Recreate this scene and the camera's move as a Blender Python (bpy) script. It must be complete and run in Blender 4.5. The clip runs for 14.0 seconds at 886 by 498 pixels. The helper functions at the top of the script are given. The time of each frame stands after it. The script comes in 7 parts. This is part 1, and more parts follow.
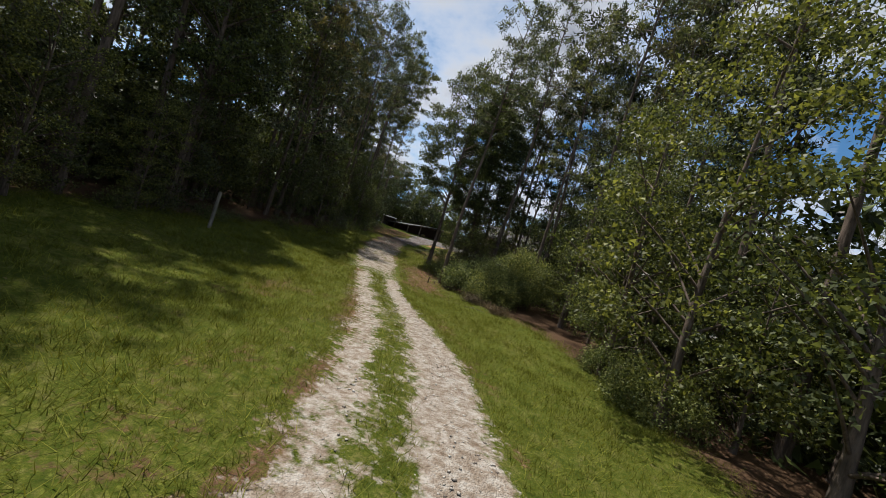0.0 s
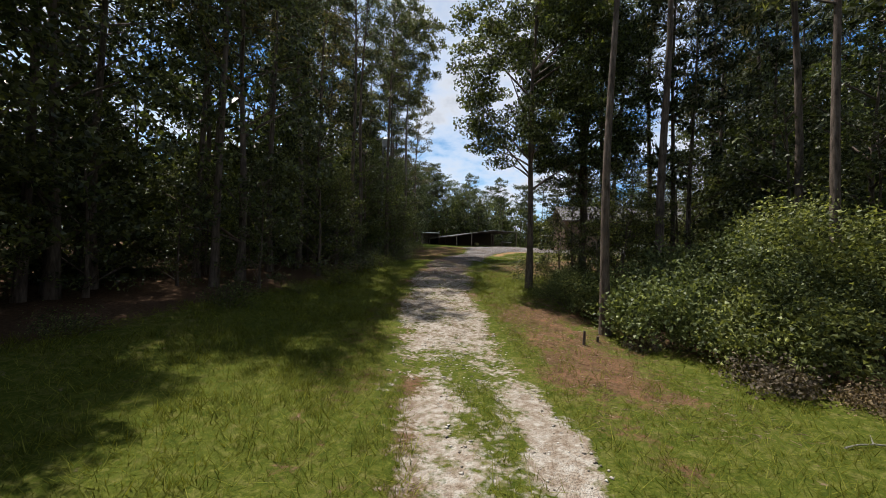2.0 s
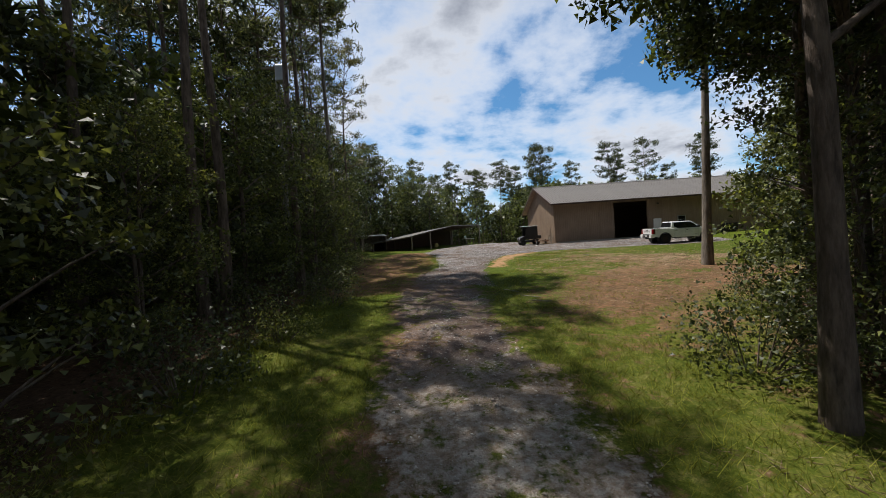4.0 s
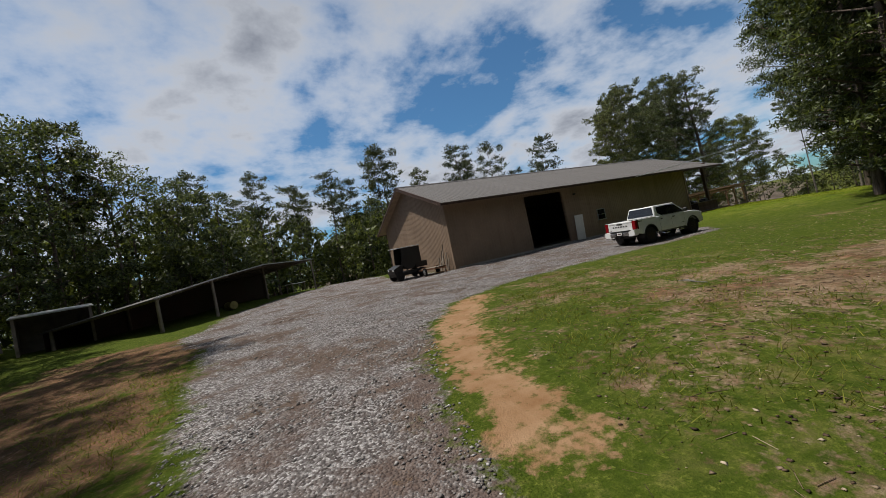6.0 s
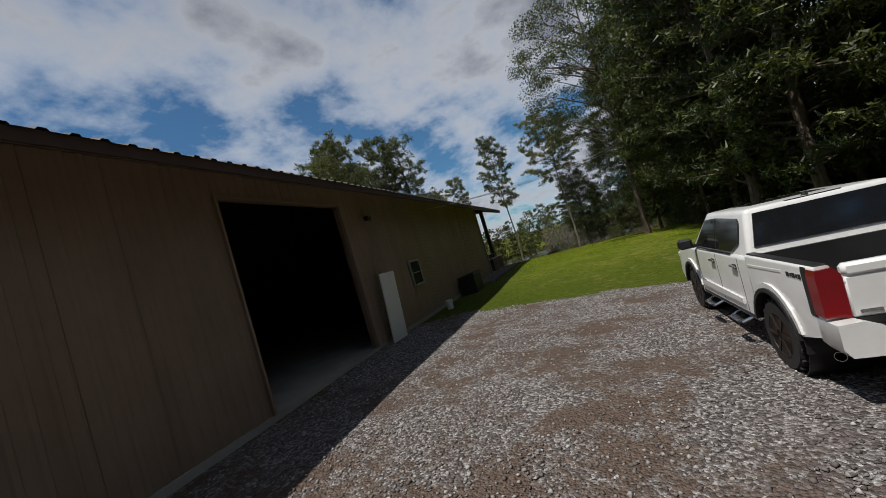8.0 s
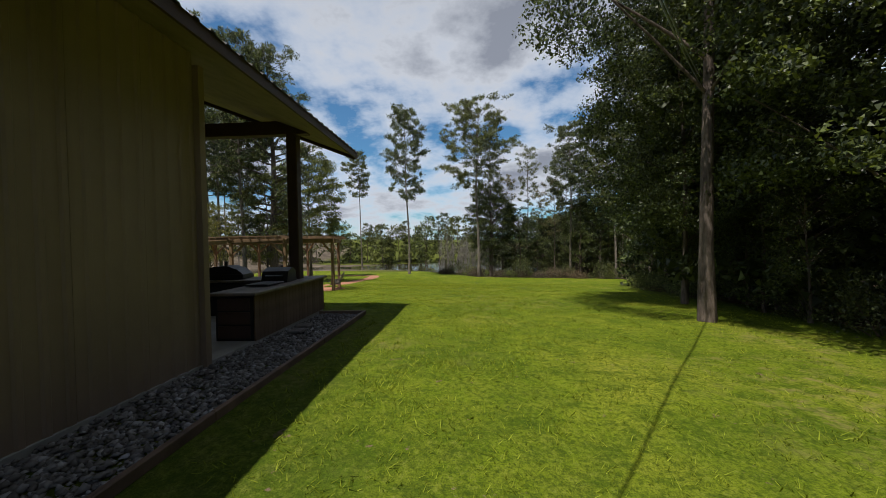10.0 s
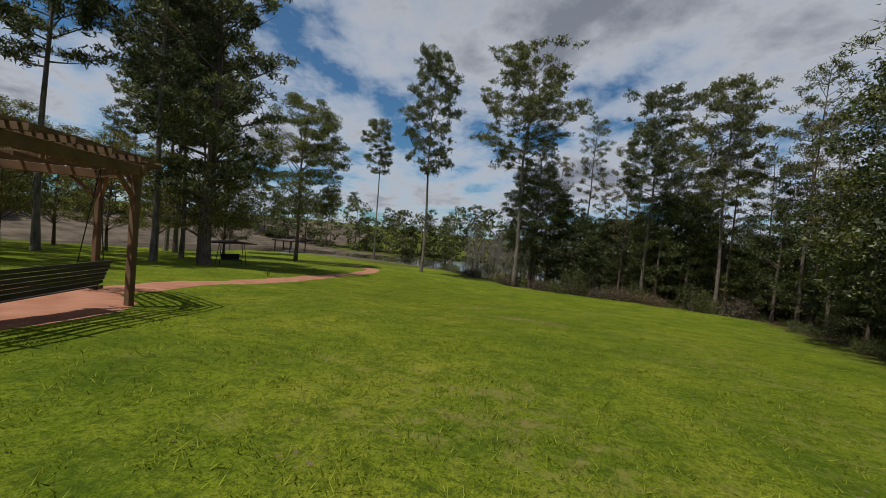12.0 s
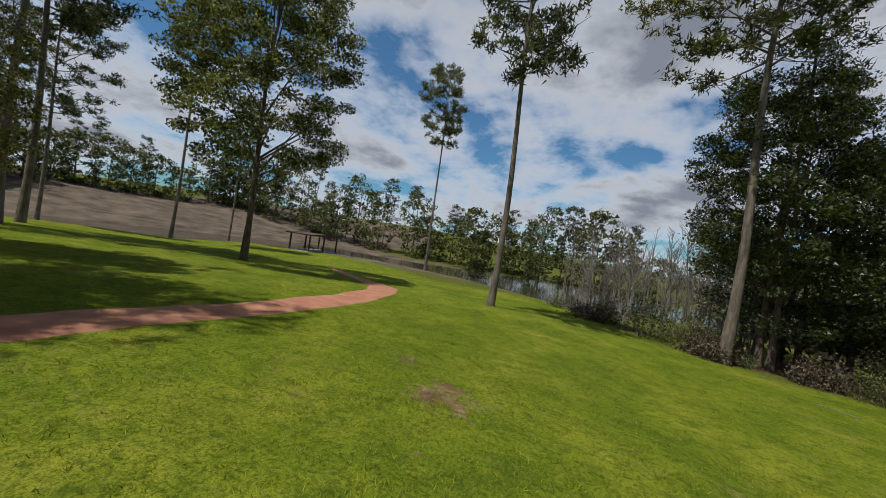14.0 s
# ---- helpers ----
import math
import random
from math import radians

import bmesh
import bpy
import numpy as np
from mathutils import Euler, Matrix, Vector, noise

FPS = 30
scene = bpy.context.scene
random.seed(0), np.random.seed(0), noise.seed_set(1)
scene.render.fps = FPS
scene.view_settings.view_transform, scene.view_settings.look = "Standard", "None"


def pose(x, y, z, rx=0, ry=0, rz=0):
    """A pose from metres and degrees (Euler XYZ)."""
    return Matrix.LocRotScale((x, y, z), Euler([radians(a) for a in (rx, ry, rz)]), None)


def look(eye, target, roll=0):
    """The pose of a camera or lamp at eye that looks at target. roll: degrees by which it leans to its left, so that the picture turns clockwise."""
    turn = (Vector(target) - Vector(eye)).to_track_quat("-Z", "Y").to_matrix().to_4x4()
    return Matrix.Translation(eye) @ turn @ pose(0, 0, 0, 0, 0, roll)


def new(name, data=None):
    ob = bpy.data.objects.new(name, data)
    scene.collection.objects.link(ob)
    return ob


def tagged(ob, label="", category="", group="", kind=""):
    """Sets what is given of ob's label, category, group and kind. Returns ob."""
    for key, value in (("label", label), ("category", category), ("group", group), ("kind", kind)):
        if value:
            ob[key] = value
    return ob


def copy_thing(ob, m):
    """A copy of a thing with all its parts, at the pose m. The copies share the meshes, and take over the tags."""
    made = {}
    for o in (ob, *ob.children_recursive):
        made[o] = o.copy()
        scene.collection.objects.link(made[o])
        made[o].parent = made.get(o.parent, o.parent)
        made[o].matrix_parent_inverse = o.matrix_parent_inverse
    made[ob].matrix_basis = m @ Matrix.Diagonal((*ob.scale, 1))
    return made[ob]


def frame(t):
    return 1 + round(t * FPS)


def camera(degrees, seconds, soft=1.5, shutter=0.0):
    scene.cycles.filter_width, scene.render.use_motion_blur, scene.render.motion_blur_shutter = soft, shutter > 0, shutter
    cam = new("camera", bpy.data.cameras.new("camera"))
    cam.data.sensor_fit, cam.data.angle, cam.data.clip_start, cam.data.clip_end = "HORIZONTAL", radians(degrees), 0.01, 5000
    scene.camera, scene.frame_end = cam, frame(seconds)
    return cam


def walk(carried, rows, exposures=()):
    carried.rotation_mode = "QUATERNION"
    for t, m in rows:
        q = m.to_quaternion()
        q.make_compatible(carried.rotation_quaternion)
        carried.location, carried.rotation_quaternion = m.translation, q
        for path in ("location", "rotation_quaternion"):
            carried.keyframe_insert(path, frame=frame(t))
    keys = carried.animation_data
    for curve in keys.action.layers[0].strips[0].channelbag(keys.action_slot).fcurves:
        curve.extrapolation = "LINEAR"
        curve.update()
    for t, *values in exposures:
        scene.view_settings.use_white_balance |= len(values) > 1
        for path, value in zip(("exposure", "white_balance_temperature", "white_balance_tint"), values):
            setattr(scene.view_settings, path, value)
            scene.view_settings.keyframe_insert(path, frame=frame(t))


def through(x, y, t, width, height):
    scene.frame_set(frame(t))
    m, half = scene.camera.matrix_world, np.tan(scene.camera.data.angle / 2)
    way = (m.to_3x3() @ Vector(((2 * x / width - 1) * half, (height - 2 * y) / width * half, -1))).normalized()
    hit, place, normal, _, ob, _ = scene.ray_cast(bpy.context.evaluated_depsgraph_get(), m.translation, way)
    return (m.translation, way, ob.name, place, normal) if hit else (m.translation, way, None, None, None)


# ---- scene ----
cam = camera(98.0, 14.0, soft=0.7)
PATH = [
    (0, (7.249, -43.411, -2.738), (7.182, -41.412, -2.738), 17.8),
    (0.5, (6.369, -38.747, -2.924), (6.164, -36.758, -2.906), 12.0),
    (1, (5.06, -34.452, -2.849), (4.8, -32.469, -2.831), 5.1),
    (1.5, (4.001, -30.049, -2.829), (3.721, -28.068, -2.81), 2.7),
    (2, (3.189, -25.927, -2.796), (2.901, -23.948, -2.781), 1.5),
    (2.5, (2.269, -21.838, -2.539), (2.0, -19.856, -2.551), 1.0),
    (2.7, (1.859, -20.111, -2.534), (1.609, -18.126, -2.548), 0.5),
    (4.8, (-1.538, -1.558, -1.266), (-1.208, 0.414, -1.263), -7.2),
    (5, (-1.525, 0.612, -1.254), (-1.11, 2.569, -1.24), -8.1),
    (5.5, (-0.768, 6.174, -1.135), (-0.124, 8.068, -1.107), -10.3),
    (6, (0.678, 12.006, -1.135), (1.579, 13.791, -1.087), -12.1),
    (6.5, (3.23, 17.772, -1.033), (4.399, 19.393, -0.971), -14.1),
    (7, (6.501, 22.887, -0.872), (7.966, 24.245, -0.791), -16.4),
    (7.5, (10.436, 26.952, -0.57), (12.16, 27.963, -0.482), -18.2),
    (8, (14.643, 29.545, -0.124), (16.539, 30.178, -0.066), -16.7),
    (8.2, (16.492, 30.12, -0.11), (18.426, 30.629, -0.059), -16.2),
    (10.3, (38.325, 31.459, -0.178), (40.321, 31.568, -0.224), 0.1),
    (10.5, (40.271, 31.531, -0.306), (42.266, 31.653, -0.352), 0.8),
    (11, (44.272, 31.701, -0.566), (46.266, 31.847, -0.614), 2.5),
    (11.5, (48.319, 31.321, -0.696), (50.308, 31.528, -0.75), 3.8),
    (12, (53.796, 31.583, -0.919), (55.777, 31.857, -0.975), 5.0),
    (12.5, (60.905, 32.424, -1.482), (62.873, 32.778, -1.529), 6.4),
    (13, (68.68, 33.637, -1.954), (70.628, 34.088, -1.996), 7.4),
    (13.5, (76.715, 35.357, -2.303), (78.637, 35.908, -2.34), 8.4),
    (14, (84.732, 37.378, -2.734), (86.619, 38.04, -2.761), 8.8),
]
walk(cam, [(t, look(eye, target, roll)) for t, eye, target, roll in PATH], exposures=((0.0, 0.32), (1.0, 0.38), (1.6, 0.5), (2.6, 0.52), (4.8, 0.35), (5.5, 0.2), (6.0, 0.0), (6.5, -0.1), (8.2, -0.25), (10.3, 0.2), (11.2, -0.1), (12.0, -0.25), (13.0, -0.17), (14.0, -0.08)))


# ---------------------------------------------------------------- light
SUN_DIR = Vector((-1.6, 1.22, 4.7)).normalized()
sun_data = bpy.data.lights.new("sun", "SUN")
sun_data.energy, sun_data.angle, sun_data.color = 4.9, radians(0.55), (1.0, 0.95, 0.87)
sun_ob = new("sun", sun_data)
sun_ob.matrix_world = look(SUN_DIR * 100, (0, 0, 0))

world = bpy.data.worlds.new("sky")
scene.world = world
world.use_nodes = True
wt = world.node_tree
wt.nodes.clear()


def wn(kind, **values):
    node = wt.nodes.new(kind)
    for key, value in values.items():
        node.inputs[key].default_value = value
    return node


sky = wn("ShaderNodeTexSky")
sky.sky_type, sky.sun_disc = "NISHITA", False
sky.sun_elevation = math.asin(SUN_DIR.z)
sky.sun_rotation = math.atan2(SUN_DIR.x, SUN_DIR.y)
sky.air_density, sky.dust_density, sky.ozone_density = 1.0, 0.6, 2.2
coord = wn("ShaderNodeTexCoord")
split = wn("ShaderNodeSeparateXYZ")
wt.links.new(coord.outputs["Generated"], split.inputs[0])
lift = wn("ShaderNodeMath")
lift.operation = "MAXIMUM"
lift.inputs[1].default_value = 0.0
wt.links.new(split.outputs["Z"], lift.inputs[0])
lift2 = wn("ShaderNodeMath")
lift2.operation = "ADD"
lift2.inputs[1].default_value = 0.26
wt.links.new(lift.outputs[0], lift2.inputs[0])
flat = wn("ShaderNodeCombineXYZ")
for axis in "XY":
    over = wn("ShaderNodeMath")
    over.operation = "DIVIDE"
    wt.links.new(split.outputs[axis], over.inputs[0])
    wt.links.new(lift2.outputs[0], over.inputs[1])
    wt.links.new(over.outputs[0], flat.inputs[axis])
big = wn("ShaderNodeTexNoise", Scale=1.25, Detail=8.0, Roughness=0.56, Distortion=0.2)
small = wn("ShaderNodeTexNoise", Scale=5.2, Detail=5.0, Roughness=0.6)
wt.links.new(flat.outputs[0], big.inputs["Vector"])
wt.links.new(flat.outputs[0], small.inputs["Vector"])
mixn = wn("ShaderNodeMath")
mixn.operation = "MULTIPLY_ADD"
mixn.inputs[1].default_value = 0.33
wt.links.new(small.outputs["Fac"], mixn.inputs[0])
wt.links.new(big.outputs["Fac"], mixn.inputs[2])
cover = wn("ShaderNodeValToRGB")
cover.color_ramp.elements[0].position, cover.color_ramp.elements[0].color = 0.55, (0.02, 0.02, 0.02, 1)
cover.color_ramp.elements[1].position, cover.color_ramp.elements[1].color = 0.73, (1, 1, 1, 1)
wt.links.new(mixn.outputs[0], cover.inputs[0])
tone = wn("ShaderNodeValToRGB")
tone.color_ramp.elements[0].position, tone.color_ramp.elements[0].color = 0.62, (7.5, 7.9, 8.6, 1)
tone.color_ramp.elements[1].position, tone.color_ramp.elements[1].color = 0.86, (2.5, 2.75, 3.35, 1)
deep = wn("ShaderNodeMix")
deep.data_type, deep.blend_type = "RGBA", "MULTIPLY"
deep.inputs["Factor"].default_value = 1.0
deep.inputs["B"].default_value = (0.42, 0.78, 0.96, 1)
wt.links.new(sky.outputs[0], deep.inputs["A"])
wt.links.new(mixn.outputs[0], tone.inputs[0])
clouds = wn("ShaderNodeMix")
clouds.data_type = "RGBA"
# clouds dim to half overhead, mostly out of view, to cut the fill light
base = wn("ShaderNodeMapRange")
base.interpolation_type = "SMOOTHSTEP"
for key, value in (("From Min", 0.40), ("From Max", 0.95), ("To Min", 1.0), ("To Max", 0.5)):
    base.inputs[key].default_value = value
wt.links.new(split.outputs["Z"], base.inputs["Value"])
dimmed = wn("ShaderNodeVectorMath")
dimmed.operation = "SCALE"
wt.links.new(tone.outputs[0], dimmed.inputs[0])
wt.links.new(base.outputs[0], dimmed.inputs["Scale"])
wt.links.new(cover.outputs[0], clouds.inputs["Factor"])
wt.links.new(deep.outputs["Result"], clouds.inputs["A"])
wt.links.new(dimmed.outputs[0], clouds.inputs["B"])
back = wn("ShaderNodeBackground", Strength=0.095)
wout = wn("ShaderNodeOutputWorld")
wt.links.new(clouds.outputs["Result"], back.inputs["Color"])
wt.links.new(back.outputs[0], wout.inputs[0])


# ---------------------------------------------------------------- materials
class Mat:
    """A small builder for node materials."""

    def __init__(self, name, rough=0.8, metal=0.0, spec=0.4):
        self.m = bpy.data.materials.new(name)
        self.m.use_nodes = True
        self.t = self.m.node_tree
        self.b = self.t.nodes["Principled BSDF"]
        self.out = self.t.nodes["Material Output"]
        self.b.inputs["Roughness"].default_value = rough
        self.b.inputs["Metallic"].default_value = metal
        self.b.inputs["Specular IOR Level"].default_value = spec

    def n(self, kind, **values):
        node = self.t.nodes.new(kind)
        for key, value in values.items():
            node.inputs[key].default_value = value
        return node

    def l(self, a, b):
        self.t.links.new(a, b)

    def where(self, kind="Object"):
        return self.n("ShaderNodeTexCoord").outputs[kind]

    def noise(self, scale, detail=4.0, rough=0.55, at=None, stretch=None):
        tex = self.n("ShaderNodeTexNoise", Scale=scale, Detail=detail, Roughness=rough)
        src = at or self.where()
        if stretch:
            mp = self.n("ShaderNodeMapping")
            mp.inputs["Scale"].default_value = stretch
            self.l(src, mp.inputs["Vector"])
            src = mp.outputs[0]
        self.l(src, tex.inputs["Vector"])
        return tex.outputs["Fac"]

    def ramp(self, fac, *stops):
        node = self.n("ShaderNodeValToRGB")
        ramp = node.color_ramp
        while len(ramp.elements) < len(stops):
            ramp.elements.new(0.5)
        for el, (pos, col) in zip(ramp.elements, stops):
            el.position = pos
            el.color = (*col, 1) if not isinstance(col, (int, float)) else (col, col, col, 1)
        self.l(fac, node.inputs[0])
        return node.outputs[0]

    def math(self, op, a, b=None, clamp=False):
        node = self.n("ShaderNodeMath")
        node.operation, node.use_clamp = op, clamp
        for i, v in enumerate((a, b)):
            if v is None:
                continue
            if isinstance(v, (int, float)):
                node.inputs[i].default_value = v
            else:
                self.l(v, node.inputs[i])
        return node.outputs[0]

    def mix(self, fac, a, b, blend="MIX"):
        node = self.n("ShaderNodeMix")
        node.data_type, node.blend_type = "RGBA", blend
        for key, v in (("Factor", fac), ("A", a), ("B", b)):
            if isinstance(v, (int, float)):
                node.inputs[key].default_value = v
            elif isinstance(v, tuple):
                node.inputs[key].default_value = (*v, 1)
            else:
                self.l(v, node.inputs[key])
        return node.outputs["Result"]

    def color(self, v):
        if isinstance(v, tuple):
            self.b.inputs["Base Color"].default_value = (*v, 1)
        else:
            self.l(v, self.b.inputs["Base Color"])
        return self

    def rough(self, v):
        self.l(v, self.b.inputs["Roughness"])
        return self

    def bump(self, height, strength=0.4, distance=0.02):
        node = self.n("ShaderNodeBump", Strength=strength, Distance=distance)
        self.l(height, node.inputs["Height"])
        self.l(node.outputs[0], self.b.inputs["Normal"])
        return self


def plain(name, base, rough=0.7, metal=0.0, vary=0.18, scale=3.0, grain=40.0, bump=0.15, spec=0.4, piece=0.0):
    """A surface with stains at one scale and grain at another; piece: how far alike pieces differ."""
    k = Mat(name, rough, metal, spec)
    big_n, fine = k.noise(scale, 5), k.noise(grain, 3)
    lo, hi = tuple(c * (1 - vary) for c in base), tuple(min(1, c * (1 + vary)) for c in base)
    col = k.ramp(big_n, (0.3, lo), (0.7, hi))
    col = k.mix(k.math("MULTIPLY", fine, 0.25), col, tuple(c * 0.6 for c in base))
    if piece:
        info = k.n("ShaderNodeObjectInfo")
        tint = k.ramp(info.outputs["Random"], (0.0, tuple([1 - piece] * 3)), (1.0, tuple([1 + piece] * 3)))
        col = k.mix(1.0, col, tint, "MULTIPLY")
    k.color(col)
    k.rough(k.math("ADD", k.math("MULTIPLY", big_n, 0.2), rough - 0.1, True))
    if bump:
        k.bump(fine, bump, 0.01)
    return k.m


def leafy(name, low, high, rough=0.45, through=0.35, spec=0.5, spark=1.6):
    """Leaves or needles: a colour per leaf, gloss, and light that comes through."""
    k = Mat(name, rough, 0, spec)
    geo = k.n("ShaderNodeNewGeometry")
    info = k.n("ShaderNodeObjectInfo")
    mid = tuple(a * 0.55 + b * 0.4 for a, b in zip(low, high))
    col = k.ramp(geo.outputs["Random Per Island"], (0.0, tuple(c * 0.55 for c in low)), (0.55, mid), (0.85, high), (1.0, tuple(c * spark for c in high)))
    tint = k.ramp(info.outputs["Random"], (0.0, (0.78, 0.8, 0.85)), (0.5, (1.0, 1.0, 1.0)), (1.0, (1.22, 1.12, 0.9)))
    col = k.mix(1.0, col, tint, "MULTIPLY")
    k.color(col)
    glow = k.n("ShaderNodeBsdfTranslucent")
    k.l(k.mix(1.0, col, (1.3, 1.25, 0.6), "MULTIPLY"), glow.inputs["Color"])
    both = k.n("ShaderNodeMixShader", Fac=through)
    k.l(k.b.outputs[0], both.inputs[1])
    k.l(glow.outputs[0], both.inputs[2])
    k.l(both.outputs[0], k.out.inputs["Surface"])
    return k.m


def bark(name, low, high, scale=9.0):
    k = Mat(name, 0.9, 0, 0.2)
    plates = k.noise(scale, 6, 0.65, stretch=(1, 1, 0.22))
    stain = k.noise(0.9, 3)
    col = k.ramp(plates, (0.3, low), (0.62, high))
    col = k.mix(k.ramp(stain, (0.45, 0.0), (0.7, 0.45)), col, tuple(c * 0.55 for c in low))
    k.color(col).bump(plates, 0.9, 0.05)
    return k.m


M_NEEDLE = leafy("pine_needles", (0.050, 0.066, 0.030), (0.150, 0.172, 0.075), 0.5, 0.32, 0.4)
M_NEEDLE_DARK = leafy("dark_needles", (0.028, 0.040, 0.018), (0.085, 0.100, 0.044), 0.55, 0.3, 0.3)
M_NEEDLE_DRY = leafy("dry_needles", (0.075, 0.076, 0.030), (0.190, 0.170, 0.070), 0.5, 0.32, 0.4)
M_LEAF = leafy("broad_leaves", (0.054, 0.074, 0.026), (0.168, 0.188, 0.068), 0.5, 0.42, 0.3)
M_LEAF_DARK = leafy("dark_leaves", (0.038, 0.051, 0.020), (0.115, 0.134, 0.050), 0.45, 0.36, 0.42)
M_LEAF_OLIVE = leafy("olive_leaves", (0.070, 0.078, 0.028), (0.200, 0.200, 0.070), 0.5, 0.38, 0.3)
M_OAK = leafy("oak_leaves", (0.030, 0.045, 0.017), (0.105, 0.134, 0.044), 0.45, 0.36, 0.45)
M_VINE = leafy("vine_leaves", (0.066, 0.094, 0.038), (0.220, 0.252, 0.105), 0.5, 0.36, 0.25)
M_CEDAR = leafy("cedar_foliage", (0.022, 0.037, 0.015), (0.076, 0.100, 0.038), 0.55, 0.26, 0.3)
M_DRYBRUSH = leafy("dry_brush", (0.066, 0.049, 0.031), (0.155, 0.118, 0.078), 0.8, 0.2)
M_BARK = bark("pine_bark", (0.045, 0.034, 0.028), (0.175, 0.135, 0.110))
M_BARK_GREY = bark("grey_bark", (0.09, 0.085, 0.075), (0.26, 0.245, 0.215), 6.0)
M_BARK_LAWN = bark("lawn_pine_bark", (0.075, 0.062, 0.052), (0.235, 0.20, 0.168), 7.0)
M_BARK_DEAD = bark("bleached_bark", (0.22, 0.20, 0.17), (0.48, 0.45, 0.40), 5.0)
M_WOOD = plain("weathered_timber", (0.30, 0.195, 0.105), 0.8, vary=0.28, scale=2.2, grain=60, piece=0.15)
M_WOOD_GREY = plain("grey_timber", (0.20, 0.165, 0.13), 0.85, vary=0.3, scale=3, grain=50, piece=0.2)
M_CONCRETE = plain("concrete", (0.33, 0.315, 0.285), 0.9, vary=0.2, scale=1.2, grain=25)
M_BLACK = plain("black_plastic", (0.015, 0.015, 0.016), 0.5, vary=0.2, bump=0.05)
M_STEEL = plain("galvanised_steel", (0.46, 0.47, 0.48), 0.45, 0.8, vary=0.15)
M_DARKMETAL = plain("dark_metal", (0.035, 0.034, 0.035), 0.45, 0.6, vary=0.3)
M_RUST = plain("rusty_steel", (0.16, 0.075, 0.04), 0.85, 0.2, vary=0.4, scale=6)


# ---------------------------------------------------------------- mesh helpers
def mesh_of(name, verts, faces, mats, smooth=False):
    me = bpy.data.meshes.new(name)
    verts, faces = np.asarray(verts, np.float32), np.asarray(faces, np.int32)
    k = faces.shape[1]
    me.vertices.add(len(verts))
    me.vertices.foreach_set("co", verts.ravel())
    me.loops.add(faces.size)
    me.loops.foreach_set("vertex_index", faces.ravel())
    me.polygons.add(len(faces))
    me.polygons.foreach_set("loop_start", np.arange(0, faces.size, k, dtype=np.int32))
    me.polygons.foreach_set("loop_total", np.full(len(faces), k, np.int32))
    if smooth:
        me.polygons.foreach_set("use_smooth", np.ones(len(faces), bool))
    for m in mats if isinstance(mats, (list, tuple)) else [mats]:
        me.materials.append(m)
    me.update(calc_edges=True)
    return me


def under(ob, parent):
    ob.parent = parent
    return ob


def part(name, bm, material, parent, label="", smooth=False, at=None):
    """One bmesh as one mesh object under a thing or a part."""
    me = bpy.data.meshes.new(name)
    bm.normal_update()
    bm.to_mesh(me)
    bm.free()
    me.materials.append(material)
    if smooth:
        for p in me.polygons:
            p.use_smooth = True
    ob = new(name, me)
    if parent is not None:
        ob.parent = parent
    if at is not None:
        ob.matrix_basis = at
    if label:
        tagged(ob, label)
    return ob


def thing(name, at, label, category, group="", kind=""):
    root = new(name)
    root.matrix_basis = at
    root.empty_display_size = 0.2
    return tagged(root, label, category, group, kind)


def box(bm, x, y, z, sx, sy, sz, turn=None, bevel=0.0):
    """A box with its middle at x, y, z."""
    m = Matrix.Translation((x, y, z))
    if turn is not None:
        m = m @ turn
    got = bmesh.ops.create_cube(bm, size=1.0, matrix=m @ Matrix.Diagonal((sx, sy, sz, 1)))
    if bevel:
        edges = list({e for v in got["verts"] for e in v.link_edges})
        bmesh.ops.bevel(bm, geom=edges, offset=bevel, segments=1, affect="EDGES", profile=0.5)
    return bm


def boxed(*a, **k):
    return box(bmesh.new(), *a, **k)


def rod(bm, a, b, r0, r1=None, sides=8, caps=True):
    """A tapered round bar from a to b."""
    a, b = Vector(a), Vector(b)
    way = b - a
    m = Matrix.Translation((a + b) / 2) @ way.to_track_quat("Z", "Y").to_matrix().to_4x4()
    bmesh.ops.create_cone(bm, cap_ends=caps, segments=sides, radius1=r0, radius2=r0 if r1 is None else r1, depth=way.length, matrix=m)
    return bm


def beam(bm, a, b, w, h, bevel=0.0):
    """A square bar from a to b, w across and h high."""
    a, b = Vector(a), Vector(b)
    way = b - a
    m = Matrix.Translation((a + b) / 2) @ way.to_track_quat("Y", "Z").to_matrix().to_4x4()
    got = bmesh.ops.create_cube(bm, size=1.0, matrix=m @ Matrix.Diagonal((w, way.length, h, 1)))
    if bevel:
        edges = list({e for v in got["verts"] for e in v.link_edges})
        bmesh.ops.bevel(bm, geom=edges, offset=bevel, segments=1, affect="EDGES")
    return bm


def prism(outline, thick, axis="y"):
    """A flat outline (two coordinates a corner) given thickness along one axis, centred on it."""
    bm = bmesh.new()
    sides = []
    for s in (-thick / 2, thick / 2):
        if axis == "y":
            sides.append([bm.verts.new((a, s, b)) for a, b in outline])
        elif axis == "x":
            sides.append([bm.verts.new((s, a, b)) for a, b in outline])
        else:
            sides.append([bm.verts.new((a, b, s)) for a, b in outline])
    n = len(outline)
    bm.faces.new(sides[0])
    bm.faces.new(sides[1][::-1])
    for i in range(n):
        bm.faces.new((sides[0][i], sides[1][i], sides[1][(i + 1) % n], sides[0][(i + 1) % n]))
    bmesh.ops.recalc_face_normals(bm, faces=bm.faces)
    return bm


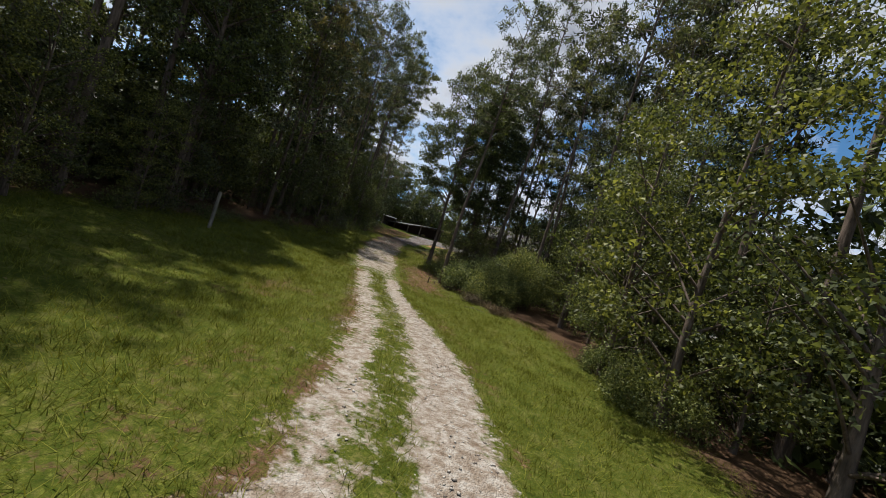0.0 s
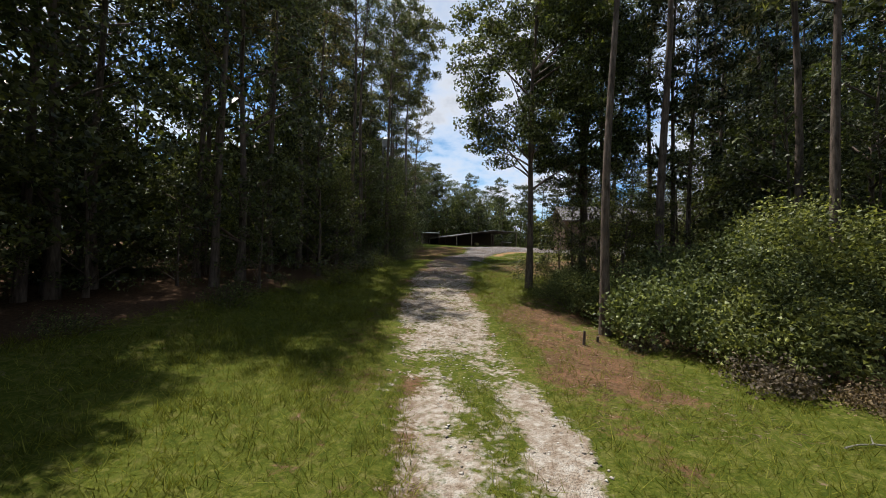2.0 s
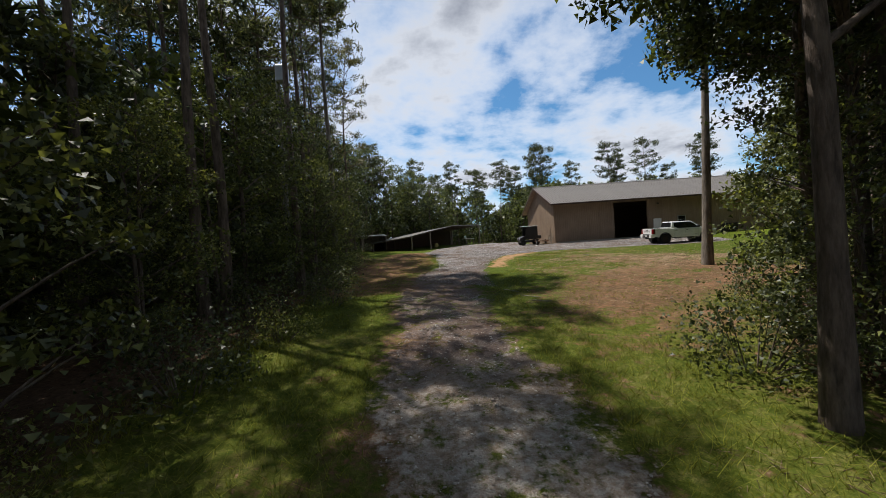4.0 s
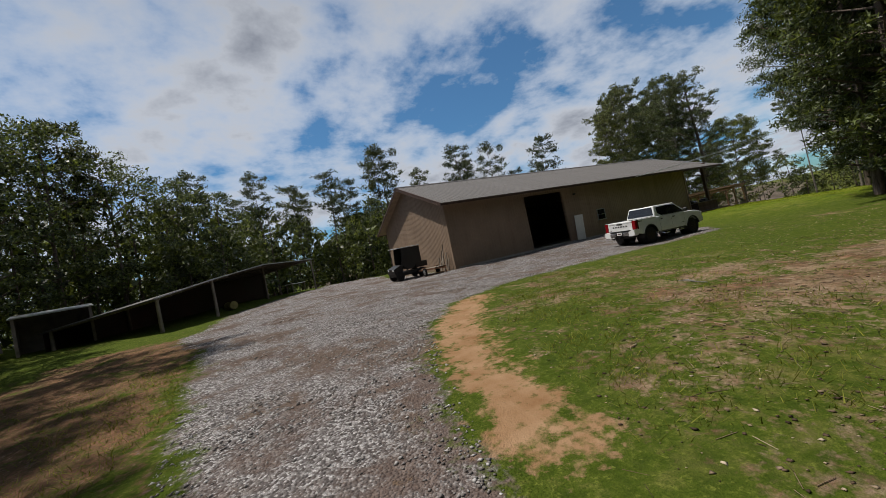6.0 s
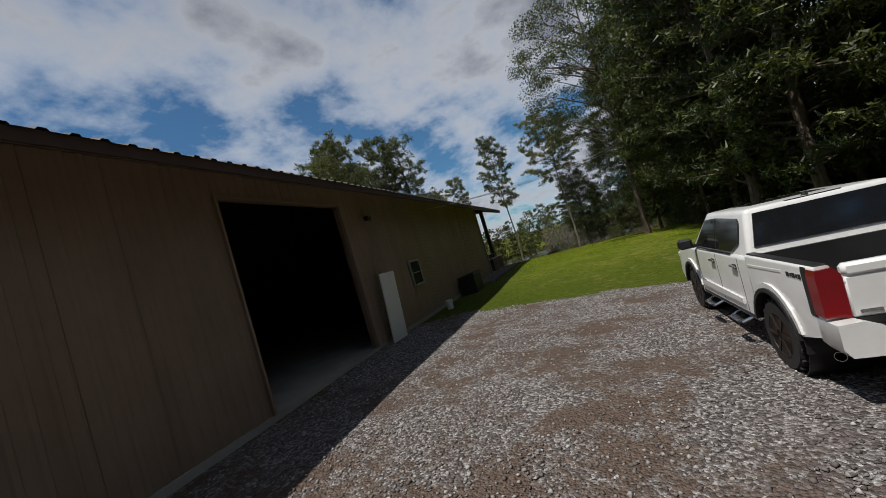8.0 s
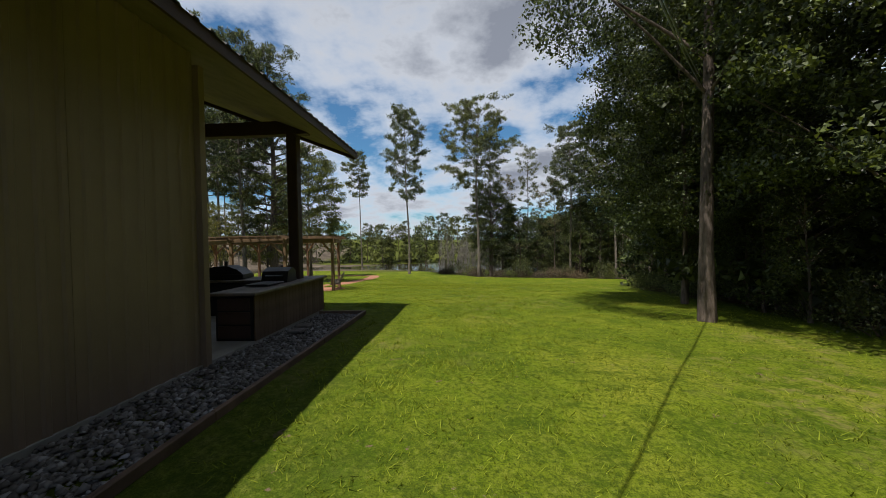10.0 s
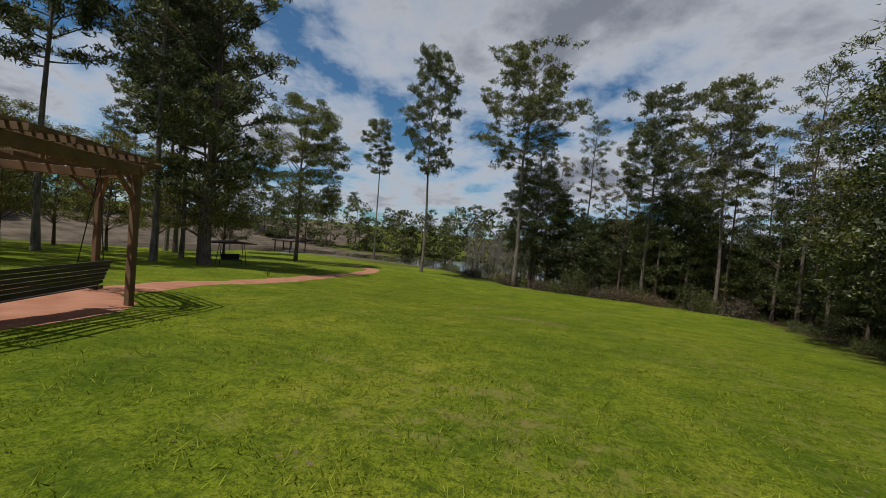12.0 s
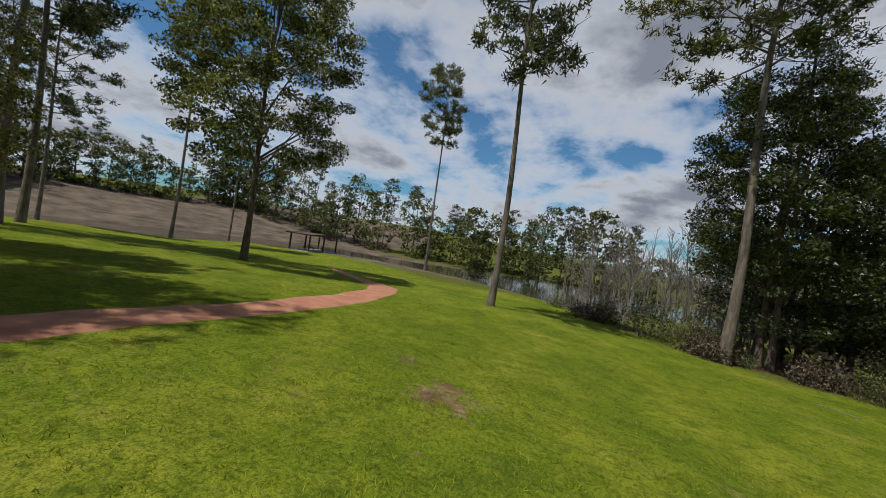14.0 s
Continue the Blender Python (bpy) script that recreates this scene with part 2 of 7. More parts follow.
# ---------------------------------------------------------------- the lie of the land
SPOTS = np.array([
    (13, 35, -2.1), (24, 35, -2.0), (40, 35, -2.0), (30, 43, -2.0), (9.7, 38, -2.1), (2, 49, -1.4), (19.7, 26.7, -2.66), (27, 26, -2.73),
    (3, 19, -2.75), (2, 11, -3.4), (13, 10, -3.45), (47, 33, -2.15), (56, 40, -2.7), (65, 18.5, -3.7), (61, 39, -3.1), (91, 31, -6.2),
    (111, 29, -7), (112, 10.5, -7.6), (108.5, 42, -6.2), (111, 50, -6.5), (107, 61, -6.2), (119, 85, -7.2), (140, 80, -7.4),
    (1.4, -15.4, -5.8), (5, -9, -5.3), (-1, 0, -4.2), (6, -44, -5.7), (75, 34, -4.6), (30, 5, -3.4), (-30, -20, -5.0), (30, -30, -6.2), (-20, 45, -0.9)], float)
_d = np.linalg.norm(SPOTS[:, None, :2] - SPOTS[None, :, :2], axis=2)
_n = len(SPOTS)
_a = np.zeros((_n + 1, _n + 1))
_a[:_n, :_n] = -_d - 0.8 * np.eye(_n)
_a[:_n, _n] = _a[_n, :_n] = 1
_w = np.linalg.solve(_a, np.r_[SPOTS[:, 2], 0])
POND = [(60, 100), (100, 91), (110, 89), (120, 87), (133, 87), (147, 73), (143, 59), (136, 47), (129, 39), (123, 34), (140, 30), (156, 31), (163, 44), (164, 66), (166, 100), (100, 122), (60, 114)]
WATER = -7.75


def smooth01(v):
    v = np.clip(v, 0, 1)
    return v * v * (3 - 2 * v)


def side_of(poly, x, y):
    """Distance to the edge of an outline, less than nothing inside it."""
    x, y = np.asarray(x, float), np.asarray(y, float)
    best, inside = np.full(x.shape, 1e9), np.zeros(x.shape, bool)
    for (ax, ay), (bx, by) in zip(poly, poly[1:] + poly[:1]):
        vx, vy = bx - ax, by - ay
        s = np.clip(((x - ax) * vx + (y - ay) * vy) / (vx * vx + vy * vy), 0, 1)
        best = np.minimum(best, np.hypot(x - ax - s * vx, y - ay - s * vy))
        cross = (ay > y) != (by > y)
        inside ^= cross & (x < ax + (y - ay) / (by - ay if by != ay else 1e-9) * vx)
    return np.where(inside, -best, best)


def along(line, x, y):
    """Signed offset to the right of a way given by points, and whether it is abreast of it."""
    x, y = np.asarray(x, float), np.asarray(y, float)
    best, off = np.full(x.shape, 1e9), np.zeros(x.shape)
    for (ax, ay), (bx, by) in zip(line, line[1:]):
        vx, vy = bx - ax, by - ay
        s = np.clip(((x - ax) * vx + (y - ay) * vy) / (vx * vx + vy * vy), 0, 1)
        dx, dy = x - ax - s * vx, y - ay - s * vy
        d = np.hypot(dx, dy)
        off = np.where(d < best, np.sign(vy * dx - vx * dy) * d, off)
        best = np.minimum(best, d)
    return off


ROAD = [(10, -64), (7.6, -42), (5.6, -29), (4.3, -24.7), (3.3, -20.6), (2, -15.5), (0.3, -7), (-0.6, 0), (-0.8, 9), (0.5, 18), (3.5, 25)]
YARD = [(-2.0, 12), (-0.6, 16.5), (-0.7, 23), (-1.9, 29), (-0.4, 40), (3, 46), (12, 70), (16, 70), (13, 52), (13, 35.6), (27.2, 35.4), (27.5, 33), (27.3, 26.6), (24, 24.3), (13.5, 24.7), (9.5, 24.4), (6.3, 23.3), (4.1, 20.6), (1.8, 14), (1.7, 8)]


def base_height(x, y):
    x, y = np.asarray(x, float), np.asarray(y, float)
    z = np.full(x.shape, _w[-1])
    for (sx, sy, _), w in zip(SPOTS, _w):
        z -= w * np.hypot(x - sx, y - sy)
    far = smooth01((np.hypot(x - 50, y - 20) - 110) / 120)
    z = z * (1 - far) + -6.0 * far
    shore = side_of(POND, x, y)
    z = np.minimum(z, np.where(shore < 6, WATER + 0.35 + shore * 0.16 + np.maximum(shore, 0) ** 2 * 0.05, 99))
    z = np.where(shore < -6, WATER - 0.6, z)
    beyond = smooth01((shore - 2) / 55) * (smooth01((y - 100 + (x - 100) * 0.25) / 30) * 5.5 + smooth01((x - 158) / 25) * 3.0)
    return z + beyond * (shore > 0)


def lumps(x, y):
    x, y = np.asarray(x, float), np.asarray(y, float)
    return (np.sin(x * 0.9 + 1.3 * np.sin(y * 0.7)) * np.sin(y * 1.1 + 0.8 * np.sin(x * 0.5)) * 0.03
            + np.sin(x * 2.7 + y * 1.9 + np.sin(y * 3.1)) * 0.012 + np.sin(x * 0.31 + 2) * np.sin(y * 0.27) * 0.06)


def height(x, y):
    x, y = np.asarray(x, float), np.asarray(y, float)
    z = base_height(x, y)
    off = along(ROAD, x, y)
    open_road = (y < 12)
    rut = np.exp(-((np.abs(off) - 0.95) / 0.32) ** 2) * 0.07
    bank = smooth01((-off - 5.5) / 4) * 0.25 * (y < 20)
    flat = smooth01((side_of([(12.5, 34.3), (46.5, 34.3), (46.5, 50), (12.5, 50)], x, y)) / 2.0)
    return (z + (lumps(x, y) - np.where(open_road, rut, 0) + bank)) * flat + (1 - flat) * np.clip(z, -2.06, -2.0)


def ground_at(x, y):
    return float(height(np.array([x]), np.array([y]))[0])


# ---------------------------------------------------------------- ground
def steps(*runs):
    out = []
    for a, b, s in runs:
        out += list(np.arange(a, b, s))
    return np.array(out + [runs[-1][1]])


gx = steps((-1500, -200, 130), (-200, -60, 14), (-60, -14, 2.0), (-14, 30, 0.45), (30, 122, 0.9), (122, 200, 2.2), (200, 320, 12), (320, 1700, 138))
gy = steps((-1500, -200, 130), (-200, -66, 13.4), (-66, -48, 2.0), (-48, 52, 0.45), (52, 66, 0.8), (66, 140, 2.2), (140, 300, 16), (300, 1500, 120))
X, Y = np.meshgrid(gx, gy)
Z = height(X.ravel(), Y.ravel()).reshape(X.shape)
nx, ny = len(gx), len(gy)
idx = np.arange(nx * ny).reshape(ny, nx)
quads = np.stack([idx[:-1, :-1], idx[:-1, 1:], idx[1:, 1:], idx[1:, :-1]], -1).reshape(-1, 4)
GX, GY = X.ravel(), Y.ravel()

FOREST_W = [(-300, -300), (10, -300), (-2, -60), (-7.3, -36), (-8.3, -27), (-7.6, -18), (-7.2, -10), (-6, -5), (-5.8, 3), (-6.2, 10), (-6.4, 17), (-8.5, 24), (-10.2, 31), (-12.5, 37), (-20, 44), (-300, 60)]
FOREST_E = [(20, -300), (15, -60), (15.2, -36), (14.4, -26), (13.0, -20), (10.0, -16.4), (7.5, -13), (6.2, -9), (6.0, -1), (9, 3), (15, 6), (17, 10), (22, 14), (30, 18), (40, 20), (50, 20.5), (63, 19.5), (75, 13), (85, 7.5), (95, 3.5), (101, 2.5), (106.5, 5.5), (112, 11), (110, 17), (110, 24), (112.5, 29.5), (120, 27), (122, 10), (400, 0), (400, -300)]


def soft(d, w):
    return smooth01(0.5 - d / w)


def blob(x, y, cx, cy, r, flatten=1.0):
    return np.exp(-(((x - cx) / r) ** 2 + ((y - cy) / (r * flatten)) ** 2))


off = along(ROAD, GX, GY)
wig = np.sin(GY * 0.8) * 0.18 + np.sin(GY * 2.3 + GX) * 0.1
early = smooth01((-13 - GY) / 6)
back_way = smooth01((-25 - GY) / 9)
right_track = np.exp(-((off + wig * 0.5 - 1.12 - 0.42 * back_way) / (0.46 + 0.40 * back_way)) ** 4)
left_track = np.exp(-((off + wig * 0.5 + 0.72) / 0.52) ** 4)
track = np.maximum(right_track, 0.74 * left_track)
full = soft(np.abs(off) - 1.75 + wig, 0.9)
road = np.maximum(np.maximum(track, 0.30 * full) * early, full * (1 - early) * 0.62) * (GY < 14)
gravel = np.maximum(road, soft(side_of(YARD, GX, GY) + wig, 1.3))
soil = 0.62 * blob(GX, GY, 5.6, -11, 2.3, 3.0) + blob(GX, GY, 11, 8.5, 5, 0.75) + 0.75 * blob(GX, GY, 5.5, 4, 4, 1.2) + 0.9 * blob(GX, GY, 15, 14.5, 4, 0.7) + 0.6 * blob(GX, GY, 9, 15.5, 3, 0.6)
soil = soil + 0.7 * blob(GX, GY, -3.2, 21, 1.6, 4.0) + 0.6 * blob(GX, GY, -0.6, -4, 1.9, 3.0) + 0.45 * blob(GX, GY, 1.6, -30, 1.2, 4.0)
CLEARING = [(2.5, 2), (8, 4), (15, 7), (20, 13), (27, 19), (24, 24), (13, 24.3), (9, 23.9), (5.5, 20), (3.2, 13)]
soil = np.minimum(soil, 0.72)
soil = np.maximum(soil, 0.78 * np.exp(-((off + wig * 0.5 + 1.15) / 0.42) ** 2) * early)
soil = np.maximum(soil, 0.72 * soft(np.abs(off - 3.6) - 1.3 + wig, 1.2) * soft(np.abs(GY + 12.5) - 5.0, 5.0))
soil = np.maximum(soil, (0.40 + 0.06 * smooth01((GY - 9) / 5)) * soft(side_of(CLEARING, GX, GY), 3.0)) - 0.3 * soft(np.hypot(GX - 19.5, GY - 20) - 6, 5) - 0.08 * soft(np.abs(along([(2, 3), (4, 9), (6, 15), (10, 20)], GX, GY)) - 1.6, 2.5)
verge = 0.33 * soft(np.abs(np.abs(off) - 2.6) - 0.8, 2.0) * (GY < 0)
soil = np.maximum(soil, verge)
soil = np.maximum(soil, 0.62 * blob(GX, GY, -5.2, 23, 3.2, 2.2))
soil = np.maximum(soil, 0.62 * soft(np.abs(off) - 1.9 + wig, 1.2) * (1 - early) * (GY < 14))
soil = np.maximum(soil, 0.7 * soft(np.abs(along([(-4.0, 10), (-3.4, 18), (-3.4, 28)], GX, GY)) - 2.6, 1.8))
sand = 0.7 * soft(np.abs(along([(3.0, 15.3), (3.8, 18.0), (5.1, 20.7), (7.0, 22.9)], GX, GY)) - 0.62, 1.1)
sand = np.maximum(sand, 0.85 * soft(np.abs(side_of(POND, GX, GY) - 2.2) - 2.4, 2.0) * smooth01((GX - 152) / 5))
litter = np.maximum(soft(side_of(FOREST_W, GX, GY) + 0.5 - 2.2 * smooth01((GY - 12) / 6), 3.0), soft(side_of(FOREST_E, GX, GY) + 0.3, 3.0))
shore = side_of(POND, GX, GY)
mud = soft(shore - 1.0, 2.5) + smooth01((GY - 96 + (GX - 100) * 0.2) / 14) * soft(shore - 48, 20) + smooth01((GX - 136) / 6) * soft(shore - 7, 5)
LAWN_EDGE = [(27.3, 33.5), (46, 34.2), (46, 52), (62, 66), (100, 88), (140, 92), (150, 78), (126, 52), (130, 41), (122, 36), (113, 33), (109, 27), (108, 18), (110, 11.5), (105, 6), (100, 4), (95, 5), (85, 9), (75, 14.5), (63, 20.5), (50, 21), (40, 20.5), (29, 22.5), (27.5, 26)]
lawn = soft(side_of(LAWN_EDGE, GX, GY) + wig, 3.0)
bare = 0.62 * (blob(GX, GY, 74.5, 32.8, 0.9) + blob(GX, GY, 76.8, 31.7, 0.7) + blob(GX, GY, 92.2, 39.4, 1.0) + blob(GX, GY, 71.1, 30.7, 0.8) + blob(GX, GY, 88, 35.2, 0.8) + blob(GX, GY, 71.2, 29.0, 1.0) + blob(GX, GY, 94, 41, 0.7))
soil = np.maximum(soil, bare)


def ground_material():
    k = Mat("ground", 0.95, 0, 0.04)
    pos = k.where("Object")
    za, zb = (k.n("ShaderNodeVertexColor") for _ in range(2))
    za.layer_name, zb.layer_name = "zone_a", "zone_b"
    sa, sb = k.n("ShaderNodeSeparateColor"), k.n("ShaderNodeSeparateColor")
    k.l(za.outputs[0], sa.inputs[0])
    k.l(zb.outputs[0], sb.inputs[0])
    edge = k.math("MULTIPLY", k.math("SUBTRACT", k.noise(1.6, 6, 0.65, pos), 0.5), 1.5)
    fine_edge = k.math("MULTIPLY", k.math("SUBTRACT", k.noise(7.0, 4, 0.65, pos), 0.5), 1.3)
    patch = k.math("MULTIPLY", k.math("SUBTRACT", k.noise(0.42, 4, 0.6, pos), 0.5), 1.3)
    edges = k.math("ADD", edge, fine_edge)

    def zone(sock, lo=0.35, hi=0.65):
        return k.ramp(k.math("ADD", sock, edges), (lo, 0.0), (hi, 1.0))

    pat, blade, mid = k.noise(0.35, 5, 0.6, pos), k.noise(55, 3, 0.6, pos), k.noise(4.5, 4, 0.6, pos)
    rough_grass = k.ramp(mid, (0.25, (0.030, 0.042, 0.008)), (0.5, (0.088, 0.098, 0.016)), (0.75, (0.172, 0.152, 0.054)))
    lawn_col = k.ramp(pat, (0.3, (0.066, 0.112, 0.006)), (0.5, (0.152, 0.200, 0.010)), (0.70, (0.275, 0.280, 0.028)))
    lawn_col = k.mix(k.ramp(mid, (0.35, 0.0), (0.75, 0.5)), lawn_col, (0.20, 0.208, 0.026))
    lawn_col = k.mix(k.ramp(k.noise(1.3, 6, 0.72, pos), (0.36, 0.6), (0.53, 0.0)), lawn_col, (0.058, 0.098, 0.006))
    lawn_col = k.mix(k.ramp(k.noise(5.5, 5, 0.7, pos, (1, 0.45, 1)), (0.36, 0.7), (0.50, 0.0)), lawn_col, (0.050, 0.085, 0.006))
    split_y = k.n("ShaderNodeSeparateXYZ")
    k.l(pos, split_y.inputs[0])
    uncut = k.math("MULTIPLY", k.ramp(k.math("MULTIPLY", split_y.outputs["Y"], 0.02), (0.04, 0.0), (0.14, 0.85)), k.ramp(k.math("MULTIPLY", split_y.outputs["X"], 0.02), (0.60, 1.0), (0.80, 0.0)))
    grass = k.mix(sb.outputs["Blue"], rough_grass, lawn_col)
    grass = k.mix(uncut, grass, k.ramp(mid, (0.3, (0.032, 0.050, 0.007)), (0.55, (0.068, 0.092, 0.011)), (0.8, (0.120, 0.118, 0.030))))
    tuft = k.noise(16, 5, 0.7, pos)
    grass = k.mix(k.ramp(tuft, (0.36, 0.78), (0.54, 0.0)), grass, (0.042, 0.066, 0.007))
    grass = k.mix(k.ramp(tuft, (0.55, 0.0), (0.70, 0.6)), grass, (0.20, 0.222, 0.042))
    grass = k.mix(k.ramp(blade, (0.35, 0.62), (0.54, 0.0)), grass, (0.030, 0.048, 0.006))
    dry = k.math("MULTIPLY", k.ramp(k.noise(0.22, 4, 0.6, pos), (0.5, 0.0), (0.68, 1.0)), k.ramp(k.noise(2.6, 5, 0.7, pos), (0.5, 0.0), (0.66, 0.75)))
    grass = k.mix(dry, grass, (0.20, 0.165, 0.060))
    peb = k.n("ShaderNodeTexVoronoi", Scale=30.0, Randomness=1.0)
    k.l(pos, peb.inputs["Vector"])
    peb2 = k.n("ShaderNodeTexVoronoi", Scale=55.0, Randomness=1.0)
    k.l(pos, peb2.inputs["Vector"])
    grey = k.n("ShaderNodeSeparateColor")
    k.l(peb.outputs["Color"], grey.inputs[0])
    stone = k.ramp(grey.outputs["Red"], (0.0, (0.045, 0.040, 0.039)), (0.5, (0.20, 0.182, 0.178)), (1.0, (0.68, 0.66, 0.655)))
    stone = k.mix(k.ramp(peb2.outputs["Distance"], (0.2, 0.0), (0.55, 0.6)), stone, (0.11, 0.095, 0.09))
    stone = k.mix(k.ramp(k.noise(0.6, 7, 0.75, pos), (0.50, 0.0), (0.58, 0.9)), stone, k.ramp(k.noise(18, 4, 0.7, pos), (0.35, (0.085, 0.060, 0.046)), (0.65, (0.165, 0.120, 0.094))))
    worn = k.math("ADD", k.noise(0.8, 6, 0.72, pos), k.ramp(k.math("MULTIPLY", split_y.outputs["Y"], 0.02), (0.22, 0.16), (0.42, -0.05)))
    stone = k.mix(k.ramp(worn, (0.52, 0.0), (0.66, 0.85)), stone, k.ramp(k.noise(9, 5, 0.7, pos), (0.3, (0.075, 0.052, 0.045)), (0.6, (0.145, 0.105, 0.088)), (0.8, (0.24, 0.20, 0.18))))
    chalk = k.ramp(k.noise(5.0, 5, 0.7, pos), (0.28, (0.15, 0.105, 0.075)), (0.45, (0.27, 0.22, 0.175)), (0.62, (0.42, 0.385, 0.345)))
    stone = k.mix(k.ramp(k.math("MULTIPLY", split_y.outputs["Y"], -0.02), (-0.12, 0.0), (0.06, 0.85), (0.3, 1.0)), stone, chalk)
    red = k.ramp(k.noise(1.7, 8, 0.75, pos), (0.30, (0.050, 0.030, 0.019)), (0.43, (0.115, 0.064, 0.038)), (0.54, (0.170, 0.090, 0.053)), (0.66, (0.26, 0.128, 0.078)), (0.80, (0.38, 0.27, 0.19)))
    red = k.mix(k.ramp(k.noise(6.5, 6, 0.75, pos), (0.38, 0.7), (0.52, 0.0)), red, (0.062, 0.040, 0.024))
    red = k.mix(k.ramp(k.noise(11, 5, 0.75, pos), (0.56, 0.0), (0.66, 0.55)), red, (0.36, 0.255, 0.175))
    straw = k.noise(30, 4, 0.7, pos, (1, 0.3, 1))
    red = k.mix(k.ramp(straw, (0.48, 0.0), (0.62, 0.4)), red, (0.165, 0.110, 0.064))
    red = k.mix(k.ramp(k.noise(24, 4, 0.7, pos), (0.52, 0.0), (0.6, 0.75)), red, (0.075, 0.070, 0.022))
    red = k.mix(k.ramp(k.math("MULTIPLY", split_y.outputs["Y"], -0.1), (0.0, 0.0), (0.6, 0.8)), red, k.mix(1.0, red, (0.86, 0.84, 0.86), "MULTIPLY"))
    tan = k.math("MULTIPLY", k.ramp(k.math("MULTIPLY", split_y.outputs["Y"], 0.05), (0.45, 0.0), (0.65, 0.6)), k.math("MULTIPLY", k.ramp(k.noise(1.1, 6, 0.7, pos), (0.42, 0.0), (0.58, 1.0)), k.ramp(k.math("MULTIPLY", split_y.outputs["X"], 0.1), (0.05, 0.0), (0.35, 1.0))))
    red = k.mix(tan, red, k.ramp(k.noise(14, 5, 0.7, pos), (0.3, (0.16, 0.11, 0.07)), (0.5, (0.27, 0.20, 0.13)), (0.7, (0.38, 0.295, 0.205))))
    orange = k.ramp(k.noise(2.0, 5, 0.6, pos), (0.3, (0.22, 0.118, 0.055)), (0.7, (0.34, 0.215, 0.125)))
    leafy_floor = k.ramp(k.noise(11, 5, 0.7, pos), (0.3, (0.035, 0.022, 0.014)), (0.55, (0.095, 0.058, 0.036)), (0.8, (0.16, 0.10, 0.065)))
    clay = k.ramp(k.noise(0.25, 6, 0.6, pos), (0.3, (0.050, 0.039, 0.030)), (0.5, (0.098, 0.080, 0.062)), (0.75, (0.165, 0.132, 0.100)))
    col = grass
    col = k.mix(zone(sa.outputs["Blue"]), col, leafy_floor)
    col = k.mix(zone(k.math("ADD", sa.outputs["Green"], k.math("MULTIPLY", patch, k.ramp(sa.outputs["Green"], (0.05, 0.0), (0.3, 1.0))))), col, red)
    col = k.mix(zone(sa.outputs["Red"]), col, stone)
    col = k.mix(zone(sb.outputs["Red"]), col, orange)
    col = k.mix(zone(sb.outputs["Green"]), col, clay)
    k.color(col)
    rise = k.math("ADD", k.math("MULTIPLY", blade, 0.5), k.math("MULTIPLY", k.ramp(peb.outputs["Distance"], (0.0, 1.0), (0.7, 0.0)), k.math("MULTIPLY", sa.outputs["Red"], 1.2)))
    k.bump(k.math("ADD", k.math("ADD", rise, k.math("MULTIPLY", tuft, 0.8)), k.math("MULTIPLY", mid, 0.8)), 0.7, 0.05)
    return k.m


ground_me = mesh_of("ground", np.stack([GX, GY, Z.ravel()], -1), quads, ground_material(), True)
one = np.ones_like(GX)
for name, bands in (("zone_a", (gravel, soil, litter)), ("zone_b", (sand, mud, lawn))):
    layer = ground_me.color_attributes.new(name, "FLOAT_COLOR", "POINT")
    layer.data.foreach_set("color", np.clip(np.stack([*bands, one], -1), 0, 1).astype(np.float32).ravel())
ground = tagged(new("ground", ground_me), "rolling ground with lawn, gravel yard, dirt track and leaf litter", "ground", kind="structure")

k = Mat("pond_water", 0.1, 0, 0.35)
k.color(k.ramp(k.noise(0.3, 4), (0.3, (0.022, 0.020, 0.013)), (0.7, (0.042, 0.037, 0.024)))).bump(k.noise(2.2, 3, stretch=(1, 2.5, 1)), 0.03, 0.02)
wx, wy = np.meshgrid(np.linspace(40, 190, 16), np.linspace(5, 140, 16))
wi = np.arange(256).reshape(16, 16)
water_me = mesh_of("pond", np.stack([wx.ravel(), wy.ravel(), np.full(256, WATER)], -1), np.stack([wi[:-1, :-1], wi[:-1, 1:], wi[1:, 1:], wi[1:, :-1]], -1).reshape(-1, 4), k.m)
tagged(new("pond_water", water_me), "still dark brown pond water below a muddy bank", "water", kind="structure")


# ---------------------------------------------------------------- trees
rng = np.random.default_rng(7)


def tube(points, radii, sides=6):
    """Rings along a bent line: corners and faces of four."""
    points = np.asarray(points, float)
    n = len(points)
    way = np.gradient(points, axis=0)
    way /= np.linalg.norm(way, axis=1)[:, None] + 1e-9
    ref = np.where(np.abs(way[:, 2:3]) > 0.9, np.array([[1.0, 0, 0]]), np.array([[0, 0, 1.0]]))
    u = np.cross(way, ref)
    u /= np.linalg.norm(u, axis=1)[:, None]
    v = np.cross(way, u)
    a = np.arange(sides) * 2 * np.pi / sides
    ring = points[:, None] + np.asarray(radii)[:, None, None] * (np.cos(a)[None, :, None] * u[:, None] + np.sin(a)[None, :, None] * v[:, None])
    i = np.arange(n * sides).reshape(n, sides)
    f = np.stack([i[:-1], np.roll(i, -1, 1)[:-1], np.roll(i, -1, 1)[1:], i[1:]], -1).reshape(-1, 4)
    return ring.reshape(-1, 3), f


def join(pieces):
    vs, fs, n = [], [], 0
    for v, f in pieces:
        vs.append(v)
        fs.append(np.asarray(f) + n)
        n += len(v)
    return np.concatenate(vs), np.concatenate(fs)


